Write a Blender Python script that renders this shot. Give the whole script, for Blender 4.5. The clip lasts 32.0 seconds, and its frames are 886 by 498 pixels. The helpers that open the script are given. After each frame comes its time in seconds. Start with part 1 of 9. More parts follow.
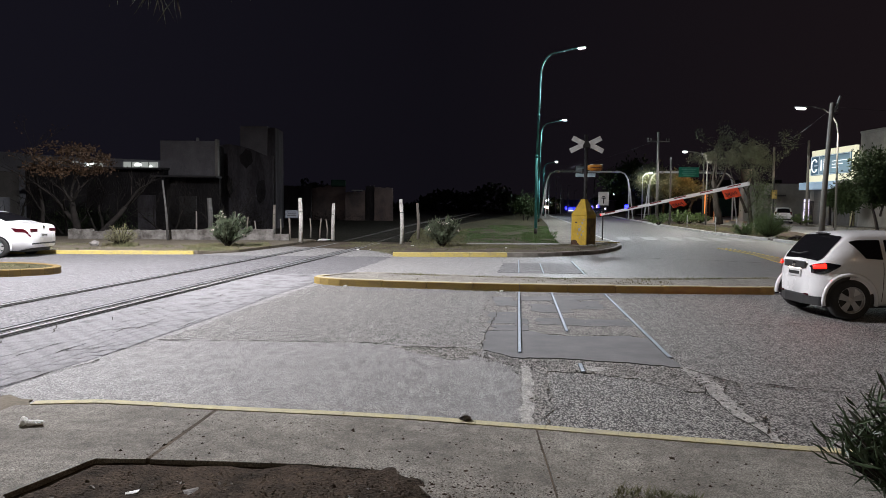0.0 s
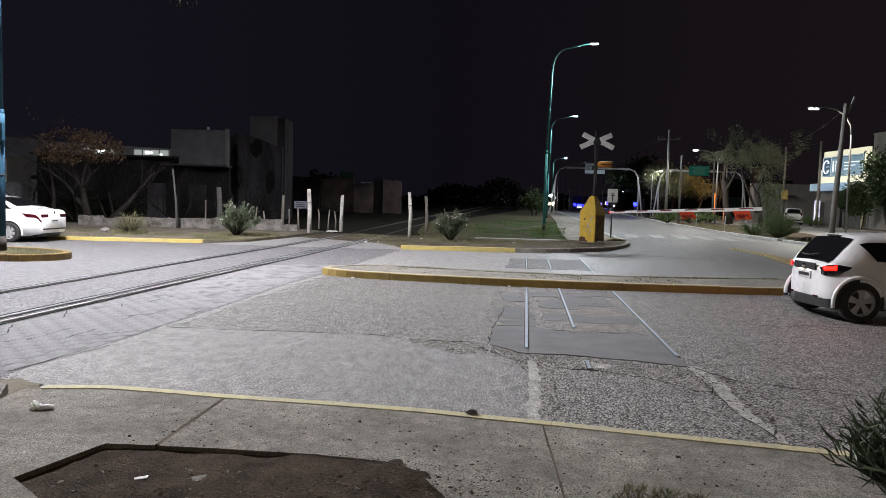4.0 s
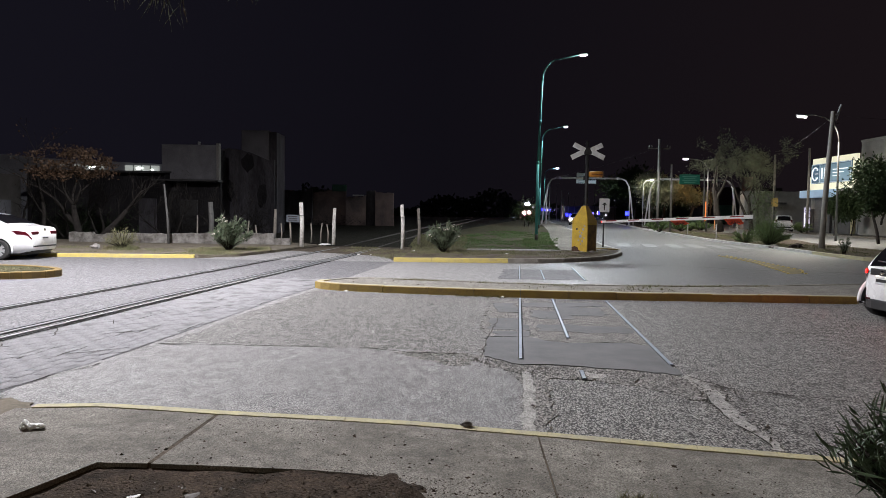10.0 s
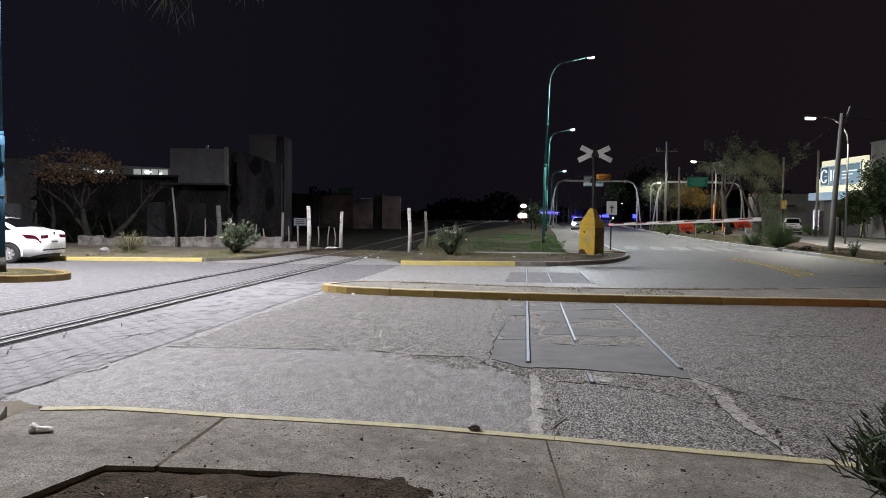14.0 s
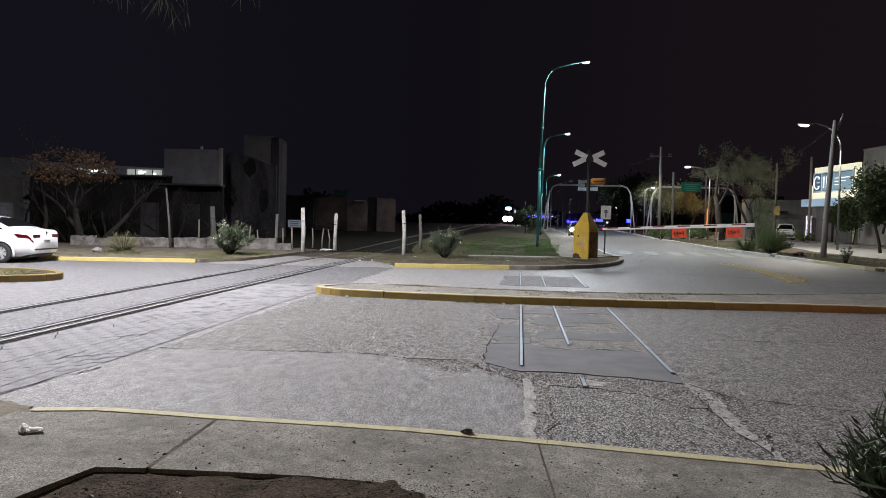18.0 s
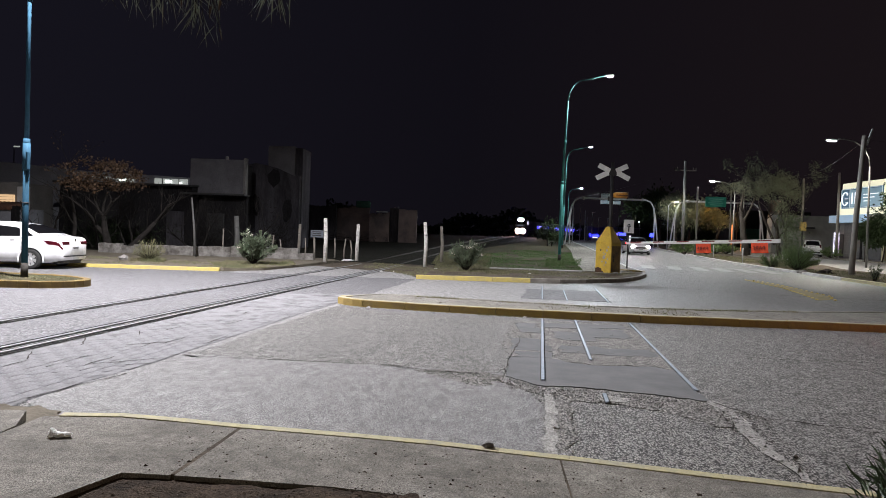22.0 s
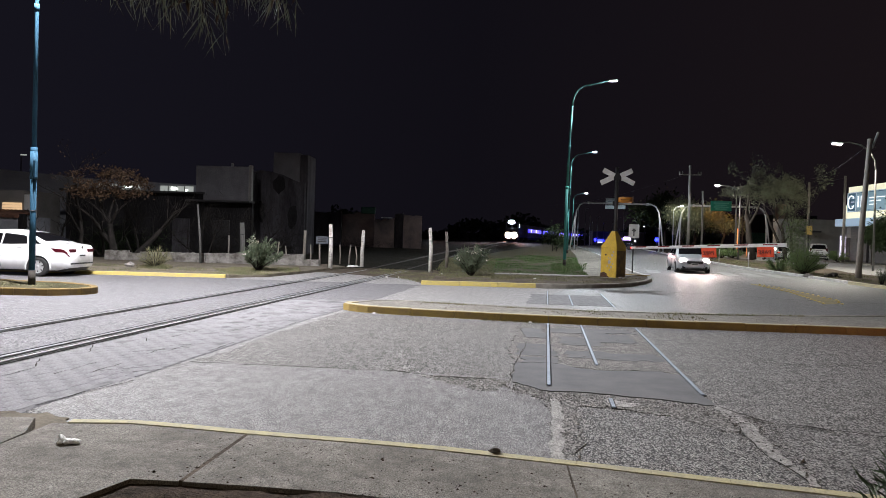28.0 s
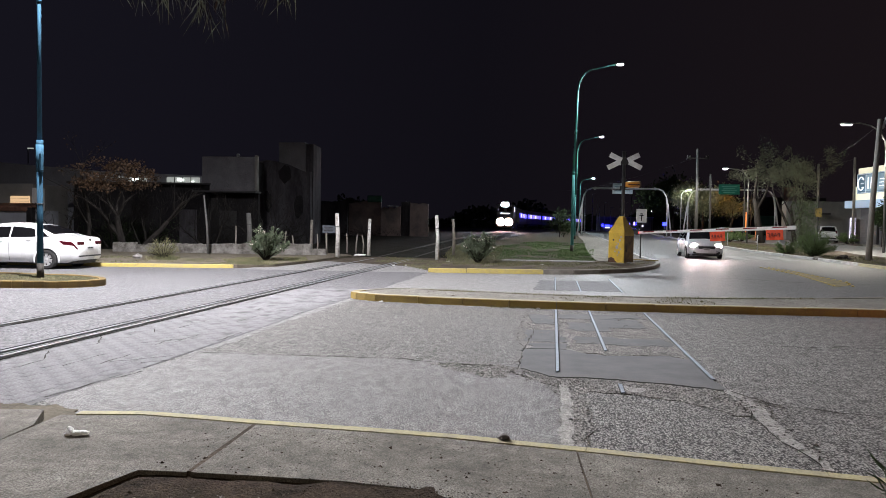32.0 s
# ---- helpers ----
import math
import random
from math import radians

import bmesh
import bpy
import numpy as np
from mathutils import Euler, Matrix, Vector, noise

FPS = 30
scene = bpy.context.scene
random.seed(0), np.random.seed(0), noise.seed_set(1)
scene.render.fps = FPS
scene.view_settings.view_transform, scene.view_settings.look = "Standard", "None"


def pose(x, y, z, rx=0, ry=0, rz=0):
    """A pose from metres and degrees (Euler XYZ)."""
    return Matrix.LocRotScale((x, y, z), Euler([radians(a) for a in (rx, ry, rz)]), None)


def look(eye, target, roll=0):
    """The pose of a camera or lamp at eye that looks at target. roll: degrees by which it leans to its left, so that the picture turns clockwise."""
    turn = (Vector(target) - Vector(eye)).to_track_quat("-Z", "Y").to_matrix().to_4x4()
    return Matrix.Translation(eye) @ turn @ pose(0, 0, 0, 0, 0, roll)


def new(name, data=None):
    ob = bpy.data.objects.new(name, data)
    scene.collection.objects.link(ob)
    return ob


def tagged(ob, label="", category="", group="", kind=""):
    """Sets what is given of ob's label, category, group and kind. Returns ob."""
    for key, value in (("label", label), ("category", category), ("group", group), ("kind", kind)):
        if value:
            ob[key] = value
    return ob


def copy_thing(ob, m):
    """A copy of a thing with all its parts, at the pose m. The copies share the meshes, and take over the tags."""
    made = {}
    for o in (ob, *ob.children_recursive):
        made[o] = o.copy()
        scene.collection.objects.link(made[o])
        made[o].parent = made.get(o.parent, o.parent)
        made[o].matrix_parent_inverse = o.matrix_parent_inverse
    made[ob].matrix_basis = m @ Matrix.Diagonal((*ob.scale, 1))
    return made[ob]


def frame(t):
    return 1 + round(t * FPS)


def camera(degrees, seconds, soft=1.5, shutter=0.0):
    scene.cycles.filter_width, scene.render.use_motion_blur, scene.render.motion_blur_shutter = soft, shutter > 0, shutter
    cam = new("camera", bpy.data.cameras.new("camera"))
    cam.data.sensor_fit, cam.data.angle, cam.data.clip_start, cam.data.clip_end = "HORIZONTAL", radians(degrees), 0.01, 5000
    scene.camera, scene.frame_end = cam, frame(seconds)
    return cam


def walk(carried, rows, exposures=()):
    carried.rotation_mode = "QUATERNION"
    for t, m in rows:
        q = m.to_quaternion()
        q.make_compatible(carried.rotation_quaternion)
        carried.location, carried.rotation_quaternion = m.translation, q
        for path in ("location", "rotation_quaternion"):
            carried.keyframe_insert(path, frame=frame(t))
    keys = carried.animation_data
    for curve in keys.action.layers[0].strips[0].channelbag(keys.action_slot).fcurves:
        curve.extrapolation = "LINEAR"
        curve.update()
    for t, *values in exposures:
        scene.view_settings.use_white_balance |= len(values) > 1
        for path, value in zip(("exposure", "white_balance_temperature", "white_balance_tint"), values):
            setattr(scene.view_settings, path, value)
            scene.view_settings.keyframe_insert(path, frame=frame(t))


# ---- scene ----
cam = camera(66.6, 32.0, soft=0.8)
PATH = [
    (0, (0.011, -0.003, 1.619), (0.019, 1.993, 1.501), 0.5),
    (0.5, (0.009, -0.004, 1.618), (0.017, 1.992, 1.502), 0.7),
    (1, (0.008, -0.008, 1.621), (0.021, 1.989, 1.504), 1.3),
    (1.5, (0.014, 0.006, 1.615), (0.027, 2.002, 1.492), 0.8),
    (2, (0.016, 0.002, 1.615), (0.016, 1.998, 1.488), 1.2),
    (2.5, (0.01, 0.0, 1.616), (-0.008, 1.996, 1.487), 1.2),
    (3, (0.003, 0.0, 1.62), (-0.026, 1.995, 1.483), 1.4),
    (3.5, (-0.012, -0.007, 1.619), (-0.034, 1.988, 1.479), 1.6),
    (5.5, (0.004, 0.001, 1.623), (0.018, 1.997, 1.508), 1.1),
    (6, (-0.001, 0.012, 1.616), (0.009, 2.009, 1.503), 0.9),
    (6.5, (0.0, 0.001, 1.618), (0.008, 1.998, 1.507), 1.1),
    (7, (0.0, -0.001, 1.62), (0.0, 1.996, 1.508), 1.0),
    (7.5, (0.001, 0.007, 1.617), (-0.001, 2.004, 1.505), 0.8),
    (8, (-0.007, 0.014, 1.617), (-0.007, 2.011, 1.503), 0.8),
    (8.5, (-0.009, 0.017, 1.616), (-0.01, 2.014, 1.505), 0.9),
    (9, (-0.008, 0.012, 1.619), (-0.007, 2.009, 1.516), 0.8),
    (9.5, (-0.006, 0.006, 1.618), (-0.003, 2.003, 1.517), 0.8),
    (10, (-0.007, -0.006, 1.623), (0.0, 1.991, 1.521), 0.9),
    (10.5, (-0.007, -0.003, 1.617), (-0.005, 1.993, 1.507), 1.0),
    (11, (-0.008, 0.003, 1.619), (-0.016, 2.0, 1.509), 1.0),
    (11.5, (-0.009, 0.006, 1.614), (-0.017, 2.003, 1.5), 1.0),
    (12, (-0.007, -0.002, 1.619), (-0.013, 1.995, 1.502), 0.8),
    (12.5, (-0.007, -0.002, 1.618), (-0.013, 1.994, 1.505), 0.9),
    (13, (-0.005, -0.003, 1.619), (-0.014, 1.994, 1.513), 0.7),
    (13.5, (-0.007, 0.006, 1.621), (-0.019, 2.003, 1.52), 0.7),
    (14, (-0.007, 0.002, 1.621), (-0.021, 2.0, 1.528), 0.8),
    (14.5, (-0.006, 0.001, 1.62), (-0.021, 1.999, 1.531), 0.9),
    (16.5, (-0.016, 0.008, 1.625), (-0.058, 2.006, 1.548), 1.1),
    (17, (-0.015, 0.017, 1.622), (-0.057, 2.015, 1.546), 1.2),
    (17.5, (-0.015, 0.015, 1.618), (-0.023, 2.013, 1.539), 1.1),
    (18, (-0.007, 0.002, 1.622), (-0.004, 2.001, 1.538), 1.3),
    (18.5, (-0.013, -0.002, 1.629), (-0.037, 1.995, 1.537), 1.4),
    (19, (-0.024, 0.018, 1.626), (-0.055, 2.016, 1.539), 1.9),
    (19.5, (-0.024, 0.007, 1.627), (-0.059, 2.005, 1.552), 1.8),
    (20, (-0.023, -0.015, 1.633), (-0.072, 1.983, 1.567), 1.7),
    (20.5, (-0.025, -0.013, 1.63), (-0.086, 1.985, 1.569), 2.0),
    (21, (-0.03, -0.004, 1.63), (-0.095, 1.994, 1.57), 2.1),
    (21.5, (-0.034, -0.01, 1.627), (-0.094, 1.988, 1.571), 2.2),
    (22, (-0.027, -0.017, 1.632), (-0.087, 1.982, 1.581), 2.0),
    (22.5, (-0.024, -0.019, 1.633), (-0.085, 1.979, 1.584), 1.8),
    (23, (-0.023, -0.004, 1.627), (-0.07, 1.995, 1.577), 1.7),
    (23.5, (-0.021, -0.025, 1.631), (-0.057, 1.974, 1.58), 1.5),
    (24, (-0.021, -0.023, 1.629), (-0.055, 1.976, 1.579), 1.5),
    (24.5, (-0.021, -0.028, 1.629), (-0.057, 1.972, 1.581), 1.3),
    (25, (-0.018, -0.023, 1.634), (-0.059, 1.976, 1.591), 1.3),
    (25.5, (-0.024, -0.021, 1.633), (-0.075, 1.978, 1.598), 1.4),
    (27.5, (-0.031, -0.039, 1.638), (-0.106, 1.959, 1.605), 1.5),
    (28, (-0.032, -0.036, 1.634), (-0.107, 1.963, 1.599), 1.7),
    (28.5, (-0.034, -0.032, 1.635), (-0.108, 1.967, 1.6), 1.5),
    (29, (-0.031, -0.026, 1.632), (-0.098, 1.972, 1.597), 1.5),
    (29.5, (-0.031, -0.034, 1.631), (-0.093, 1.965, 1.592), 1.5),
    (30, (-0.029, -0.018, 1.63), (-0.088, 1.98, 1.583), 1.2),
    (30.5, (-0.019, -0.01, 1.635), (-0.076, 1.988, 1.571), 0.8),
    (31, (-0.016, 0.011, 1.629), (-0.09, 2.008, 1.555), 0.6),
    (31.5, (-0.023, 0.012, 1.628), (-0.112, 2.008, 1.546), 0.7),
    (32, (-0.026, 0.017, 1.625), (-0.121, 2.013, 1.553), 0.9),
]
walk(cam, [(t, look(eye, target, roll)) for t, eye, target, roll in PATH], [(0, 1.25), (18, 1.25), (23, 1.32), (32, 1.32)])

# ---- world and light ----
world = bpy.data.worlds.new("night")
scene.world = world
world.use_nodes = True
world.node_tree.nodes["Background"].inputs[1].default_value = 0.0045


def night_sky():
    """Dull city glow: bluish towards one side, brownish towards the other."""
    t = world.node_tree
    co, split, ramp = t.nodes.new("ShaderNodeTexCoord"), t.nodes.new("ShaderNodeSeparateXYZ"), t.nodes.new("ShaderNodeValToRGB")
    span = t.nodes.new("ShaderNodeMapRange")
    span.inputs[1].default_value, span.inputs[2].default_value = -0.8, 0.8
    t.links.new(co.outputs["Generated"], split.inputs[0])
    t.links.new(split.outputs["X"], span.inputs[0])
    t.links.new(span.outputs[0], ramp.inputs[0])
    ramp.color_ramp.elements[0].color, ramp.color_ramp.elements[1].color = (0.7, 0.66, 1.12, 1), (1.0, 0.66, 0.74, 1)
    mid = ramp.color_ramp.elements.new(0.5)
    mid.color = (0.46, 0.4, 0.64, 1)
    t.links.new(ramp.outputs[0], t.nodes["Background"].inputs[0])


night_sky()


def spot(name, place, aim, watts, colour, angle=150, size=0.18, blend=0.12):
    data = bpy.data.lights.new(name, "SPOT")
    data.energy, data.color, data.spot_size, data.spot_blend, data.shadow_soft_size = watts, colour, radians(angle), blend, size
    ob = new(name, data)
    ob.matrix_world = look(place, aim)
    return ob


COOL = (0.965, 0.945, 1.0)
SPOTS = [
    ("left_street_light", (-9.3, 15.2, 10.65), (-9.3, 15.19, 0), 8200, COOL, 178, 0.18, 0.7),
    ("middle_street_light", (7.95, 40.0, 10.75), (9.5, 36.5, 0), 2550, (0.88, 0.94, 1.0), 176, 0.18, 0.25),
    ("second_street_light", (12.06, 66.0, 10.1), (14.0, 63.5, 0), 2300, (0.86, 0.94, 1.0), 178),
    ("third_street_light", (17.2, 100.0, 8.5), (18.0, 99, 0), 700, (0.8, 0.92, 1.0), 160),
    ("service_street_light", (23.75, 45.0, 8.3), (25.0, 46.0, 0), 1650, (1.0, 0.92, 0.8), 172, 0.18, 0.3),
    ("far_pole_light", (22.3, 62.0, 6.95), (22.4, 61.6, 0), 660, (1.0, 0.97, 0.92), 178),
    ("tree_street_light", (25.3, 81.6, 6.2), (26.3, 82.4, 0), 950, (1.0, 0.95, 0.85), 179),
    ("sodium_light", (31.5, 84.0, 6.2), (31.5, 84.2, 0), 100, (1.0, 0.45, 0.1), 170),
    # unseen fill lamps behind the camera, added to brighten the foreground
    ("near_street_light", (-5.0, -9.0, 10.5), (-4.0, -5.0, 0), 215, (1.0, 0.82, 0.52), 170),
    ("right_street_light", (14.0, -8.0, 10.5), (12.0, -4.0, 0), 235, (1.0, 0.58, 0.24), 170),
]
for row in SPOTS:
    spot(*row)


# ---- materials ----
def nodes_of(name):
    m = bpy.data.materials.new(name)
    m.use_nodes = True
    t = m.node_tree
    return m, t, t.nodes["Principled BSDF"]


def mat(name, base, other=None, rough=0.7, speck=0.2, metal=0.0, scale=3.0, bump=0.15, fine=60.0, rand=0.0, spec=0.5, lean=0.5, coat=0.0, detail=6.0, stretch=None):
    """A two-scale surface: patches of two colours, fine grain and relief."""
    m, t, p = nodes_of(name)
    new_node, link = t.nodes.new, t.links.new
    other = other or tuple(c * 0.7 for c in base)
    co = new_node("ShaderNodeTexCoord").outputs["Object"]
    if stretch:
        mp = new_node("ShaderNodeMapping")
        mp.inputs["Scale"].default_value = stretch
        link(co, mp.inputs[0])
        co = mp.outputs[0]
    n1, n2 = new_node("ShaderNodeTexNoise"), new_node("ShaderNodeTexNoise")
    n1.inputs["Scale"].default_value, n1.inputs["Detail"].default_value, n1.inputs["Roughness"].default_value = scale, detail, 0.62
    n2.inputs["Scale"].default_value, n2.inputs["Detail"].default_value = fine, 3.0
    link(co, n1.inputs["Vector"]), link(co, n2.inputs["Vector"])
    ramp = new_node("ShaderNodeMapRange")
    ramp.inputs[1].default_value, ramp.inputs[2].default_value = lean - 0.16, lean + 0.16
    link(n1.outputs["Fac"], ramp.inputs[0])
    mix = new_node("ShaderNodeMix")
    mix.data_type = "RGBA"
    mix.inputs[6].default_value, mix.inputs[7].default_value = (*base, 1), (*other, 1)
    link(ramp.outputs[0], mix.inputs[0])
    hsv = new_node("ShaderNodeHueSaturation")
    link(mix.outputs[2], hsv.inputs["Color"])
    grain = new_node("ShaderNodeMapRange")
    grain.inputs[1].default_value, grain.inputs[2].default_value, grain.inputs[3].default_value, grain.inputs[4].default_value = 0.25, 0.75, 1 - speck, 1 + speck
    link(n2.outputs["Fac"], grain.inputs[0])
    val = grain.outputs[0]
    if rand:
        info = new_node("ShaderNodeObjectInfo")
        rr = new_node("ShaderNodeMapRange")
        rr.inputs[3].default_value, rr.inputs[4].default_value = 1 - rand, 1 + rand
        link(info.outputs["Random"], rr.inputs[0])
        mul = new_node("ShaderNodeMath")
        mul.operation = "MULTIPLY"
        link(val, mul.inputs[0]), link(rr.outputs[0], mul.inputs[1])
        val = mul.outputs[0]
    link(val, hsv.inputs["Value"])
    link(hsv.outputs[0], p.inputs["Base Color"])
    rg = new_node("ShaderNodeMapRange")
    rg.inputs[3].default_value, rg.inputs[4].default_value = max(0.03, rough - 0.1), min(1, rough + 0.1)
    link(n1.outputs["Fac"], rg.inputs[0]), link(rg.outputs[0], p.inputs["Roughness"])
    p.inputs["Metallic"].default_value, p.inputs["Specular IOR Level"].default_value, p.inputs["Coat Weight"].default_value = metal, spec, coat
    if bump:
        b = new_node("ShaderNodeBump")
        b.inputs["Strength"].default_value, b.inputs["Distance"].default_value = bump, 1.2 / fine
        link(n2.outputs["Fac"], b.inputs["Height"]), link(b.outputs[0], p.inputs["Normal"])
    return m


def stone_mat(name, chip, gap, tint, cell=46.0, bump=0.7, rough=0.85, spec=0.35, wear=0.45, stain=0.35, swing=0.7, grain=None, pits=(0.5, 0.72)):
    """Asphalt with exposed chips: cells of stone in dark binder, with wide worn and stained patches."""
    m, t, p = nodes_of(name)
    new_node, link = t.nodes.new, t.links.new
    co = new_node("ShaderNodeTexCoord").outputs["Object"]
    v, big, mid, tiny = new_node("ShaderNodeTexVoronoi"), new_node("ShaderNodeTexNoise"), new_node("ShaderNodeTexNoise"), new_node("ShaderNodeTexNoise")
    v.inputs["Scale"].default_value = cell
    big.inputs["Scale"].default_value, big.inputs["Detail"].default_value = stain, 7
    mid.inputs["Scale"].default_value, mid.inputs["Detail"].default_value = 9, 5
    tiny.inputs["Scale"].default_value, tiny.inputs["Detail"].default_value = cell * 0.55, 4
    worn_co = co
    if grain:
        mp = new_node("ShaderNodeMapping")
        mp.inputs["Scale"].default_value = grain
        link(co, mp.inputs[0])
        worn_co = mp.outputs[0]
    for n in (v, big, mid, tiny):
        link(co if n is big else worn_co, n.inputs["Vector"])
    edge = new_node("ShaderNodeMapRange")
    edge.inputs[1].default_value, edge.inputs[2].default_value, edge.inputs[3].default_value, edge.inputs[4].default_value = *pits, 1.0, 0.0
    link(v.outputs["Distance"], edge.inputs[0])
    bw = new_node("ShaderNodeRGBToBW")
    link(v.outputs["Color"], bw.inputs[0])
    mix = new_node("ShaderNodeMix")
    mix.data_type = "RGBA"
    mix.inputs[6].default_value, mix.inputs[7].default_value = (*gap, 1), (*chip, 1)
    link(edge.outputs[0], mix.inputs[0])
    worn = new_node("ShaderNodeMapRange")
    worn.inputs[1].default_value, worn.inputs[2].default_value, worn.inputs[3].default_value, worn.inputs[4].default_value = 0.36, 0.64, 0.0, wear
    link(big.outputs["Fac"], worn.inputs[0])
    mix2 = new_node("ShaderNodeMix")
    mix2.data_type = "RGBA"
    mix2.inputs[7].default_value = (*tint, 1)
    link(worn.outputs[0], mix2.inputs[0]), link(mix.outputs[2], mix2.inputs[6])
    hsv = new_node("ShaderNodeHueSaturation")
    link(mix2.outputs[2], hsv.inputs["Color"])
    a = new_node("ShaderNodeMapRange")
    a.inputs[3].default_value, a.inputs[4].default_value = 1 - swing, 1 + swing
    link(bw.outputs[0], a.inputs[0])
    c = new_node("ShaderNodeMapRange")
    c.inputs[1].default_value, c.inputs[2].default_value, c.inputs[3].default_value, c.inputs[4].default_value = 0.3, 0.7, 0.75, 1.22
    link(mid.outputs["Fac"], c.inputs[0])
    mul = new_node("ShaderNodeMath")
    mul.operation = "MULTIPLY"
    link(a.outputs[0], mul.inputs[0]), link(c.outputs[0], mul.inputs[1]), link(mul.outputs[0], hsv.inputs["Value"])
    link(hsv.outputs[0], p.inputs["Base Color"])
    p.inputs["Roughness"].default_value, p.inputs["Specular IOR Level"].default_value = rough, spec
    add = new_node("ShaderNodeMath")
    add.operation = "ADD"
    link(edge.outputs[0], add.inputs[0]), link(tiny.outputs["Fac"], add.inputs[1])
    b = new_node("ShaderNodeBump")
    b.inputs["Strength"].default_value, b.inputs["Distance"].default_value = bump, 0.55 / cell
    link(add.outputs[0], b.inputs["Height"]), link(b.outputs[0], p.inputs["Normal"])
    return m


def glow(name, colour, strength, body=(0.6, 0.6, 0.6)):
    m, t, p = nodes_of(name)
    p.inputs["Base Color"].default_value = (*body, 1)
    p.inputs["Emission Color"].default_value, p.inputs["Emission Strength"].default_value = (*colour, 1), strength
    p.inputs["Roughness"].default_value = 0.3
    return m


def glass(name, tint, rough=0.03):
    m, t, p = nodes_of(name)
    p.inputs["Base Color"].default_value = (*tint, 1)
    p.inputs["Roughness"].default_value, p.inputs["Specular IOR Level"].default_value, p.inputs["Coat Weight"].default_value = rough, 0.6, 0.6
    return m


ASPHALT = stone_mat("asphalt_worn", (0.335, 0.323, 0.303), (0.03, 0.028, 0.026), (0.22, 0.212, 0.198), pits=(0.46, 0.62), cell=84, bump=1.0, rough=0.74, spec=0.4, wear=0.2, swing=0.68, grain=(1, 0.5, 1))
ASPHALT_FINE = stone_mat("asphalt_fine", (0.335, 0.323, 0.313), (0.05, 0.048, 0.046), (0.245, 0.236, 0.229), pits=(0.46, 0.66), cell=104, bump=0.9, rough=0.7, spec=0.5, wear=0.35, swing=0.55, grain=(1, 0.5, 1))
ASPHALT_FAR = stone_mat("asphalt_far", (0.235, 0.23, 0.227), (0.08, 0.079, 0.078), (0.18, 0.177, 0.176), cell=34, bump=0.6, rough=0.56, spec=0.36, wear=0.3, swing=0.4)
# dusty asphalt, paled beyond that to make up for lamp falloff
ASPHALT_PALE = stone_mat("asphalt_dusty_lamplit", (0.31, 0.3, 0.292), (0.14, 0.136, 0.133), (0.25, 0.243, 0.237), cell=60, bump=0.6, rough=0.72, stain=0.5, wear=0.5, swing=0.5, grain=(1, 0.5, 1))
ASPHALT_SMOOTH = stone_mat("asphalt_smooth", (0.186, 0.182, 0.187), (0.085, 0.083, 0.085), (0.14, 0.137, 0.14), cell=60, bump=0.6, rough=0.75, stain=0.6, wear=0.6, grain=(1, 0.5, 1))
RUBBLE = stone_mat("broken_asphalt", (0.275, 0.263, 0.242), (0.03, 0.028, 0.026), (0.24, 0.23, 0.216), cell=56, bump=1.0, wear=0.25, swing=0.7, grain=(1, 0.6, 1))
PATCH = mat("grey_patch", (0.122, 0.123, 0.125), (0.172, 0.172, 0.172), rough=0.85, spec=0.25, scale=2.2, bump=0.12, fine=90)
DUST = stone_mat("pale_dust", (0.44, 0.425, 0.4), (0.27, 0.26, 0.245), (0.34, 0.33, 0.31), swing=0.35, cell=70, bump=0.8, rough=0.95)
CONCRETE = stone_mat("pavement_concrete", (0.31, 0.29, 0.25), (0.15, 0.138, 0.118), (0.15, 0.138, 0.116), cell=115, bump=0.6, rough=0.92, wear=0.85, stain=1.5, swing=0.42)
ISLAND_TOP = stone_mat("island_concrete", (0.28, 0.265, 0.235), (0.15, 0.14, 0.122), (0.17, 0.158, 0.136), cell=90, bump=0.5, rough=0.92, wear=0.7, stain=1.2, swing=0.4)
CONC_LIGHT = mat("light_concrete", (0.38, 0.375, 0.36), (0.26, 0.255, 0.245), rough=0.9, scale=2.5, bump=0.2, fine=70, rand=0.06)
PAVER = mat("grey_paver", (0.25, 0.245, 0.252), (0.185, 0.181, 0.187), rough=0.85, scale=2.2, bump=0.8, fine=50, speck=0.35, rand=0.04)
PAVER_JOINT = mat("paver_joint_dirt", (0.23, 0.225, 0.231), (0.05, 0.048, 0.048), rough=0.95, scale=2.6, bump=0.5, fine=40, lean=0.6)
GROOVE = mat("rail_groove_dirt", (0.011, 0.0105, 0.01), (0.026, 0.025, 0.023), rough=0.9, scale=9, bump=0.4, fine=60, spec=0.03)
JOINT = mat("joint_dirt", (0.045, 0.042, 0.038), (0.08, 0.075, 0.068), rough=0.95, scale=9, bump=0.5, fine=60, spec=0.03)
SOIL = mat("dark_soil", (0.024, 0.018, 0.012), (0.08, 0.058, 0.042), rough=0.95, scale=6, bump=1.0, fine=64, speck=0.5, spec=0.08)
DIRT = mat("verge_dirt", (0.135, 0.11, 0.083), (0.07, 0.058, 0.045), rough=0.95, scale=1.3, bump=0.6, fine=30, spec=0.08)
DIRT_PALE = mat("pale_verge_dirt", (0.21, 0.185, 0.145), (0.13, 0.113, 0.088), rough=0.95, scale=1.6, bump=0.6, fine=30, spec=0.08)
# near black: the dark beyond the lamps' reach is put into this colour
FIELD = mat("unlit_field_dirt", (0.024, 0.021, 0.017), (0.014, 0.014, 0.009), rough=0.95, scale=0.6, bump=0.6, fine=20, spec=0.08)
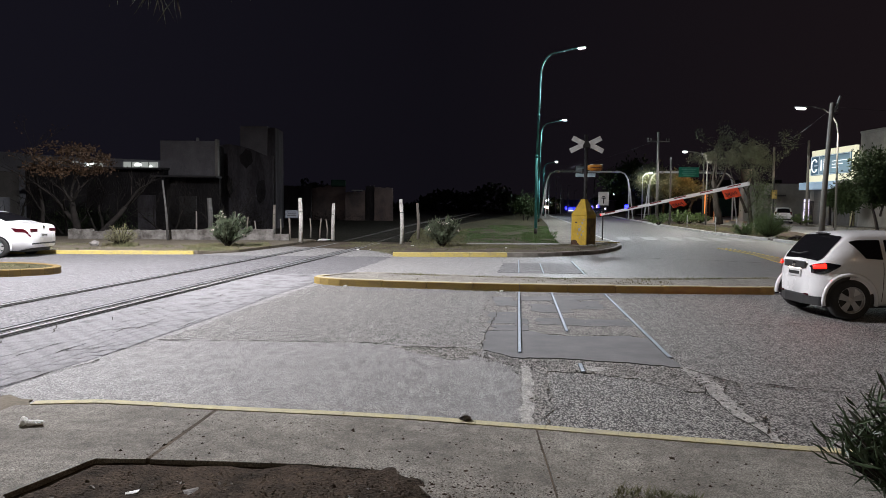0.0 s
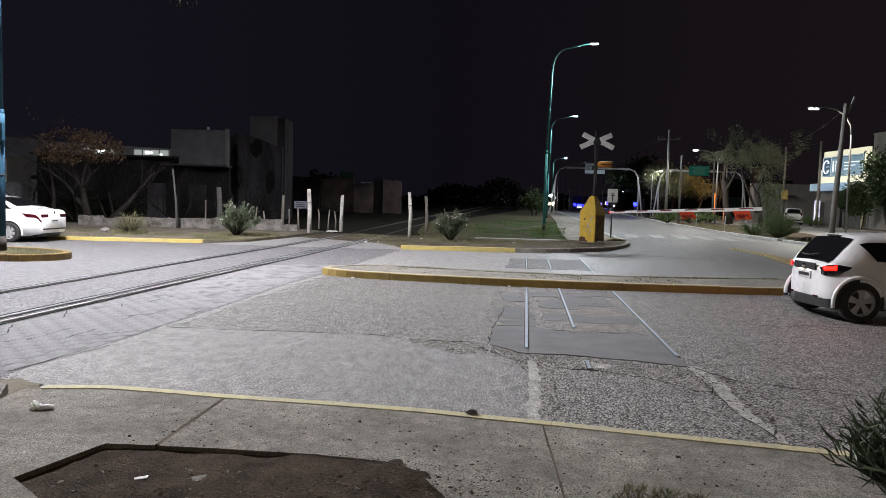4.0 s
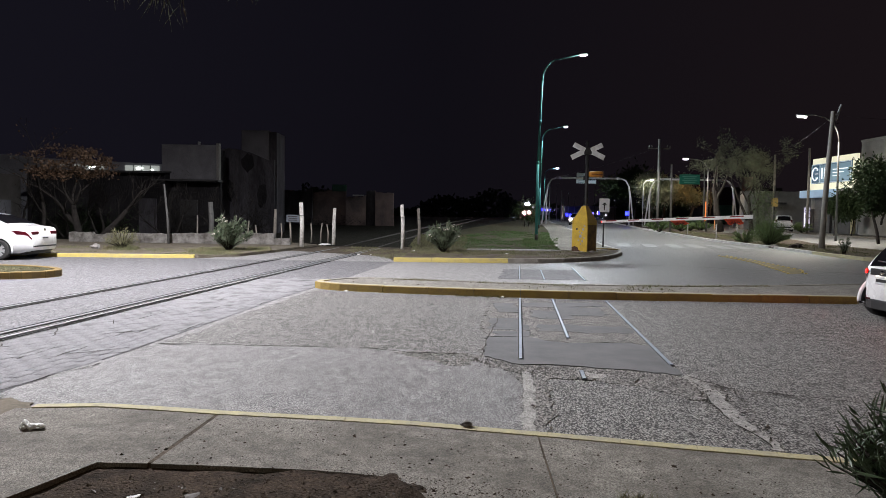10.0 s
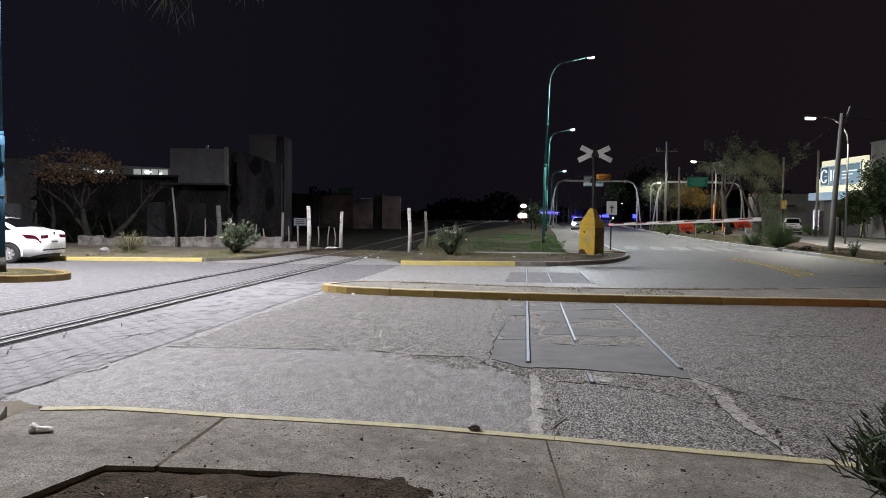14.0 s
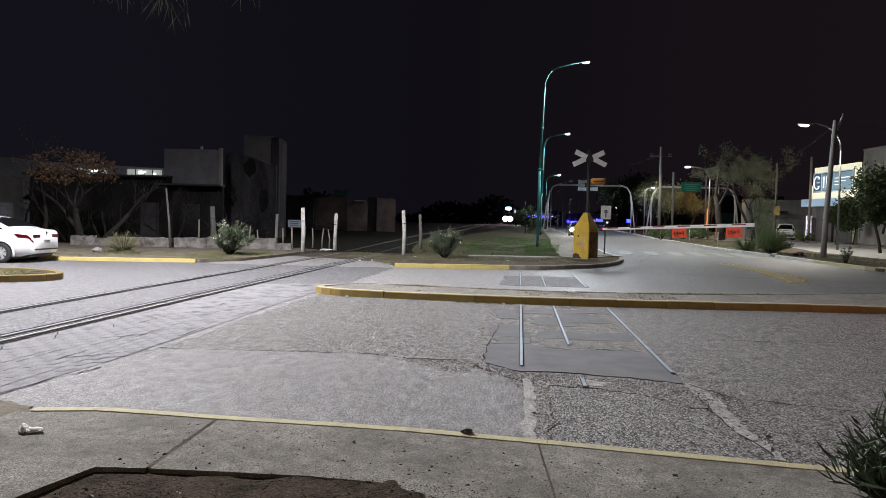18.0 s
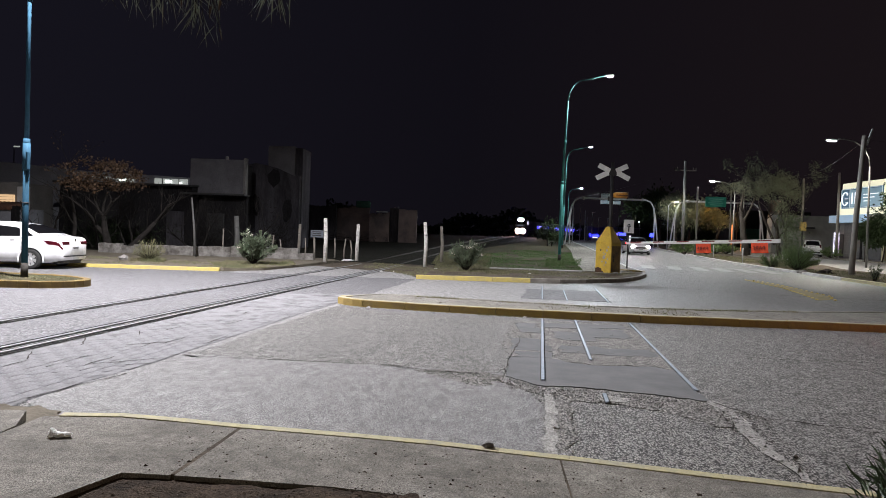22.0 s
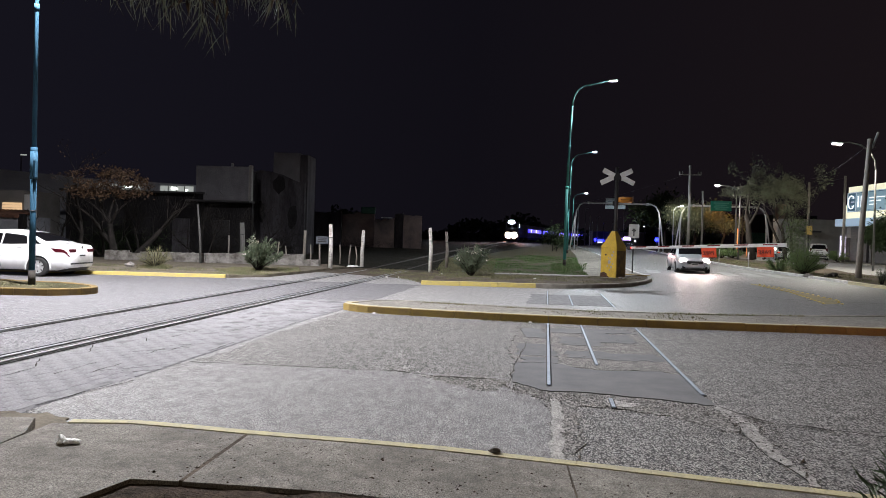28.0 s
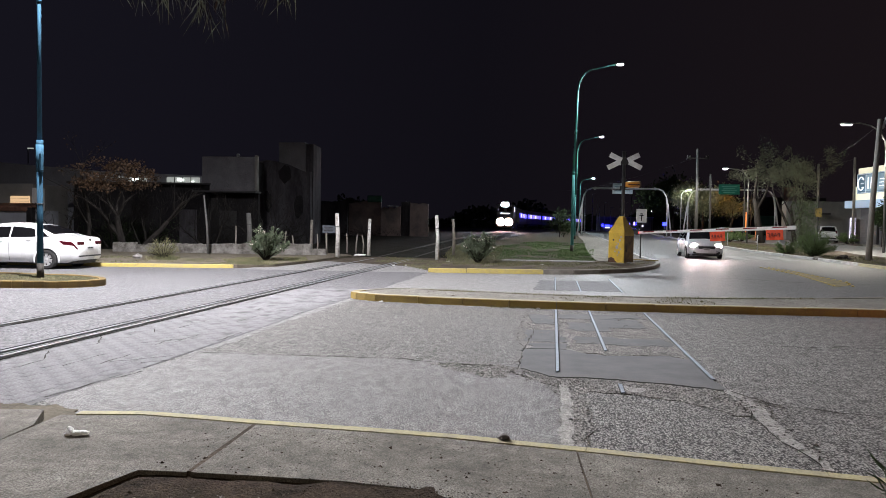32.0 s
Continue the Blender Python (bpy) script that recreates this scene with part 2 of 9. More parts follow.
LAWN = mat("lawn_ground", (0.05, 0.052, 0.028), (0.078, 0.068, 0.043), rough=0.95, scale=0.9, bump=0.7, fine=25, spec=0.08)
GRASS = mat("grass_blades", (0.06, 0.14, 0.03), (0.1, 0.14, 0.05), rough=0.75, scale=0.7, bump=0, fine=9)
DRY = mat("dry_grass", (0.2, 0.18, 0.1), (0.12, 0.13, 0.06), rough=0.85, scale=1.0, bump=0, fine=9)
YELLOW = mat("kerb_yellow", (0.38, 0.268, 0.07), (0.28, 0.2, 0.085), rough=0.75, scale=5, bump=0.25, fine=55, lean=0.56)
YELLOW_OCHRE = mat("kerb_ochre", (0.2, 0.128, 0.03), (0.14, 0.095, 0.038), rough=0.8, scale=5, bump=0.25, fine=55)
YELLOW_WORN = mat("kerb_top_worn", (0.42, 0.37, 0.22), (0.34, 0.31, 0.23), rough=0.85, scale=7, bump=0.3, fine=60)
YELLOW_PALE = mat("worn_kerb_yellow", (0.5, 0.45, 0.24), (0.38, 0.35, 0.25), rough=0.85, scale=7, bump=0.3, fine=60, lean=0.5)
YELLOW_BRIGHT = mat("fresh_kerb_yellow", (0.52, 0.42, 0.12), (0.4, 0.335, 0.17), rough=0.7, scale=6, bump=0.2, fine=50, lean=0.6)
KERB = mat("kerb_concrete", (0.33, 0.31, 0.27), (0.2, 0.185, 0.16), rough=0.9, scale=4, bump=0.3, fine=50)
KERB_WHITE = mat("kerb_white", (0.6, 0.6, 0.58), (0.35, 0.34, 0.32), rough=0.85, scale=3, bump=0.2, fine=50)
BOX_YELLOW = mat("box_yellow", (0.6, 0.4, 0.035), (0.42, 0.27, 0.03), rough=0.55, scale=3, bump=0.12, fine=40, lean=0.58)
# darker copy of the box yellow, holding the side's shade in its colour
BOX_SHADED = mat("shaded_box_yellow", (0.3, 0.19, 0.04), (0.12, 0.075, 0.035), rough=0.7, scale=3, bump=0.15, fine=40)
RUST = mat("rust", (0.11, 0.055, 0.03), (0.05, 0.03, 0.02), rough=0.9, scale=14, bump=0.5, fine=60)
RAIL = mat("rail_steel", (0.3, 0.355, 0.42), (0.22, 0.255, 0.3), rough=0.6, metal=0.3, scale=12, bump=0.05, fine=90)
RAIL_STREET = mat("street_rail_steel", (0.29, 0.29, 0.298), (0.2, 0.2, 0.205), rough=0.7, metal=0.0, scale=12, bump=0.1, fine=90)
RAIL_UNLIT = mat("rail_flank", (0.06, 0.05, 0.045), (0.03, 0.027, 0.025), rough=0.8, scale=12, bump=0.3, fine=60)
TEAL = mat("teal_paint", (0.05, 0.22, 0.2), (0.04, 0.16, 0.15), rough=0.78, spec=0.25, scale=4, bump=0.06, fine=40)
TEAL_BLUE = mat("blue_teal_paint", (0.024, 0.08, 0.13), (0.02, 0.062, 0.1), rough=0.8, spec=0.2, scale=4, bump=0.06, fine=40)
GANTRYPAINT = mat("pale_gantry_paint", (0.52, 0.52, 0.53), (0.4, 0.4, 0.41), rough=0.55, scale=4, bump=0.05, fine=50)
GALV = mat("galvanised_steel", (0.4, 0.41, 0.42), (0.3, 0.31, 0.32), rough=0.5, metal=0.1, scale=6, bump=0.05, fine=60)
DARKMETAL = mat("dark_metal", (0.03, 0.03, 0.032), (0.05, 0.048, 0.046), rough=0.5, metal=0.3, scale=8, bump=0.08, fine=60)
BLACKPAINT = mat("black_post_paint", (0.012, 0.012, 0.013), (0.025, 0.024, 0.024), rough=0.6, scale=8, bump=0.08, fine=50)
SIGNWHITE = mat("sign_white", (0.78, 0.78, 0.76), (0.62, 0.62, 0.6), rough=0.5, scale=5, bump=0.04, fine=60, speck=0.03)
SIGNGREEN = mat("sign_green", (0.008, 0.2, 0.13), (0.006, 0.15, 0.1), rough=0.4, scale=4, bump=0.02, fine=40)
SIGNBLEACH = mat("pale_green_lettering", (0.12, 0.34, 0.26), (0.1, 0.28, 0.21), rough=0.5, scale=4, bump=0)
FADEDBLUE = mat("faded_blue_board", (0.13, 0.15, 0.18), (0.09, 0.1, 0.12), rough=0.7, scale=5, bump=0.05)
SHOPGREEN = mat("dull_green_paint", (0.03, 0.13, 0.09), (0.02, 0.09, 0.06), rough=0.6, scale=4, bump=0.05)
SIGNPINK = mat("faded_pink_board", (0.5, 0.36, 0.3), (0.4, 0.28, 0.23), rough=0.6, scale=3, bump=0.03)
POLEGREY = mat("grey_pole_paint", (0.12, 0.118, 0.112), (0.085, 0.083, 0.078), rough=0.65, scale=5, bump=0.08, fine=40)
TOWERGREY = mat("grey_tower_render", (0.2, 0.196, 0.21), (0.13, 0.127, 0.137), rough=0.9, scale=0.8, bump=0.2, fine=16)
SIGNBLUE = mat("sign_blue_grey", (0.6, 0.7, 0.76), (0.48, 0.58, 0.66), rough=0.4, scale=4, bump=0.02, fine=40)
ORANGE = mat("lamp_housing_orange", (0.7, 0.3, 0.03), (0.5, 0.2, 0.03), rough=0.5, scale=7, bump=0.05, fine=40)
REDPAINT = mat("red_paint", (0.2, 0.016, 0.014), (0.13, 0.012, 0.011), rough=0.5, scale=6, bump=0.05, fine=40)
BANNER = mat("orange_red_cloth", (0.85, 0.1, 0.03), (0.72, 0.07, 0.025), rough=0.7, scale=5, bump=0.1, fine=50)
DARKTEXT = mat("dark_lettering", (0.06, 0.012, 0.01), (0.04, 0.01, 0.008), rough=0.7, scale=9, bump=0)
WOODPOST = mat("weathered_post", (0.3, 0.27, 0.23), (0.17, 0.15, 0.13), rough=0.9, scale=9, bump=0.4, fine=40, stretch=(1, 1, 0.25))
POLEWOOD = mat("pale_grey_pole_wood", (0.34, 0.32, 0.29), (0.22, 0.205, 0.185), rough=0.9, scale=6, bump=0.4, fine=40, stretch=(1, 1, 0.15))
POSTWHITE = mat("whitewashed_post", (0.66, 0.64, 0.6), (0.3, 0.27, 0.24), rough=0.9, scale=9, bump=0.4, fine=40, lean=0.6)
TWIG = mat("grey_twigs", (0.036, 0.032, 0.029), (0.02, 0.018, 0.017), rough=0.95, scale=5, bump=0.2, fine=24, spec=0.08)
BARK = mat("bark", (0.055, 0.047, 0.041), (0.03, 0.026, 0.023), rough=0.95, scale=7, bump=0.8, fine=24, stretch=(1, 1, 0.3), spec=0.08)
LEAF = mat("green_leaves", (0.085, 0.145, 0.04), (0.13, 0.18, 0.065), rough=0.55, scale=2.5, bump=0, fine=9)
LEAF_GREY = mat("oleander_leaves", (0.07, 0.1, 0.055), (0.12, 0.14, 0.09), rough=0.5, scale=3.5, bump=0, fine=9)
LEAF_DARK = mat("dark_leaves", (0.026, 0.046, 0.018), (0.045, 0.062, 0.026), rough=0.65, scale=2, bump=0, fine=9, spec=0.15)
LEAF_PALE = mat("pale_leaves", (0.14, 0.15, 0.09), (0.09, 0.105, 0.055), rough=0.6, scale=2, bump=0, fine=9)
LEAF_IVY = mat("ivy_leaves", (0.05, 0.075, 0.03), (0.08, 0.1, 0.045), rough=0.55, scale=3, bump=0, fine=9)
LEAF_NEAR = mat("dark_oleander_leaves", (0.04, 0.07, 0.032), (0.075, 0.11, 0.055), rough=0.45, scale=4, bump=0, fine=9)
LEAF_HANG = mat("drooping_leaves", (0.3, 0.34, 0.28), (0.2, 0.23, 0.17), rough=0.45, scale=3, bump=0, fine=9)
LEAF_ORANGE = mat("autumn_leaves", (0.085, 0.045, 0.019), (0.05, 0.03, 0.017), rough=0.7, scale=1.6, bump=0, fine=9)
FLOWER = mat("pale_flowers", (0.75, 0.68, 0.62), (0.6, 0.5, 0.45), rough=0.7, scale=4, bump=0)
WALLWHITE = mat("old_white_wall", (0.33, 0.34, 0.37), (0.25, 0.255, 0.275), rough=0.9, scale=0.8, bump=0.2, fine=14)
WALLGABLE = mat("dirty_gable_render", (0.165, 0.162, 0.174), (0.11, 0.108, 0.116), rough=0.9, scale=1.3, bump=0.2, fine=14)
WALLDARK = mat("dark_streaked_wall", (0.032, 0.03, 0.032), (0.014, 0.013, 0.014), rough=0.95, scale=0.6, bump=0.4, fine=12, stretch=(1, 1, 0.4), spec=0.08)
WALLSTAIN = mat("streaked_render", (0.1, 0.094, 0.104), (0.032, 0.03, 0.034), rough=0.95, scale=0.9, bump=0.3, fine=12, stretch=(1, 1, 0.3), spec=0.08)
WALLRED = mat("ruined_plaster", (0.25, 0.185, 0.17), (0.11, 0.092, 0.092), rough=0.95, scale=0.6, bump=0.2, fine=12, spec=0.08)
WALLGREY = mat("grey_render", (0.26, 0.25, 0.235), (0.18, 0.175, 0.165), rough=0.9, scale=0.7, bump=0.2, fine=16)
LOWWALL = mat("flaking_low_wall", (0.3, 0.288, 0.266), (0.09, 0.08, 0.07), rough=0.95, scale=2.6, bump=0.5, fine=22)
TILE = mat("roof_tile", (0.22, 0.1, 0.06), (0.13, 0.07, 0.05), rough=0.85, scale=5, bump=0.3, rand=0.2)
SHUTTER = mat("dark_shutter", (0.1, 0.1, 0.1), (0.07, 0.07, 0.07), rough=0.6, metal=0.2, scale=3, bump=0.05)
CARWHITE = mat("white_car_paint", (0.8, 0.8, 0.8), (0.77, 0.77, 0.77), rough=0.28, scale=2, bump=0, coat=0.6, speck=0.03)
CARSILVER = mat("silver_car_paint", (0.55, 0.56, 0.58), (0.5, 0.51, 0.53), rough=0.3, metal=0.4, scale=2, bump=0, coat=0.5, speck=0.03)
CARDARK = mat("dark_car_paint", (0.02, 0.022, 0.03), (0.025, 0.027, 0.035), rough=0.25, scale=2, bump=0, coat=0.6, speck=0.03)
PLASTIC = mat("black_plastic", (0.018, 0.018, 0.019), (0.028, 0.028, 0.028), rough=0.55, scale=9, bump=0.05, speck=0.03)
TYRE = mat("tyre_rubber", (0.017, 0.017, 0.017), (0.03, 0.029, 0.028), rough=0.85, scale=9, bump=0.2)
ALLOY = mat("alloy_rim", (0.55, 0.55, 0.55), (0.45, 0.45, 0.45), rough=0.4, metal=0.3, scale=9, bump=0, speck=0.03)
CHROME = mat("chrome", (0.75, 0.75, 0.76), (0.65, 0.65, 0.66), rough=0.12, metal=1.0, scale=9, bump=0, speck=0.03)
PLATE = mat("plate_white", (0.6, 0.6, 0.6), (0.5, 0.5, 0.5), rough=0.5, scale=9, bump=0, speck=0.03)
CARGLASS = glass("dark_car_glass", (0.008, 0.008, 0.009))
TAILRED = glow("tail_lamp_red", (1.0, 0.09, 0.04), 0.8, (0.4, 0.01, 0.01))
BRAKERED = glow("brake_lamp_red", (1.0, 0.0007, 0.0004), 35.0, (0.4, 0.01, 0.01))
TAILOFF = mat("tail_lamp_off", (0.075, 0.004, 0.01), (0.045, 0.003, 0.008), rough=0.15, scale=9, bump=0, speck=0.03)
PLATELIGHT = glow("plate_lamp", (1.0, 0.85, 0.65), 3.0)
HEADLIGHT = glow("car_headlamp", (1.0, 0.76, 0.72), 420.0)
TRAINWARM = glow("train_headlamp_warm", (1.0, 0.5, 0.4), 130.0)
TRAINCOOL = glow("train_headlamp_cool", (0.7, 0.8, 1.0), 500.0)
LED = glow("street_led", (0.86, 0.93, 1.0), 160.0)
LEDWARM = glow("street_led_warm", (1.0, 0.97, 0.92), 160.0)
SODIUM = glow("sodium_bulb", (1.0, 0.42, 0.08), 60.0)
BLUELIGHT = glow("blue_light", (0.006, 0.008, 1.0), 12.0, (0.05, 0.05, 0.4))
BLUEDIM = glow("blue_dim_light", (0.02, 0.016, 1.0), 3.5, (0.05, 0.05, 0.3))
VIOLET = glow("violet_window_light", (0.24, 0.18, 0.9), 0.9, (0.1, 0.1, 0.2))
WINDOWPALE = glow("pale_window_light", (0.75, 0.7, 0.9), 1.0, (0.2, 0.2, 0.2))
HOUSEWINDOW = glow("dim_house_window", (1.0, 0.66, 0.36), 0.3, (0.3, 0.25, 0.2))
WINDOWWARM = glow("warm_window_light", (1.0, 0.72, 0.42), 1.0, (0.3, 0.25, 0.2))
WINDOWCOOL = glow("cool_ceiling_lamp", (0.9, 1.0, 0.95), 5.0)
WINDOWDIM = glow("dim_window_light", (0.75, 0.8, 0.75), 0.16, (0.3, 0.3, 0.3))
REDLIGHT = glow("red_light", (1.0, 0.03, 0.03), 1.6, (0.3, 0.02, 0.02))
ORANGEGLOW = glow("orange_lit_panel", (1.0, 0.25, 0.03), 0.6, (0.4, 0.16, 0.06))
VIOLETWHITE = glow("violet_white_lamp", (0.7, 0.46, 1.0), 2.2)
SHOPLIGHT = glow("shop_sign_face", (0.62, 0.78, 0.9), 0.2, (0.5, 0.55, 0.6))
# cream band emits to stand for light falling on it from above
SHOPCREAM = glow("shop_band_lit", (1.0, 0.95, 0.7), 0.3, (0.6, 0.58, 0.45))
SHOPGLASS = glow("shop_sign_glass", (0.35, 0.55, 0.7), 0.12, (0.2, 0.3, 0.36))
SHOPBLUE = mat("shop_blue_panel", (0.09, 0.2, 0.3), (0.07, 0.16, 0.25), rough=0.4, scale=3, bump=0)
SIGNGLOW = glow("lit_sign_letter", (0.9, 0.95, 1.0), 0.45, (0.7, 0.7, 0.7))
# no lamp: faint emission stands for light on the fascia
FASCIA = glow("emissive_fascia_blue", (0.45, 0.65, 0.9), 0.1, (0.35, 0.5, 0.65))
LOCO = mat("locomotive_paint", (0.1, 0.1, 0.115), (0.07, 0.07, 0.08), rough=0.45, scale=2, bump=0.05)
COACH = mat("coach_paint", (0.3, 0.3, 0.34), (0.22, 0.22, 0.26), rough=0.45, scale=2, bump=0.05)
LITTER = mat("litter_white", (0.86, 0.86, 0.84), (0.74, 0.73, 0.7), rough=0.7, scale=9, bump=0.3)
LITTER.node_tree.nodes["Principled BSDF"].inputs["Subsurface Weight"].default_value = 0.9
LITTER.node_tree.nodes["Principled BSDF"].inputs["Subsurface Scale"].default_value = 0.05
LITTER.node_tree.nodes["Principled BSDF"].inputs["Subsurface Radius"].default_value = (1, 1, 1)
ROCK = mat("stone_grey", (0.3, 0.28, 0.26), (0.18, 0.17, 0.16), rough=0.9, scale=7, bump=0.5, fine=30, rand=0.2)
MARKWHITE = mat("road_marking_white", (0.34, 0.34, 0.34), (0.19, 0.19, 0.19), rough=0.75, scale=6, bump=0.2, fine=70, lean=0.54)
MARKYELLOW = mat("road_marking_yellow", (0.34, 0.26, 0.08), (0.2, 0.18, 0.13), rough=0.7, scale=6, bump=0.2, fine=70)
STUD = mat("road_stud", (0.72, 0.55, 0.16), (0.6, 0.45, 0.12), rough=0.35, scale=9, bump=0)


# ---- mesh helpers ----
def gz(x, y):
    """Height of the road surface: level at the crossing, rising gently beyond it."""
    return 0.009 * min(max(0.0, y - 30.0), 100.0)


def mesh_of(name, bm, material, smooth=False):
    bm.normal_update()
    me = bpy.data.meshes.new(name)
    bm.to_mesh(me)
    bm.free()
    mats = material if isinstance(material, (list, tuple)) else [material]
    for one in mats:
        me.materials.append(one)
    if smooth:
        for f in me.polygons:
            f.use_smooth = True
    return me


def part(name, bm, material, parent=None, label="", smooth=False):
    ob = new(name, mesh_of(name, bm, material, smooth))
    if parent is not None:
        ob.parent = parent
    return tagged(ob, label)


def thing(name, label, category, x=0, y=0, z=0, turn=0, group="", kind=""):
    ob = new(name)
    ob.empty_display_size = 0.2
    ob.matrix_basis = pose(x, y, z, 0, 0, turn)
    return tagged(ob, label, category, group, kind)


def solid(name, bm, material, label, category, x=0, y=0, z=0, turn=0, group="", kind="", smooth=False):
    ob = part(name, bm, material, None, "", smooth)
    ob.matrix_basis = pose(x, y, z, 0, 0, turn)
    return tagged(ob, label, category, group, kind)


def B():
    return bmesh.new()


def box(bm, sx, sy, sz, x=0, y=0, z=0, rot=None, bevel=0.0, mi=0):
    """A box whose base centre is at (x, y, z)."""
    m = Matrix.Translation((x, y, z)) @ (rot or Matrix()) @ Matrix.Translation((0, 0, sz / 2)) @ Matrix.Diagonal((sx, sy, sz, 1))
    out = bmesh.ops.create_cube(bm, size=1, matrix=m)
    faces = {f for v in out["verts"] for f in v.link_faces}
    for f in faces:
        f.material_index = mi
    if bevel:
        edges = list({e for v in out["verts"] for e in v.link_edges})
        done = bmesh.ops.bevel(bm, geom=edges, offset=bevel, segments=1, profile=0.5, affect="EDGES")
        for f in done["faces"]:
            f.material_index = mi
    return bm


def tube(bm, points, radii, seg=8, cap=True, mi=0):
    """A tapered tube along points."""
    points = [Vector(p) for p in points]
    if not isinstance(radii, (list, tuple)):
        radii = [radii] * len(points)
    rings = []
    for i, p in enumerate(points):
        d = (points[min(i + 1, len(points) - 1)] - points[max(i - 1, 0)]).normalized()
        a = d.orthogonal() if i == 0 else (side - d * side.dot(d))
        a = a.normalized() if a.length > 1e-6 else d.orthogonal().normalized()
        side = a
        b = d.cross(a)
        rings.append([bm.verts.new(p + (a * math.cos(2 * math.pi * k / seg) + b * math.sin(2 * math.pi * k / seg)) * radii[i]) for k in range(seg)])
    for r, s in zip(rings, rings[1:]):
        for k in range(seg):
            f = bm.faces.new((r[k], r[(k + 1) % seg], s[(k + 1) % seg], s[k]))
            f.material_index, f.smooth = mi, True
    if cap:
        for ring in (rings[0][::-1], rings[-1]):
            f = bm.faces.new(ring)
            f.material_index = mi
    return bm


def prism(bm, outline, z0, z1, mi=0, follow=False, bevel=0.0):
    """A raised plate with the given outline; with follow its faces rise with the road."""
    n = len(outline)
    up = [(gz(*p) if follow else 0.0) for p in outline]
    low = [bm.verts.new((x, y, z0 + u)) for (x, y), u in zip(outline, up)]
    high = [bm.verts.new((x, y, z1 + u)) for (x, y), u in zip(outline, up)]
    f = bm.faces.new(high)
    f.material_index = mi
    f.normal_update()
    if f.normal.z < 0:
        f.normal_flip()
    for k in range(n):
        g = bm.faces.new((low[k], low[(k + 1) % n], high[(k + 1) % n], high[k]))
        g.material_index = mi
    bmesh.ops.recalc_face_normals(bm, faces=bm.faces[:])
    if bevel:
        bmesh.ops.bevel(bm, geom=list(f.edges), offset=bevel, segments=2, profile=0.5, affect="EDGES")
    return bm


def blob(bm, x, y, z, r, squash=(1, 1, 1), rough=0.25, sub=2, seed=0, mi=0):
    out = bmesh.ops.create_icosphere(bm, subdivisions=sub, radius=1)
    for v in out["verts"]:
        n = noise.noise(v.co * 1.7 + Vector((seed * 3.1, seed * 1.7, 0)))
        v.co = Vector((x, y, z)) + Vector(a * b for a, b in zip(v.co, squash)) * r * (1 + rough * n * 2)
    for f in {f for v in out["verts"] for f in v.link_faces}:
        f.material_index = mi
    return bm


def sheet_mesh(name, verts, faces, material, smooth=False):
    me = bpy.data.meshes.new(name)
    me.from_pydata([tuple(map(float, v)) for v in verts], [], faces)
    me.materials.append(material)
    if smooth:
        for f in me.polygons:
            f.use_smooth = True
    return me


def leaf_mesh(name, centres, material, length=0.1, width=0.03, seed=1, droop=0.0, spread=1.0, ways=None):
    """Many small folded leaves, four triangles each at most."""
    rng = np.random.default_rng(seed)
    c = np.asarray(centres, float)
    n = len(c)
    d = rng.normal(size=(n, 3)) * spread
    if ways is not None:
        d = d * 0.45 + np.asarray(ways)
    d[:, 2] -= droop
    d /= np.linalg.norm(d, axis=1)[:, None] + 1e-9
    s = np.cross(d, rng.normal(size=(n, 3)))
    s /= np.linalg.norm(s, axis=1)[:, None] + 1e-9
    k = rng.uniform(0.65, 1.3, (n, 1))
    up = np.cross(s, d)
    a, tip = c, c + d * length * k - up * 0.12 * length
    l, r = c + d * length * k * 0.45 + s * width * k * 0.5, c + d * length * k * 0.45 - s * width * k * 0.5
    verts = np.stack([a, l, tip, r], 1).reshape(-1, 3)
    faces = [(4 * i, 4 * i + 1, 4 * i + 2, 4 * i + 3) for i in range(n)]
    return sheet_mesh(name, verts, faces, material)


def leaves(name, centres, material, parent, label="", **kw):
    ob = new(name, leaf_mesh(name, centres, material, **kw))
    ob.parent = parent
    return tagged(ob, label)


def offset_line(line, d):
    """The line moved d to its left."""
    out = []
    for i, p in enumerate(line):
        a, b = Vector(line[max(i - 1, 0)]), Vector(line[min(i + 1, len(line) - 1)])
        t = (b - a).normalized()
        out.append((p[0] - t.y * d, p[1] + t.x * d))
    return out


def resample(line, step):
    """Points every step metres along a line, with smooth corners."""
    pts = [Vector(p) for p in line]
    dist = [0.0]
    for a, b in zip(pts, pts[1:]):
        dist.append(dist[-1] + (b - a).length)
    n = max(1, round(dist[-1] / step))
    s = np.linspace(0, dist[-1], n + 1)
    return [(float(np.interp(v, dist, [p.x for p in pts])), float(np.interp(v, dist, [p.y for p in pts]))) for v in s]


def strip(line, left, right, z=0.0, follow=True):
    """A flat ribbon along a line, from left to right of it."""
    bm = B()
    a, b = offset_line(line, left), offset_line(line, right)
    va = [bm.verts.new((x, y, z + (gz(x, y) if follow else 0))) for x, y in a]
    vb = [bm.verts.new((x, y, z + (gz(x, y) if follow else 0))) for x, y in b]
    for i in range(len(line) - 1):
        f = bm.faces.new((vb[i], vb[i + 1], va[i + 1], va[i]))
        f.normal_update()
        if f.normal.z < 0:
            f.normal_flip()
    return bm


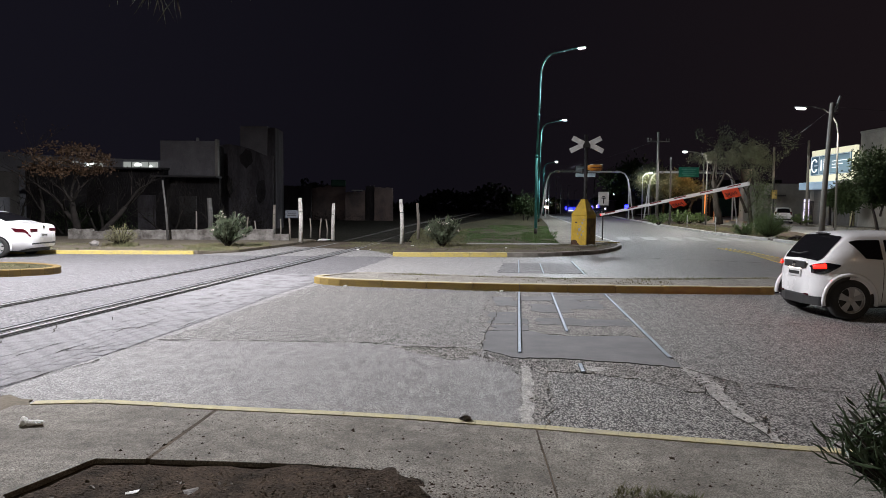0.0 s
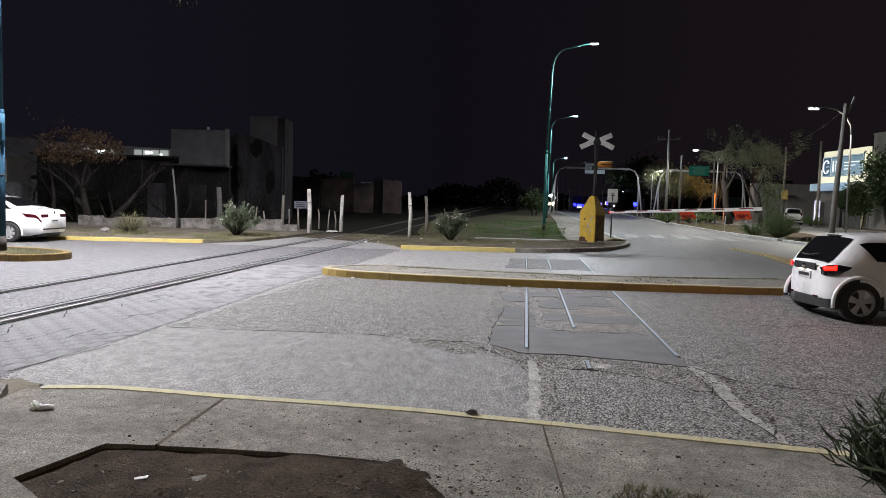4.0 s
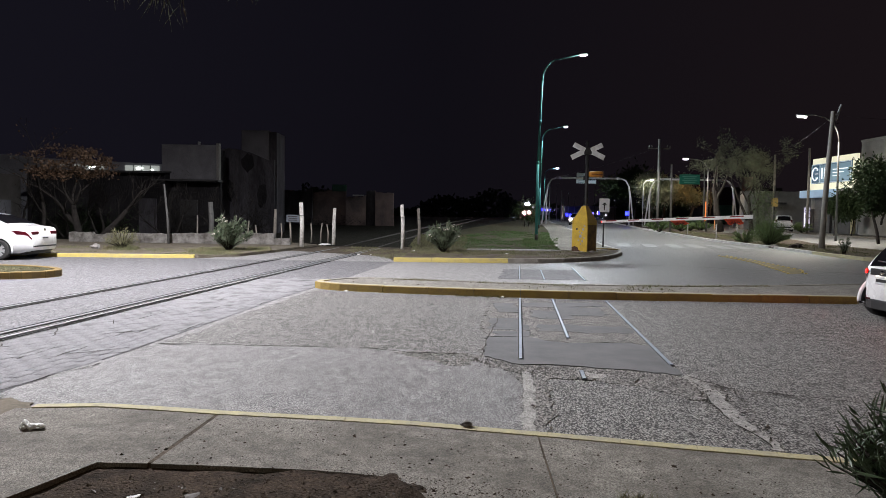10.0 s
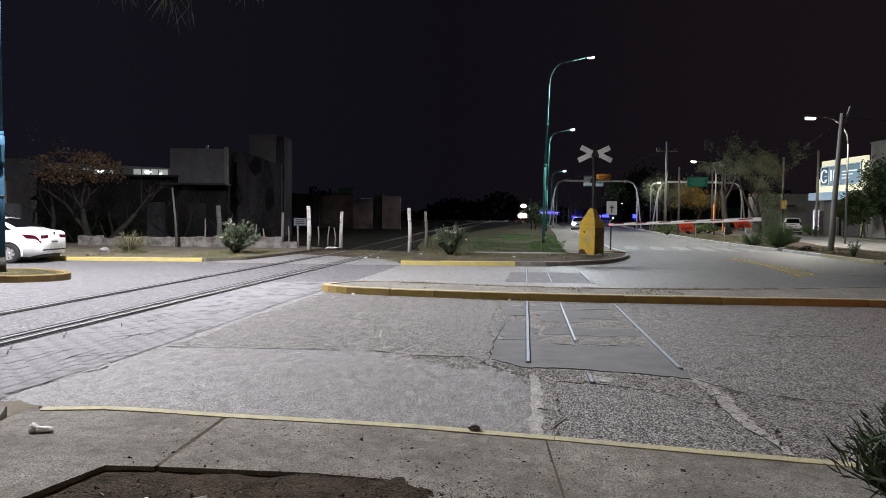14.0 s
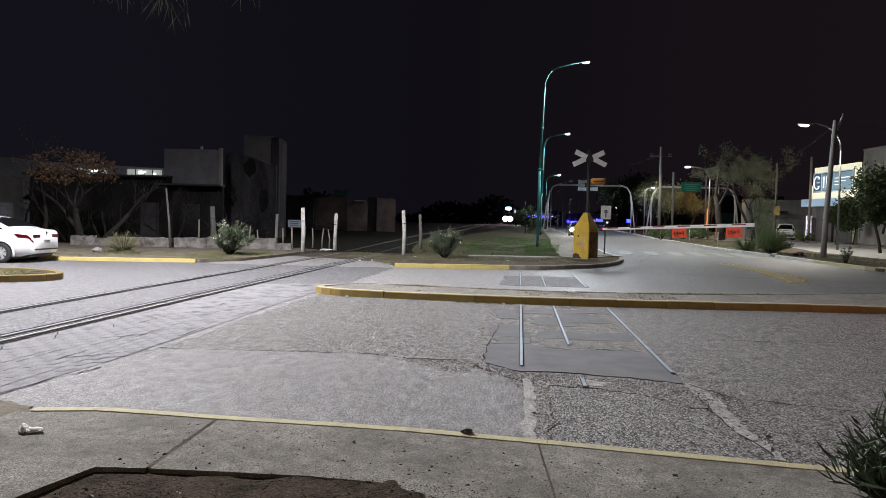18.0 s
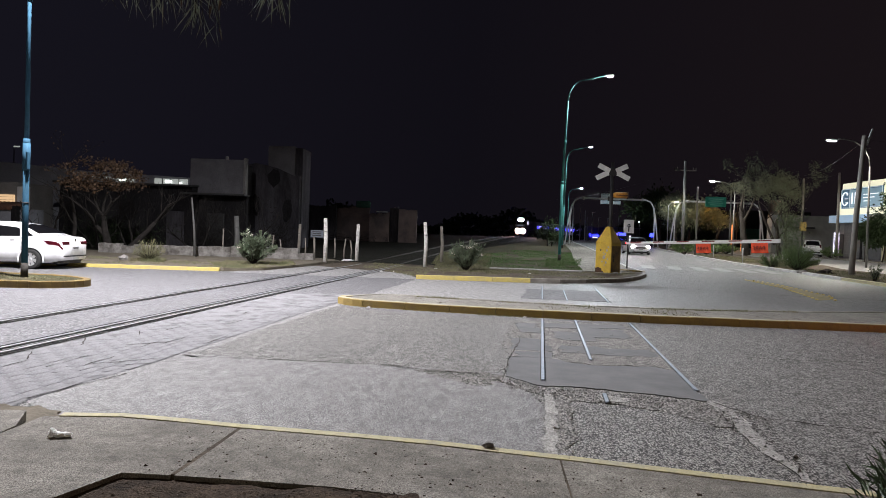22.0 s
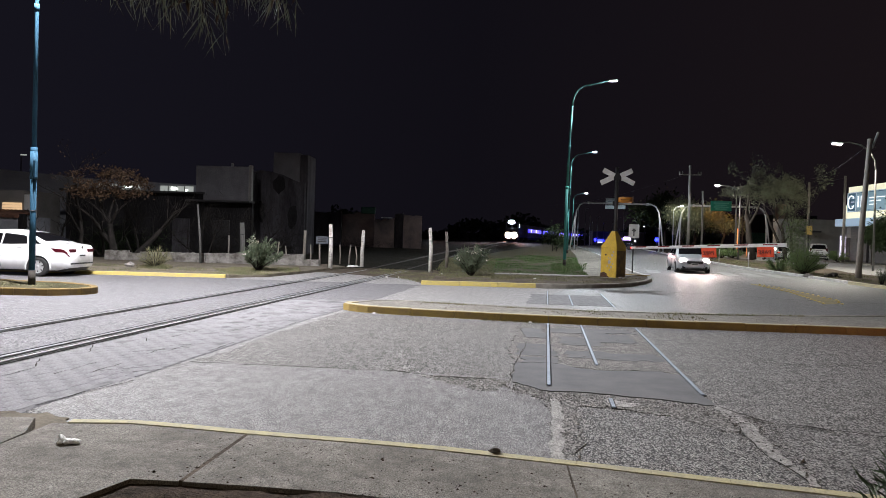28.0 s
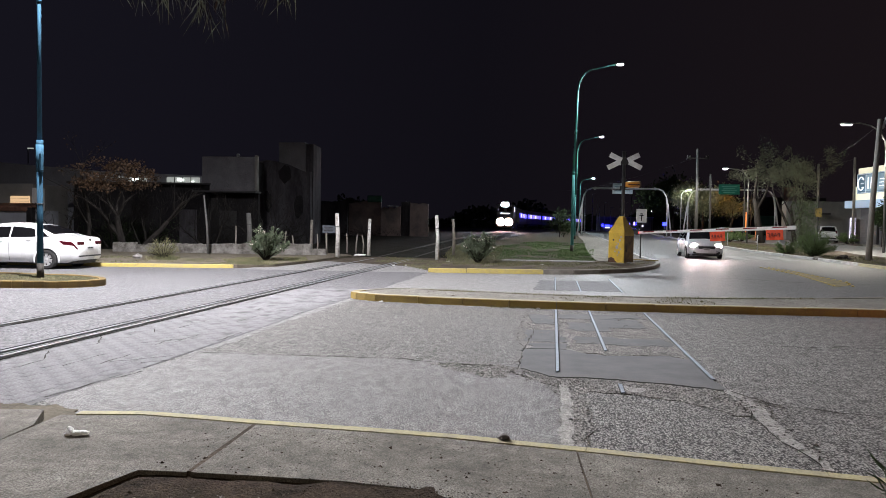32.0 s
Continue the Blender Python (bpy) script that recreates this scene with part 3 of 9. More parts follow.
def kerb_run(name, line, wide, z1, material, parent, step=0.9, label="", gap=0.008, side=1, top=None, round_edge=0.018):
    """Kerb stones, one mesh each, along a line; the stones lie on its left side (side=1)."""
    pts = resample(line, step)
    inner = offset_line(pts, wide * side)
    for i in range(len(pts) - 1):
        a, b, c, d = Vector(pts[i]), Vector(pts[i + 1]), Vector(inner[i + 1]), Vector(inner[i])
        t = (b - a).normalized() * gap
        bm = B()
        h = z1 + random.uniform(-0.006, 0.006) * round_edge / 0.018
        prism(bm, [tuple(a + t), tuple(b - t), tuple(c - t), tuple(d + t)], -0.05, h, follow=True, bevel=round_edge)
        if top:
            bm.normal_update()
            for f in bm.faces:
                if f.normal.z > 0.6:
                    f.material_index = 1
        part(name, bm, [material, top] if top else material, parent, label)


# ---- ground, roads and pavements ----
def ground_sheet():
    xs = np.concatenate([np.linspace(-900, -80, 12), np.linspace(-70, 110, 61), np.linspace(125, 900, 12)])
    ys = np.concatenate([np.linspace(-700, -30, 8), np.linspace(-24, 30, 28), np.linspace(33, 150, 60), np.linspace(165, 1200, 16)])
    verts = [(x, y, gz(x, y) - 0.04) for y in ys for x in xs]
    w = len(xs)
    faces = [(j * w + i, j * w + i + 1, (j + 1) * w + i + 1, (j + 1) * w + i) for j in range(len(ys) - 1) for i in range(w - 1)]
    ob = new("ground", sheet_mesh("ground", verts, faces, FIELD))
    tagged(ob, "bare ground of dirt and sparse grass, its unlit dark in the colour", "ground", kind="structure")


def poly_sheet(name, outline, z, material, label, category, step=0):
    bm = B()
    vs = [bm.verts.new((x, y, gz(x, y) + z)) for x, y in outline]
    f = bm.faces.new(vs)
    f.normal_update()
    if f.normal.z < 0:
        f.normal_flip()
    bmesh.ops.triangulate(bm, faces=bm.faces[:])
    return solid(name, bm, material, label, category, kind="structure")


# left kerb of the far road, from its corner at the crossing away, and the right kerb, from far to near
FAR_LEFT_KERB = [(8.35, 31.3), (8.55, 34.9), (9.5, 43.0), (10.8, 50.5), (13.3, 72.0), (15.7, 94.0), (19.0, 120.0), (26.0, 150.0), (45.0, 200.0)]
FAR_RIGHT_KERB = [(55.0, 196.0), (34.0, 142.0), (26.5, 104.0), (22.6, 79.0), (19.8, 60.0), (18.0, 45.0), (17.9, 37.3), (17.6, 31.9), (17.2, 26.5), (20.0, 22.4), (28.0, 20.2), (60.0, 18.0)]
NEAR_KERB = [(-3.08, 5.1), (-2.86, 5.18), (-2.2, 5.1), (-1.66, 5.01), (-0.32, 4.84), (0.21, 4.72), (0.86, 4.58), (1.58, 4.4), (2.25, 4.25), (2.58, 4.18), (6.0, 3.5), (14.0, 2.0), (40.0, -3.0)]
TRACK_SLOPE = 0.115


def track_x(y, off):
    return off + TRACK_SLOPE * (y - 10.0)


def roads():
    near = [(-90, 1.5), (-3.5, 1.5), (-3.3, 4.0)] + NEAR_KERB[:-1] + [(40, -3.2), (90, -13), (90, 23.0), (-90, 23.4)]
    poly_sheet("road", near, 0.0, ASPHALT, "worn grey chip-seal asphalt street with cracks", "road")
    cut = [(3.6, 22.2), (3.6, 24.6), (7.9, 31.2)] + FAR_LEFT_KERB + FAR_RIGHT_KERB[:9] + [(19.0, 22.2)]
    poly_sheet("road", cut, 0.004, ASPHALT_FAR, "smooth dark asphalt avenue bending away", "road")
    service = [(60, 24.0), (24.5, 30.0), (23.2, 35.5), (23.5, 42.0), (24.8, 46.5), (26.0, 57.7), (26.5, 67.3), (28.5, 89.3), (40, 140), (60, 190), (80, 190), (60, 140), (46, 110), (41.5, 81), (41.5, 71.6), (46, 66), (120, 62), (120, 24)]
    poly_sheet("road", service, 0.002, CONC_LIGHT, "pale concrete service road", "road")
    vs = [(-3.86, 2.0), (-3.84, 5.8), (-3.77, 6.5), (-3.6, 7.2), (-3.36, 9.2), (-3.0, 12.6), (-2.14, 17.8), (-1.3, 23.2), (-30.0, 23.2), (-60, 22.9), (-60, 2.0)]
    poly_sheet("road", vs, 0.004, ASPHALT_SMOOTH, "smooth pale asphalt round the rails", "road")
    fine = [(-3.2, 5.2)] + [(x, y + 0.02) for x, y in NEAR_KERB[:7]] + [(0.8, 5.6), (0.78, 6.5), (0.6, 7.3), (0.46, 7.9), (-0.55, 8.0), (-2.26, 8.06), (-3.06, 8.2), (-3.45, 8.2), (-3.6, 7.2), (-3.77, 6.5), (-3.84, 5.8)]
    poly_sheet("road", fine, 0.0055, ASPHALT_FINE, "finer worn asphalt between kerb and crack", "road")
    # far lane of the street and the strip behind the island
    lane = [(-1.9, 17.0), (-1.0, 22.6), (6.0, 22.8), (18, 22.2), (60, 18.0), (60, 15.5), (10.5, 16.2), (5.0, 15.0), (-1.5, 15.9)]
    poly_sheet("road", lane, 0.006, ASPHALT_FAR, "smooth grey asphalt lane", "road")
    # patch whose paler colour adds lamplight to this part of the lane
    dusty = edge_wobble([(-2.6, 15.3), (-2.1, 18.0), (-1.6, 22.6), (3.2, 22.7), (2.2, 19.0), (2.6, 15.2), (0.9, 15.05), (-0.4, 15.5), (-1.6, 15.7)], 0.08, 28, 0.4)
    poly_sheet("road", dusty, 0.0068, ASPHALT_PALE, "dusty asphalt behind the island, paled further for the lamplight there", "road")


def edge_wobble(points, amount, seed, step=0.08):
    """An uneven outline along straight runs."""
    rng = random.Random(seed)
    out = []
    n = len(points)
    for i in range(n):
        a, b = Vector(points[i]), Vector(points[(i + 1) % n])
        k = max(1, int((b - a).length / step))
        for j in range(k):
            p = a.lerp(b, j / k)
            out.append((p.x + rng.uniform(-amount, amount), p.y + rng.uniform(-amount, amount)))
    return out


def patch_sheet(name, outline, z, material, label, wobble=0.035, seed=1):
    bm = B()
    pts = edge_wobble(outline, wobble, seed)
    prism(bm, pts, z - 0.03, z)
    solid(name, bm, material, label, "road patch", kind="structure")


def crack(name, line, width, seed, label="dark open crack in the asphalt", material=None):
    rng = random.Random(seed)
    pts = [(x + rng.uniform(-0.02, 0.02), y + rng.uniform(-0.03, 0.03)) for x, y in resample(line, 0.12)]
    bm = B()
    wid = [width * rng.uniform(0.25, 1.5) for _ in pts]
    way = Vector((pts[-1][0] - pts[0][0], pts[-1][1] - pts[0][1], 0)).normalized()
    nx, ny = -way.y * 0.5, way.x * 0.5
    a = [bm.verts.new((x + nx * w, y + ny * w, 0.0135)) for (x, y), w in zip(pts, wid)]
    b = [bm.verts.new((x - nx * w, y - ny * w, 0.0135)) for (x, y), w in zip(pts, wid)]
    for i in range(len(pts) - 1):
        f = bm.faces.new((b[i], b[i + 1], a[i + 1], a[i]))
        f.normal_update()
        if f.normal.z < 0:
            f.normal_flip()
    solid(name, bm, material or JOINT, label, "crack", kind="structure")


def rubble(name, outline, count, size, seed, material, label, z=0.0, keep=None):
    """Loose broken pieces scattered in an outline, one mesh."""
    rng = np.random.default_rng(seed)
    poly = np.array(outline)
    lo, hi = poly.min(0), poly.max(0)

    def inside(p):
        c = False
        for (x0, y0), (x1, y1) in zip(outline, outline[1:] + outline[:1]):
            if (y0 > p[1]) != (y1 > p[1]) and p[0] < (x1 - x0) * (p[1] - y0) / (y1 - y0) + x0:
                c = not c
        return c

    verts, faces = [], []
    base = np.array([(0, 0, 0.75), (1, 0, 0), (0, 1, 0), (-1, 0, 0), (0, -1, 0)], float)
    tri = [(0, 1, 2), (0, 2, 3), (0, 3, 4), (0, 4, 1)]
    n = 0
    while n < count:
        p = rng.uniform(lo, hi)
        if not inside(p):
            continue
        s = size * rng.lognormal(0, 0.45)
        a = rng.uniform(0, 6.28)
        q = base * (s, s * rng.uniform(0.5, 1), s * rng.uniform(0.4, 0.9)) + rng.normal(0, 0.16 * s, (5, 3))
        r = np.array([[math.cos(a), -math.sin(a), 0], [math.sin(a), math.cos(a), 0], [0, 0, 1]])
        q = q @ r.T + (p[0], p[1], (z(*p) if callable(z) else z) - 0.002 + gz(*p))
        faces += [tuple(len(verts) + k for k in t) for t in tri]
        verts += list(q)
        n += 1
    ob = new(name, sheet_mesh(name, verts, faces, material))
    return tagged(ob, label, "rubble", kind="stuff")


def tufts(name, outline, count, height, seed, material, label, z=0.12, lean=0.5, wide=0.01, patchy=0.0):
    """Grass blades scattered in an outline, one mesh."""
    rng = np.random.default_rng(seed)
    poly = np.array(outline)
    lo, hi = poly.min(0), poly.max(0)
    pts = []
    tries = 0
    while len(pts) < count and tries < count * 30:
        tries += 1
        p = rng.uniform(lo, hi)
        c = False
        for (x0, y0), (x1, y1) in zip(outline, outline[1:] + outline[:1]):
            if (y0 > p[1]) != (y1 > p[1]) and p[0] < (x1 - x0) * (p[1] - y0) / (y1 - y0) + x0:
                c = not c
        if c and (not patchy or noise.noise((p[0] * 0.8, p[1] * 0.5, seed)) > patchy - rng.uniform(0, 0.3)):
            pts.append((p[0], p[1], z + gz(*p)))
    c = np.array(pts)
    n = len(c)
    d = np.stack([rng.normal(0, lean, n), rng.normal(0, lean, n), np.ones(n)], 1)
    h = height * rng.lognormal(-0.1, 0.4, (n, 1))
    a = rng.uniform(0, 6.28, n)
    s = np.stack([np.cos(a), np.sin(a), 0 * a], 1) * wide
    v = np.stack([c - s, c + s, c + d * h], 1).reshape(-1, 3)
    ob = new(name, sheet_mesh(name, v, [(3 * i, 3 * i + 1, 3 * i + 2) for i in range(n)], material))
    return tagged(ob, label, "grass", kind="stuff")


def near_pavement():
    edge = [(x, y) for x, y in offset_line(NEAR_KERB, -0.092)]
    base = thing("pavement", "worn grey concrete pavement with dusty stains and joints", "pavement", kind="structure")
    # slabs, split at their joints
    front = [p for p in edge if p[0] < 15]

    def edge_y(x):
        return float(np.interp(x, [p[0] for p in front], [p[1] for p in front]))

    joints = [(-3.2, -3.26), (-1.64, -1.72), (0.68, 0.58), (3.1, 3.0), (5.6, 5.5), (8.2, 8.1), (11.0, 10.9)]
    for (a, a2), (b, b2) in zip(joints, joints[1:]):
        ga, gb = (0.016 if v < 0 else 0.006 for v in (a, b))
        top = [(a + ga, edge_y(a))] + [p for p in front if a + 0.1 < p[0] < b - 0.1] + [(b - gb, edge_y(b))]
        if a < -3:
            low = [(b2 - gb, 3.93), (-2.03, 3.94), (-2.25, 3.42), (-1.99, 3.2), (-1.2, 2.46), (-3.2, 2.46), (a2 + ga, 3.9)]
        elif a < 0:
            low = [(b2 - gb, 2.2), (0.3, 2.2), (0.15, 2.9), (0.02, 3.35), (-0.12, 3.62), (-0.25, 3.78), (-0.75, 3.87), (-1.32, 3.91), (a2 + ga, 3.93)]
        else:
            low = [(b2 - gb, 2.2), (a2 + ga, 2.2)]
        bm = B()
        prism(bm, edge_wobble(top + low, 0.003, 7, 0.3), -0.02, 0.12)
        part("slab", bm, CONCRETE, base)
        bm = B()
        j = 0.017 if b < 0 else 0.006
        prism(bm, [(b - j, edge_y(b)), (b + j, edge_y(b)), (b2 + j, 3.95 if b < 0 else 2.2), (b2 - j, 3.95 if b < 0 else 2.2)], -0.01, 0.119)
        part("joint", bm, DIRT, base, "sandy joint between the slabs")
    bm = B()
    prism(bm, [(-3.24, 2.4), (11, 1.2), (11, edge_y(10.9) - 0.05), (3, 3.9), (-3.24, 4.85)], -0.03, 0.045)
    part("bed", bm, JOINT, base, "dark earth under the slabs")
    # soil heaped in the pit, spilling over the slabs towards its shallow end
    xs, ys = np.linspace(-2.7, 2.4, 170), np.linspace(2.3, 4.3, 66)
    rim = [(-2.7, 2.5), (-2.3, 3.35), (-2.03, 3.9), (-0.75, 3.84), (-0.25, 3.8), (-0.1, 3.66), (0.05, 3.4), (0.2, 2.9), (0.4, 2.3), (2.4, 1.5)]
    verts = []

    def soil_height(x, y):
        edge = float(np.interp(x, [p[0] for p in rim], [p[1] for p in rim])) + 0.16 * max(0.0, min(1.0, -(x + 1.1) / 0.4))
        n = noise.noise((x * 3.1, y * 3.1, 2.0)) + 0.5 * noise.noise((x * 9, y * 9, 5.0))
        fill = min(1.0, max(0.0, (x + 1.75) / 1.15))
        inside = edge - y + (0.04 + 0.07 * fill) * n
        h = 0.09 + 0.031 * fill + 0.009 * n
        soft = 0.12 + 0.4 * fill
        return h if inside > 0.06 else h - (0.09 - 0.045 * fill) * min(1.0, (0.06 - inside) / soft)

    for y in ys:
        for x in xs:
            verts.append((x, y, soil_height(x, y)))
    w = len(xs)
    soil = new("soil", sheet_mesh("soil", verts, [(j * w + i, j * w + i + 1, (j + 1) * w + i + 1, (j + 1) * w + i) for j in range(len(ys) - 1) for i in range(w - 1)], SOIL, False))
    soil.parent = base
    tagged(soil, "bare dark soil heaped in the pit")
    bm = B()
    prism(bm, [(-30, -12), (30, -12), (30, -1.6), (14, 1.8), (11, 2.19), (1.15, 2.2), (-3.24, 2.38), (-30, 2.0)], -0.03, 0.1)
    part("back_pavement", bm, CONCRETE, base)
    kerb_run("kerb_stone", NEAR_KERB[:11], 0.09, 0.127, YELLOW_PALE, base, step=0.5, gap=0.0006, round_edge=0.004, side=-1, label="kerb stone with worn pale yellow paint")
    # slab left of the kerb's end
    bm = B()
    prism(bm, edge_wobble([(-3.27, 2.4), (-3.27, 4.8), (-3.45, 5.2), (-4.3, 5.15), (-6.5, 4.8), (-6.5, 2.4)], 0.012, 3, 0.3), -0.03, 0.1)
    part("slab", bm, CONCRETE, base)
    patch_sheet("dirt_patch", [(-3.1, 5.12), (-3.25, 5.4), (-3.6, 5.62), (-4.2, 5.6), (-4.8, 5.35), (-4.4, 5.1), (-3.4, 5.1)], 0.02, DIRT_PALE, "dirt gathered at the end of the kerb", 0.04, 44)
    rubble("soil_crumbs", [(-2.5, 2.9), (-2.0, 3.88), (-0.3, 3.78), (0.6, 3.6), (1.0, 2.9)], 9500, 0.0042, 5, SOIL, "loose dark soil crumbs in the pit", soil_height)
    rubble("soil_crumbs", [(-2.0, 3.95), (0.9, 3.65), (2.6, 3.4), (1.5, 4.2), (0.0, 4.6), (-2.0, 4.85)], 900, 0.006, 6, SOIL, "dark specks of soil on the pavement", 0.121)
    rubble("soil_crumbs", [(-0.7, 3.9), (0.2, 3.72), (0.9, 3.5), (1.5, 3.2), (1.7, 2.7), (0.2, 2.9)], 6500, 0.004, 9, SOIL, "loose dark soil crumbs spilt over the slabs", lambda x, y: max(0.121, soil_height(x, y)))
    rubble("leaf_litter", [(-2.2, 3.0), (-1.95, 3.8), (-0.4, 3.75), (0.6, 3.3), (1.2, 2.9), (0.4, 2.7)], 2200, 0.0055, 10, DIRT, "brown scraps of leaf and bark on the soil", lambda x, y: soil_height(x, y) + 0.003 if x < 0 else max(0.122, soil_height(x, y)))
    rubble("pebbles", [(-2.3, 3.1), (-1.9, 3.8), (0.3, 3.5), (0.6, 2.9)], 120, 0.014, 8, ROCK, "small grey pebbles in the soil", soil_height)
    # litter
    bm = B()
    blob(bm, 0.025, 0, 0.018, 0.033, (1.5, 0.8, 0.5), 0.55, 3, 3)
    blob(bm, -0.05, 0.01, 0.027, 0.025, (0.9, 0.9, 1.0), 0.55, 3, 5)
    solid("crumpled_bag", bm, LITTER, "crumpled white plastic bag lying on the pavement", "litter", -2.77, 4.53, 0.12, 12)
    for x, y, s, a in ((-1.63, 3.52, 0.045, 10), (-0.87, 3.4, 0.03, 40), (-0.9, 3.75, 0.02, 70)):
        bm = B()
        box(bm, s * 1.8, s * 0.8, 0.006, 0, 0, 0, bevel=0.002)
        for v in bm.verts:
            v.co.z += 0.008 * math.sin(v.co.x * 60)
        solid("paper_scrap", bm, LITTER, "small white paper scrap on the soil", "litter", x, y, 0.09, a, group="paper scraps")
    tufts("pavement_weeds", [(0.85, 3.35), (1.25, 3.3), (1.4, 3.45), (1.0, 3.58)], 420, 0.03, 15, DRY, "thin dry weeds in the spilt soil", 0.12, lean=0.9, wide=0.004)
    bm = B()
    blob(bm, 0, 0, 0.02, 0.03, (1.3, 0.8, 0.6), 0.4, 2, 9)
    solid("stone", bm, ROCK, "dark broken stone on the kerb", "stone", 0.2, 4.7, 0.125, 20)


def near_road_details():
    # rails of the buried siding: three lines across the street
    def siding(off, y0, y1):
        return [(track_x(y, off), y) for y in np.linspace(y0, y1, 6)]

    for offs, runs in (((1.2), ((7.5, 13.05), (17.1, 21.5))), ((1.83), ((6.6, 6.95), (8.85, 13.05), (17.0, 20.0))), ((2.85), ((7.3, 12.85), (16.9, 21.1)))):
        for y0, y1 in runs:
            line = siding(offs, y0, y1)
            bm = strip(line, 0.018, -0.018, 0.0145)
            geom = bmesh.ops.extrude_face_region(bm, geom=bm.faces[:])
            bmesh.ops.translate(bm, verts=[v for v in geom["geom"] if isinstance(v, bmesh.types.BMVert)], vec=(0, 0, 0.012))
            bmesh.ops.recalc_face_normals(bm, faces=bm.faces[:])
            for d in (0.024, -0.024):
                solid("rail_groove", strip(offset_line(line, d), 0.005, -0.005, 0.0165), JOINT, "dark groove beside the buried rail", "groove", kind="structure")
            solid("siding_rail", bm, RAIL, "worn bright steel rail sunk in the asphalt", "rail", kind="structure")
    patch_sheet("concrete_patch", [(0.62, 8.9), (0.52, 7.68), (0.8, 7.28), (1.34, 7.24), (1.92, 7.1), (2.5, 6.87), (2.72, 8.35), (2.45, 8.6), (1.6, 8.55), (1.1, 8.95)], 0.010, PATCH, "smooth dark grey cement patch", 0.03, 2)
    patch_sheet("rough_patch", [(0.78, 11.2), (0.6, 9.9), (0.62, 8.9), (1.1, 8.95), (1.6, 8.6), (2.45, 8.62), (2.72, 8.4), (2.9, 10.0), (3.12, 12.8), (1.6, 13.0), (1.0, 12.7)], 0.0075, RUBBLE, "broken patched asphalt between the rails", 0.05, 3)
    for k, (x, y, sx, sy) in enumerate(((1.0, 10.0, 0.28, 0.55), (1.7, 9.7, 0.3, 0.3), (2.3, 9.6, 0.4, 0.28), (1.8, 11.0, 0.3, 0.45), (2.35, 11.4, 0.4, 0.5), (1.95, 12.2, 0.5, 0.3), (2.6, 12.3, 0.35, 0.25), (1.15, 11.8, 0.18, 0.6), (1.0, 9.15, 0.25, 0.2))):
        patch_sheet("concrete_patch", [(x - sx, y - sy), (x + sx, y - sy), (x + sx * 1.1, y + sy), (x - sx * 0.9, y + sy)], 0.0098 + 0.0004 * k, PATCH, "smooth dark grey cement patch", 0.05, 20 + k)
    patch_sheet("concrete_patch", [(1.5, 17.2), (3.75, 17.1), (3.95, 20.3), (1.9, 20.2)], 0.0115, ASPHALT_SMOOTH, "smooth dark grey cement patch", 0.06, 41)
    # broken ground in front of the patch
    patch_sheet("rough_patch", [(0.3, 7.5), (0.72, 7.22), (1.34, 7.18), (1.92, 7.04), (2.5, 6.82), (2.75, 6.4), (2.6, 6.0), (2.3, 5.9), (2.0, 6.35), (1.5, 6.6), (1.1, 6.65), (1.0, 6.0), (0.95, 5.4), (0.78, 5.0), (0.66, 5.0), (0.7, 5.7), (0.78, 6.3), (0.8, 6.9)], 0.0062, RUBBLE, "crumbling asphalt with loose stones", 0.03, 5)
    patch_sheet("dust_streak", [(0.86, 6.95), (0.95, 6.95), (0.9, 6.3), (0.82, 5.7), (0.74, 5.1), (0.69, 4.72), (0.62, 4.72), (0.66, 5.3), (0.74, 5.9), (0.82, 6.4)], 0.0085, DUST, "pale dust in a broken joint", 0.02, 6)
    patch_sheet("rough_patch", [(-0.6, 7.9), (0.26, 7.9), (0.52, 7.7), (0.3, 7.15), (0.1, 7.2), (-0.28, 7.5)], 0.0066, RUBBLE, "crumbling asphalt along the crack", 0.04, 15)
    rubble("asphalt_rubble", [(-0.5, 7.85), (0.26, 7.85), (0.55, 7.6), (0.9, 7.1), (0.9, 6.7), (0.53, 7.05), (0.1, 7.25)], 380, 0.0105, 16, RUBBLE, "loose broken asphalt along the crack", 0.009)
    patch_sheet("dust_streak", [(2.5, 7.0), (2.64, 6.75), (2.62, 6.3), (2.55, 5.85), (2.48, 5.4), (2.45, 5.0), (2.44, 4.62), (2.37, 4.64), (2.36, 5.0), (2.37, 5.4), (2.42, 5.8), (2.45, 6.1), (2.48, 6.5)], 0.0085, DUST, "pale dust in a broken joint", 0.025, 7)
    patch_sheet("dust_streak", [(1.45, 6.95), (1.75, 6.85), (1.62, 6.65), (1.48, 6.7)], 0.0085, DUST, "pale dust round a buried rail", 0.03, 8)
    rubble("asphalt_rubble", [(0.1, 7.9), (0.85, 7.2), (1.9, 7.0), (2.5, 6.75), (3.0, 6.1), (2.4, 6.2), (1.7, 6.6), (0.9, 6.75), (0.45, 7.3)], 560, 0.0105, 11, RUBBLE, "loose broken asphalt along the patch", 0.01)
    rubble("asphalt_rubble", [(0.72, 4.95), (0.85, 4.95), (1.1, 6.7), (0.85, 6.8)], 90, 0.01, 12, DUST, "loose broken asphalt in the joint", 0.011)
    rubble("asphalt_rubble", [(2.5, 6.9), (2.75, 6.4), (2.85, 6.2), (2.7, 5.8), (2.55, 5.0), (2.5, 4.6), (2.32, 4.7), (2.34, 5.6), (2.35, 6.0), (2.4, 6.4)], 300, 0.011, 13, RUBBLE, "loose broken asphalt in the joint", 0.011)
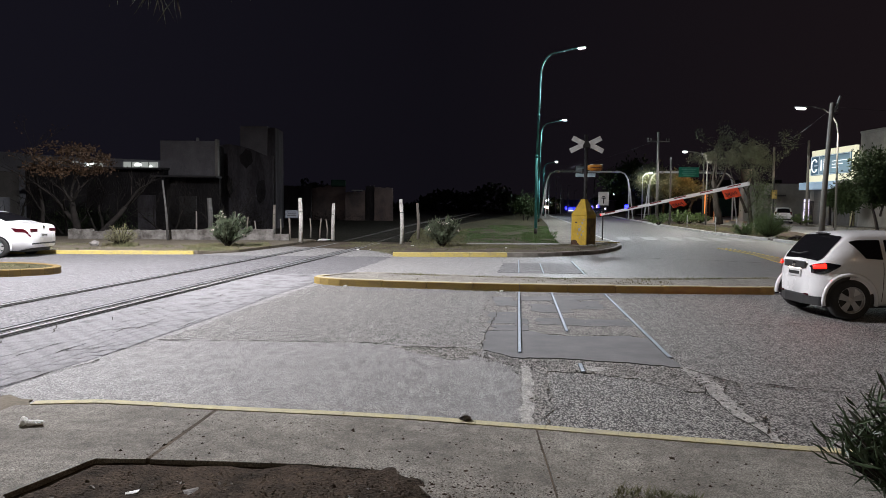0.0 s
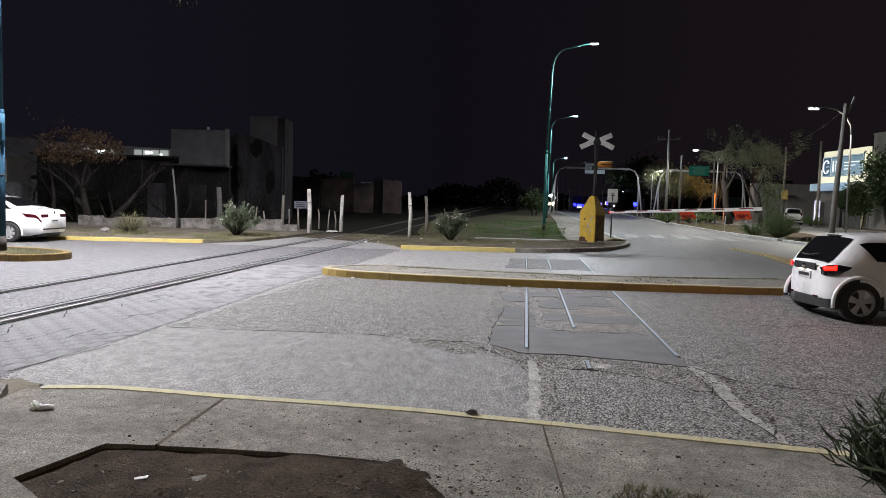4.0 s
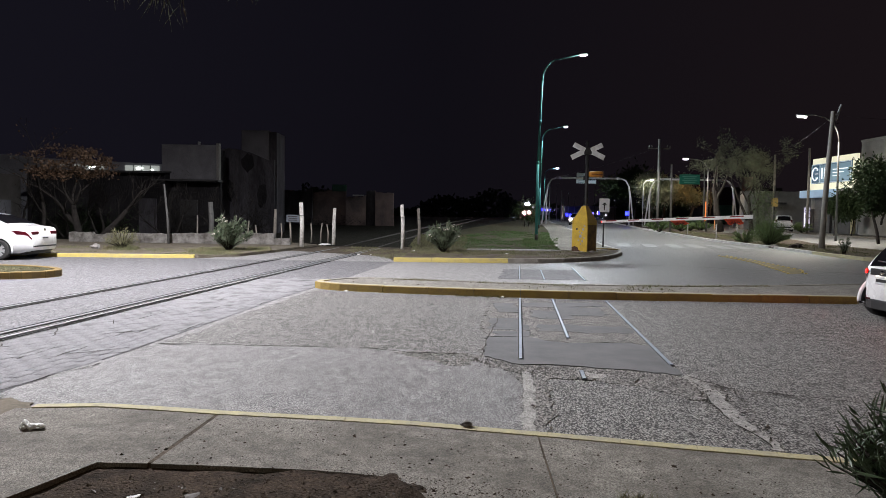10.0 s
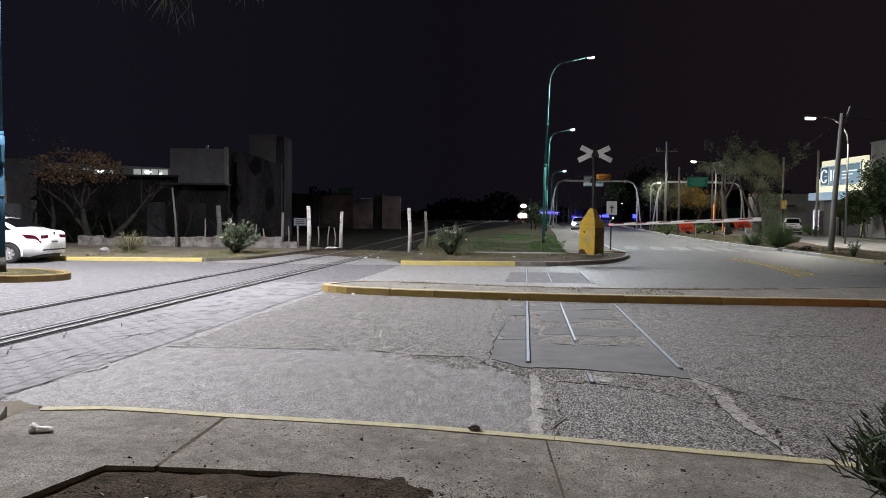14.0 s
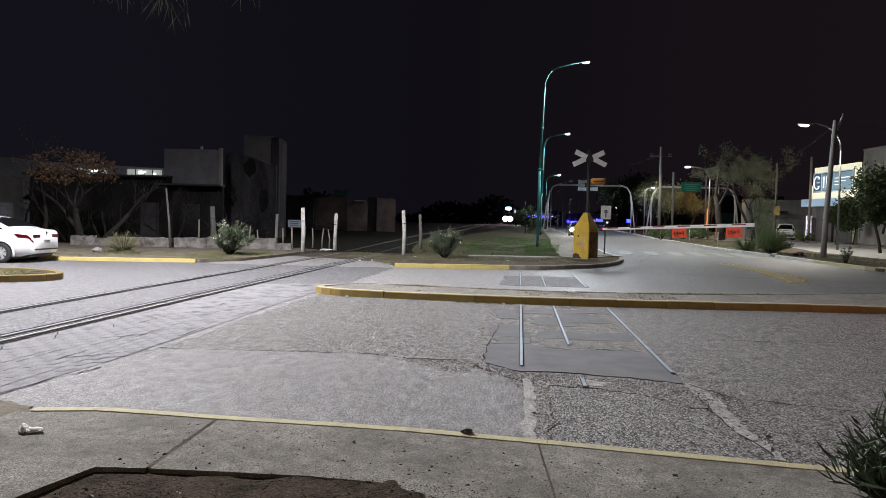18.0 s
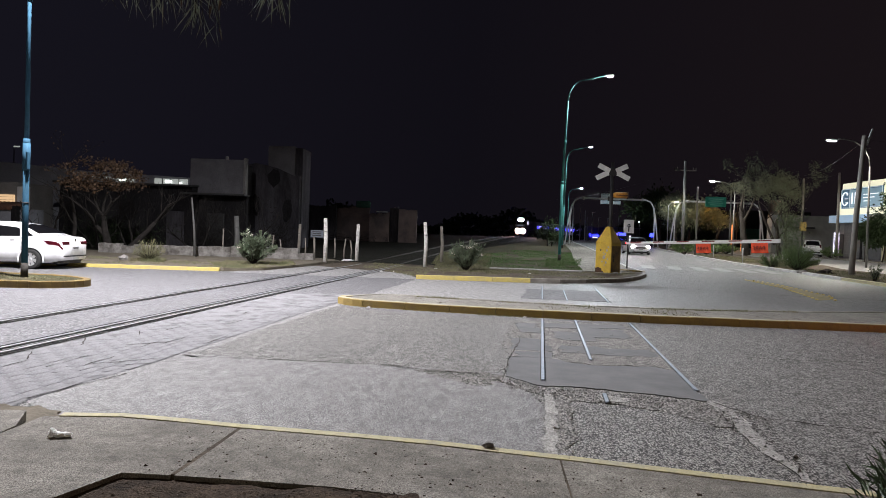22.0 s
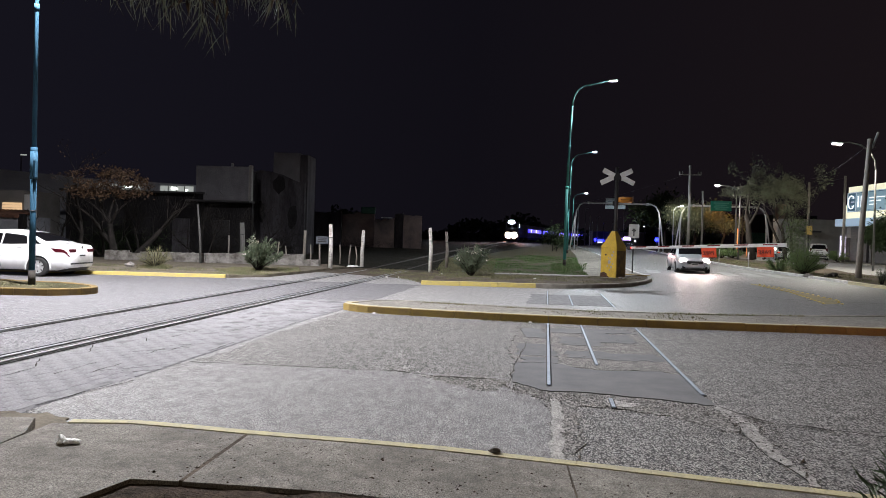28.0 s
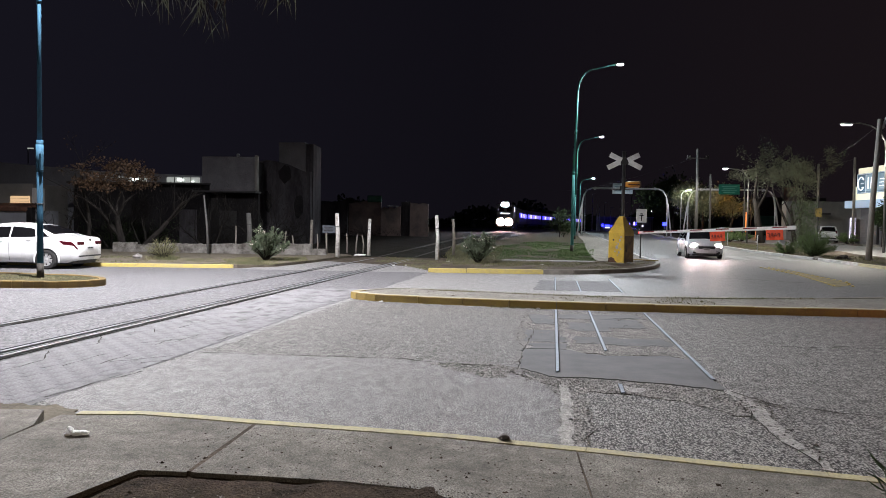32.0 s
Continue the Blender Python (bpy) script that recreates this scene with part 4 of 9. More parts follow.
    rubble("asphalt_rubble", [(0.55, 8.6), (0.7, 11.2), (1.2, 11.9), (2.8, 12.2), (2.6, 9.2), (1.4, 9.3)], 320, 0.011, 14, RUBBLE, "loose stones between the rails", 0.011)
    seam = [(-3.6, 8.0), (-3.4, 9.2), (-3.22, 11.0), (-3.0, 12.6), (-2.62, 15.2)]
    wide = offset_line(seam, -0.16)
    poly_sheet("dust_streak", edge_wobble(offset_line(seam, 0.02) + wide[::-1], 0.05, 27, 0.12), 0.0022, ASPHALT_PALE, "pale dusty seam between paving and asphalt", "road patch")
    # cracks
    crack("crack", [(-3.4, 8.1), (-2.19, 8.07), (-0.96, 8.04), (-0.47, 7.84)], 0.028, 1)
    crack("crack", [(-0.46, 7.8), (0.06, 7.76), (0.39, 7.79), (0.51, 8.06)], 0.035, 2)
    crack("crack", [(0.5, 7.7), (0.58, 8.55), (0.91, 10.44), (0.84, 11.36)], 0.014, 3)
    crack("crack", [(2.55, 6.85), (2.71, 6.39), (2.91, 6.24), (3.51, 5.99), (3.8, 5.88), (5.5, 5.6)], 0.035, 4)
    crack("crack", [(2.48, 6.2), (2.37, 5.83), (2.34, 5.42), (2.36, 5.0), (2.38, 4.65)], 0.012, 5)
    crack("crack", [(-3.9, 5.85), (-3.8, 6.13), (-3.74, 6.49), (-3.61, 6.76), (-3.57, 7.0)], 0.022, 6)
    rng = random.Random(21)
    for k in range(22):
        y = rng.uniform(6.4, 12.5)
        x = rng.uniform(track_x(y, -4.95), -3.75 + 0.12 * (y - 6.5))
        long, lean = rng.uniform(0.25, 0.8), rng.choice((TRACK_SLOPE, TRACK_SLOPE, -0.5, 1.2))
        crack("crack", [(x, y), (x + lean * long, y + long)], 0.016, 60 + k, "thin dark crack between paving blocks")
    crack("crack", [(-11.6, 13.6), (-9.0, 15.2), (-6.5, 18.5)], 0.02, 7)
    crack("crack", [(5.84, 23.09), (7.56, 22.72), (9.02, 22.09), (9.81, 21.36), (14.0, 20.6)], 0.06, 8)
    for x, y in ((-0.22, 12.0), (0.06, 11.9), (0.9, 12.4), (5.0, 9.6), (6.2, 10.3)):
        crack("crack", [(x, y), (x + 0.22, y + 0.02)], 0.03, int(x * 10) + 50, "short dark gouge in the asphalt")
    crack("crack", [(3.9, 9.6), (4.6, 9.5), (5.6, 9.55)], 0.025, 9)


def main_track():
    """The running line: two rails with check rails in the street, then rails on ballast away round the bend."""
    bed = lambda y: 0.02 + 0.1 * min(1.0, max(0.0, (y - 31.0) / 25.0))
    # in the street
    for off, guard in ((-7.18, -0.11), (-5.5, 0.0)):
        line = [(track_x(y, off), y) for y in np.linspace(2.0, 31.0, 30)]
        for d in ((-0.06, 0.19) if off < -6 else (-0.06, 0.19, 0.39)):
            bm = strip(offset_line(line, -d), 0.042 if off < -6 else 0.027, -0.035 if off < -6 else -0.024, 0.010)
            solid("rail_groove", bm, GROOVE, "dark greasy groove along the rail", "groove", kind="structure")
        for d in ((0.065,) if off < -6 else (0.065, 0.29)):
            ln = offset_line(line, -d)
            bm = strip(ln, 0.03, -0.03, 0.012)
            geom = bmesh.ops.extrude_face_region(bm, geom=bm.faces[:])
            bmesh.ops.translate(bm, verts=[v for v in geom["geom"] if isinstance(v, bmesh.types.BMVert)], vec=(0, 0, 0.014))
            bmesh.ops.recalc_face_normals(bm, faces=bm.faces[:])
            solid("track_rail", bm, RAIL_STREET, "worn pale running rail in the street", "rail", kind="structure")
    pts = TRACK
    away = [p for p in resample(pts, 3.0) if p[1] > 30.5]
    bm = strip(away, 1.9, -1.9, 0.0)
    for v in bm.verts:
        v.co.z += bed(v.co.y)
    # field colour again, so the track bed carries its own darkness
    solid("ballast", bm, FIELD, "flat bed of dirt and ballast under the track, blackened as unlit", "ballast", kind="structure")
    for side in (0.84, -0.84):
        bm = B()
        for a, b in ((offset_line(away, side + 0.035), offset_line(away, side - 0.035)),):
            rows = []
            for (x0, y0), (x1, y1) in zip(a, b):
                g = gz(x0, y0) + bed(y0)
                up = 0.016 + 0.9 * (bed(y0) - 0.02)
                rows.append([bm.verts.new(v) for v in ((x0, y0, g), (x0, y0, g + up), (x1, y1, g + up), (x1, y1, g))])
            for r, s in zip(rows, rows[1:]):
                for k in range(3):
                    bm.faces.new((r[k], s[k], s[k + 1], r[k + 1]))
        bmesh.ops.recalc_face_normals(bm, faces=bm.faces[:])
        # dark rail colour stands for the missing lamplight out here
        solid("track_rail", bm, RAIL_UNLIT, "running rail on the open track, darkened as unlit", "rail", kind="structure")


TRACK = [(track_x(y, -6.3), y) for y in (2, 20, 40, 60, 80, 100, 115, 130)] + [(9.6, 143), (12.7, 156), (16.9, 172), (22.6, 191), (29.5, 212), (37.3, 236), (45.8, 262), (57.0, 292), (68.0, 326), (80.0, 362), (95, 405)]


def island(name, outline_near, outline_far, z, label, fill, fill_label, near_mat, far_mat, bend=0, far_bend=0):
    ob = thing(name, label, "traffic island", kind="structure")
    loop = outline_near + outline_far
    bm = B()
    prism(bm, offset_line(loop, 0.08), -0.03, z - 0.02)
    part("infill", bm, fill, ob, fill_label)
    if bend:
        kerb_run("kerb_stone", outline_near[:bend + 1], 0.16, z, near_mat, ob, step=0.24, side=1, label="short curved kerb stone with chipped paint", gap=0.003, top=YELLOW_WORN)
    kerb_run("kerb_stone", outline_near[bend:far_bend or None], 0.16, z, near_mat, ob, step=0.95, side=1, label="kerb stone with chipped yellow paint", gap=0.006, top=YELLOW_WORN if bend else None)
    if far_bend:
        kerb_run("kerb_stone", outline_near[far_bend - 1:] + outline_far[1:4], 0.16, z, near_mat, ob, step=0.24, side=1, label="short curved kerb stone with chipped paint", gap=0.003)
    kerb_run("kerb_stone", outline_far[3 if far_bend else 0:], 0.14, z, far_mat, ob, step=1.2 if far_bend else 0.45, side=1, gap=0.006)
    return ob


def islands():
    near = [(-2.55, 14.95), (-2.72, 14.7), (-2.7, 14.45), (-2.45, 14.2), (-2.1, 14.03), (-0.96, 13.74), (0.76, 13.42), (2.41, 13.2), (4.62, 13.13), (6.5, 13.12), (9.0, 13.05), (14.0, 12.6), (40, 10.0)]
    far = [(40, 14.5), (14.0, 16.6), (10.5, 16.05), (7.47, 15.2), (5.17, 14.8), (2.68, 14.72), (0.9, 15.0), (-0.43, 15.4), (-1.6, 15.62), (-2.15, 15.5), (-2.55, 14.95)]
    island("traffic_island", near, far, 0.15, "long narrow traffic island with yellow kerb", ISLAND_TOP, "dusty cracked concrete infill", YELLOW, KERB, bend=4)
    rubble("island_grit", [(-2.2, 14.3), (8, 13.4), (8, 14.9), (2.6, 14.5), (-1.5, 15.3)], 500, 0.009, 31, DIRT, "dirt and grit on the traffic island", 0.131)
    tufts("island_weeds", [(1.6, 13.35), (4.8, 13.3), (4.8, 14.6), (1.8, 14.5)], 320, 0.03, 32, DRY, "dry weeds in the island's cracks", 0.13, patchy=0.15)
    tufts("island_weeds", [(0.3, 13.3), (1.5, 13.1), (1.5, 13.3), (0.3, 13.55)], 120, 0.035, 33, DRY, "dry weeds along the kerb", 0.0)
    tufts("island_weeds", [(-1.5, 15.52), (0.9, 14.9), (2.7, 14.63), (5.2, 14.7), (7.4, 15.1), (7.4, 14.98), (5.2, 14.58), (2.7, 14.5), (0.9, 14.76), (-1.5, 15.38)], 900, 0.03, 35, DRY, "line of dry weeds along the island's far kerb", 0.13, patchy=0.02)
    near = [(-40, 14.2), (-18, 14.6), (-12.5, 14.95), (-10.7, 15.05), (-9.7, 15.2), (-9.2, 15.6), (-9.05, 16.0)]
    far = [(-9.05, 16.0), (-9.2, 16.4), (-9.8, 16.95), (-10.8, 17.3), (-13, 17.5), (-40, 17.8)]
    island("traffic_island", near, far, 0.17, "grassy traffic island with orange-yellow kerb round a lamp post", LAWN, "dry dirt and short grass", YELLOW_OCHRE, YELLOW_OCHRE, far_bend=-3)
    tufts("island_grass", [(-18, 15.0), (-10.0, 15.4), (-9.3, 16.1), (-10.2, 16.8), (-18, 17.2)], 3800, 0.022, 34, DRY, "short dry grass on the island", 0.15, patchy=-0.1)


def far_verges():
    # left verge with its yellow kerb
    ob = thing("verge", "bare dirt verge with dry grass behind a yellow kerb", "verge", kind="structure")
    bm = B()
    prism(bm, [(-70, 22.7), (-13, 22.75), (-8.3, 23.1), (-7.2, 24.2), (-6.5, 27.5), (-5.9, 32), (-7, 33.5), (-70, 33.5)], -0.05, 0.11)
    part("soil", bm, DIRT_PALE, ob)
    kerb_run("kerb_stone", [(-30, 22.55), (-13, 22.6), (-10.2, 22.75), (-8.4, 22.95)], 0.16, 0.122, YELLOW_BRIGHT, ob, step=1.3, side=1, gap=0.003, label="freshly painted yellow kerb stone")
    bm = B()
    prism(bm, [(-8.3, 22.95), (-1.6, 22.9), (-1.4, 24.0), (0.5, 26.2), (-1.0, 31.5), (-2.2, 33.5), (-6.2, 33), (-6.6, 27.5), (-7.3, 24.3)], -0.05, 0.004, follow=True)
    part("soil", bm, DIRT, ob, "trodden dirt between the rails")
    # same paled asphalt, its extra brightness standing for lamplight
    tongue = edge_wobble([(-8.3, 22.6), (-1.5, 22.6), (-1.85, 24.5), (-2.3, 26.0), (-3.1, 27.6), (-4.2, 29.6), (-5.0, 30.7), (-6.2, 31.3), (-6.6, 29.5), (-6.9, 27.0), (-7.5, 24.3)], 0.09, 26, 0.35)
    poly_sheet("road", tongue, 0.0075, ASPHALT_PALE, "ragged tongue of pale asphalt along the rails", "road")
    tufts("dry_grass", [(-4.3, 28.3), (-3.0, 26.4), (-1.9, 24.0), (-1.3, 24.2), (-0.6, 27.0), (-2.0, 31.0), (-4.4, 32.0)], 2600, 0.06, 53, DRY, "thin dry grass at the edge of the asphalt", 0.004, patchy=0.05)
    tufts("dry_grass", [(-9.5, 22.9), (-7.2, 23.4), (-6.6, 26.5), (-7.4, 29), (-10.5, 27.2), (-9.2, 24.6)], 5200, 0.05, 51, DRY, "thin dry grass on the verge", 0.11, patchy=-0.15)
    tufts("dry_grass", [(-20, 23.3), (-10, 23.4), (-10, 26.5), (-20, 28)], 3000, 0.045, 52, DRY, "thin dry grass on the verge", 0.11, patchy=0.12)
    # middle verge with grass, path and kerb
    ob = thing("verge", "grass verge with a concrete path and kerb", "verge", kind="structure")
    corner = [(-1.6, 22.75), (0.5, 22.85), (2.3, 22.95), (3.4, 23.2), (4.6, 23.8), (5.8, 24.8), (6.9, 26.6), (7.8, 28.9), (8.3, 31.0)]
    kerb_run("kerb_stone", corner[:3], 0.16, 0.15, YELLOW_BRIGHT, ob, step=1.3, side=1, label="freshly painted yellow kerb stone")
    kerb_run("kerb_stone", corner[2:], 0.16, 0.15, KERB, ob, step=1.1, side=1, label="bare worn concrete kerb stone")
    kerb_run("kerb_stone", [(8.3, 31.0), (7.6, 31.35), (7.0, 31.6)], 0.16, 0.17, YELLOW, ob, step=0.9, side=1)
    kerb_run("kerb_stone", [(8.38, 31.4), (8.55, 34.9), (9.5, 43.0), (10.8, 50.5), (13.3, 72.0), (15.7, 94.0), (19.0, 120.0)], 0.15, 0.13, KERB_WHITE, ob, step=2.4, side=1, label="whitish kerb stone")
    inner = offset_line(corner, 0.15)
    bm = B()
    prism(bm, inner + [(8.2, 31.4), (7.0, 30.2), (5.9, 29.6), (3.0, 29.0), (-1.2, 29.2), (-1.3, 24.0)], -0.05, 0.12)
    part("soil", bm, DIRT, ob, "trodden dirt round the crossing box")
    tufts("dead_grass", [(2.4, 23.3), (5.0, 24.6), (7.4, 29.0), (6.6, 29.4), (3.5, 28.4), (-0.5, 28.2)], 2600, 0.05, 67, DRY, "dead grass and litter of weeds on the corner", 0.12, patchy=0.05, lean=0.9)
    rubble("grit", [(2.4, 23.4), (5.0, 24.7), (7.6, 29.4), (5.0, 29.0), (3.0, 26.0)], 380, 0.022, 68, DIRT_PALE, "grit and crumbs on the corner", 0.12)
    path_l = [(5.3, 29.6), (5.75, 34.0), (7.2, 44.5), (9.2, 58.0), (11.5, 76.0), (15.6, 110)]
    path_r = [(18.3, 117.0), (15.4, 93.8), (13.05, 72.0), (10.6, 50.6), (9.3, 43.1), (8.35, 35.0), (8.1, 31.5), (6.9, 30.1)]
    bm = B()
    prism(bm, path_l + path_r, -0.05, 0.135, follow=True)
    part("path", bm, CONCRETE, ob, "pale concrete footpath")
    bm = B()
    prism(bm, [(-1.2, 29.1), (3.0, 28.9), (5.3, 29.5), (5.75, 34.0), (7.2, 44.5), (9.2, 58.0), (11.5, 76.0), (15.6, 110), (14.0, 120), (2.5, 62), (-1.5, 36)], -0.05, 0.11, follow=True)
    part("lawn", bm, LAWN, ob, "patchy ground under the grass")
    bm = B()
    prism(bm, edge_wobble([(1.2, 28.9), (4.9, 29.0), (5.3, 29.7), (2.6, 29.7), (1.1, 29.5)], 0.03, 5, 0.4), 0.1, 0.15)
    part("slab", bm, CONC_LIGHT, ob, "pale concrete slab across the verge")
    tufts("grass", [(1.0, 30.0), (5.4, 30.2), (5.8, 34.0), (7.1, 44.0), (8.5, 53), (4.5, 56), (1.8, 46), (0.4, 36)], 16000, 0.06, 61, GRASS, "green grass on the verge", 0.1, wide=0.014, patchy=0.1)
    tufts("grass", [(4.0, 33), (6.0, 34.5), (7.3, 42), (5.2, 42)], 2200, 0.08, 62, GRASS, "longer green grass round the lamp posts", 0.1, wide=0.016)
    tufts("dry_grass", [(-1.2, 26), (3.0, 26), (3.4, 29), (-1.3, 31)], 3200, 0.06, 63, DRY, "thin dry grass and weeds on the dirt", 0.11, patchy=0.0)
    tufts("dry_grass", [(-1.5, 31), (1.0, 30.0), (2.0, 46), (-1.5, 46)], 5200, 0.09, 64, DRY, "dry grass beside the track", 0.1, patchy=0.0)
    tufts("dry_grass", [(-1.0, 24.0), (1.6, 24.4), (1.9, 26.8), (-0.8, 27)], 900, 0.07, 66, DRY, "weeds along the kerb", 0.11, patchy=0.05)
    # right verge
    ob = thing("verge", "dirt verge with weeds between avenue and service road", "verge", kind="structure")
    right = [(55, 196), (34.0, 142.0), (26.5, 104.0), (22.6, 79.0), (19.8, 60.0), (18.0, 45.0), (17.9, 37.3), (17.6, 31.9), (17.3, 27.0), (19.0, 23.8), (24.0, 21.6), (60, 18.4)]
    kerb_run("kerb_stone", right[2:8], 0.2, 0.14, KERB_WHITE, ob, step=2.2, side=1, label="whitish kerb stone")
    kerb_run("kerb_stone", right[7:], 0.2, 0.14, YELLOW_PALE, ob, step=2.2, side=1, label="kerb stone with faded yellow paint")
    bm = B()
    prism(bm, offset_line(right, 0.18) + [(60, 23.5), (25.0, 28.5), (23.0, 35.5), (23.2, 42.0), (24.6, 46.5), (25.8, 57.7), (26.3, 67.3), (27.3, 89.3), (38, 140), (58, 196)], -0.05, 0.1, follow=True)
    part("soil", bm, DIRT, ob)
    tufts("weeds", [(18.2, 28), (21.5, 28), (22.5, 36), (19, 44), (18.3, 44)], 4200, 0.1, 71, DRY, "dry weeds on the verge", 0.09, patchy=0.05)
    tufts("weeds", [(19, 44), (22, 44), (23, 62), (20.5, 62)], 3000, 0.1, 72, DRY, "dry weeds on the verge", 0.09, patchy=0.1, wide=0.02)
    # pavement in front of the shops
    ob = thing("pavement", "concrete pavement in front of the shops", "pavement", kind="structure")
    bm = B()
    prism(bm, [(120, 62.4), (46, 66.3), (41.8, 71.8), (41.8, 81), (46.3, 110), (60.3, 140), (80.3, 190), (130, 190), (130, 62.4)], -0.05, 0.14, follow=True)
    part("slab", bm, CONCRETE, ob)


def markings():
    for a, b in (((10.63, 39.55), (9.85, 35.85)), ((12.08, 39.5), (11.27, 35.8)), ((13.4, 39.6), (12.64, 35.7)), ((14.6, 39.6), (13.87, 35.6)), ((15.7, 39.4), (15.1, 35.4)), ((16.8, 39.3), (16.3, 35.3))):
        bm = B()
        w = 0.36
        prism(bm, edge_wobble([(a[0] - w, a[1]), (a[0] + w, a[1]), (b[0] + w, b[1]), (b[0] - w, b[1])], 0.025, 5, 0.4), 0.0, 0.009, follow=True)
        solid("crosswalk_stripe", bm, MARKWHITE, "worn white crosswalk stripe on the avenue", "road marking", kind="structure")
    bm = B()
    prism(bm, edge_wobble([(12.1, 29.4), (12.45, 29.4), (12.3, 26.5), (11.6, 21.5), (11.0, 20.4), (10.4, 20.0), (10.75, 21.3), (11.7, 25.0)], 0.03, 9, 0.4), 0.0, 0.011)
    bar = solid("yellow_marking", bm, MARKYELLOW, "yellow painted line with rows of studs", "road marking", kind="structure")
    for k in range(19):
        y = 29.2 - k * 0.5
        x0 = float(np.interp(y, [19.6, 21.3, 25.0, 29.4], [10.3, 10.75, 11.7, 12.12]))
        x1 = float(np.interp(y, [20.4, 21.5, 26.5, 29.4], [11.0, 11.6, 12.3, 12.45]))
        for x in (x0, x1):
            bm = B()
            blob(bm, 0, 0, 0.01, 0.05, (1, 1, 0.5), 0.05, 1)
            solid("road_stud", bm, STUD, "round pale reflective road stud", "road stud", x, y, 0.012, group="road studs")


ground_sheet()
roads()
near_pavement()
near_road_details()
main_track()
islands()
far_verges()
markings()


# ---- street furniture ----
def lamp_post(x, y, z, height, reach, material, label, aim=0.0, lean=0.0, head_size=1.0, light=None, radius=0.1, split=0.42):
    """A tapered post in two stages with a curved arm and a flat head; the arm points along +x, turned by aim degrees."""
    ob = thing("street_lamp", label, "street lamp", x, y, z, aim, group="street lamps")
    bm = B()
    tube(bm, [(0, 0, 0), (0, 0, height * split)], [radius, radius * 0.95], 12)
    part("lower_pole", bm, material, ob)
    bm = B()
    tube(bm, [(0, 0, height * split), (lean * 0.3, 0, height * 0.66), (lean * 0.6, 0, height * 0.86)], [radius * 0.75, radius * 0.66, radius * 0.58], 12)
    part("upper_pole", bm, material, ob)
    for k, h in enumerate((split, 0.64)):
        bm = B()
        tube(bm, [(lean * 0.3 * k, 0, height * h - 0.09), (lean * 0.3 * k, 0, height * h + 0.09)], radius * (1.06 - 0.2 * k), 12)
        part("collar", bm, material, ob)
    bm = B()
    pts = []
    for k in range(9):
        a = k / 8 * math.pi / 2
        pts.append((lean * 0.6 + reach * 0.42 * (1 - math.cos(a)), 0, height * 0.86 + height * 0.115 * math.sin(a)))
    pts.append((lean * 0.6 + reach * 0.9, 0, height * 1.0))
    tube(bm, pts, [radius * 0.56 - 0.002 * k for k in range(10)], 10)
    part("arm", bm, material, ob)
    bm = B()
    s = head_size
    rot = Matrix.Rotation(radians(-6), 4, "Y")
    box(bm, 0.5 * s, 0.24 * s, 0.08 * s, lean * 0.6 + reach, 0, height * 1.0, rot, bevel=0.03)
    head = part("head", bm, GALV, ob)
    bm = B()
    box(bm, 0.3 * s, 0.18 * s, 0.035, lean * 0.6 + reach + 0.06, 0, height * 1.0 - 0.037, rot, bevel=0.008)
    part("led_panel", bm, light or LED, head, "bright glowing LED panel")
    bm = B()
    tube(bm, [(0, 0, 0), (0, 0, 0.36)], [radius * 1.16, radius * 1.12], 10)
    part("base", bm, JOINT, ob, "rough concrete collar at the foot")
    return ob


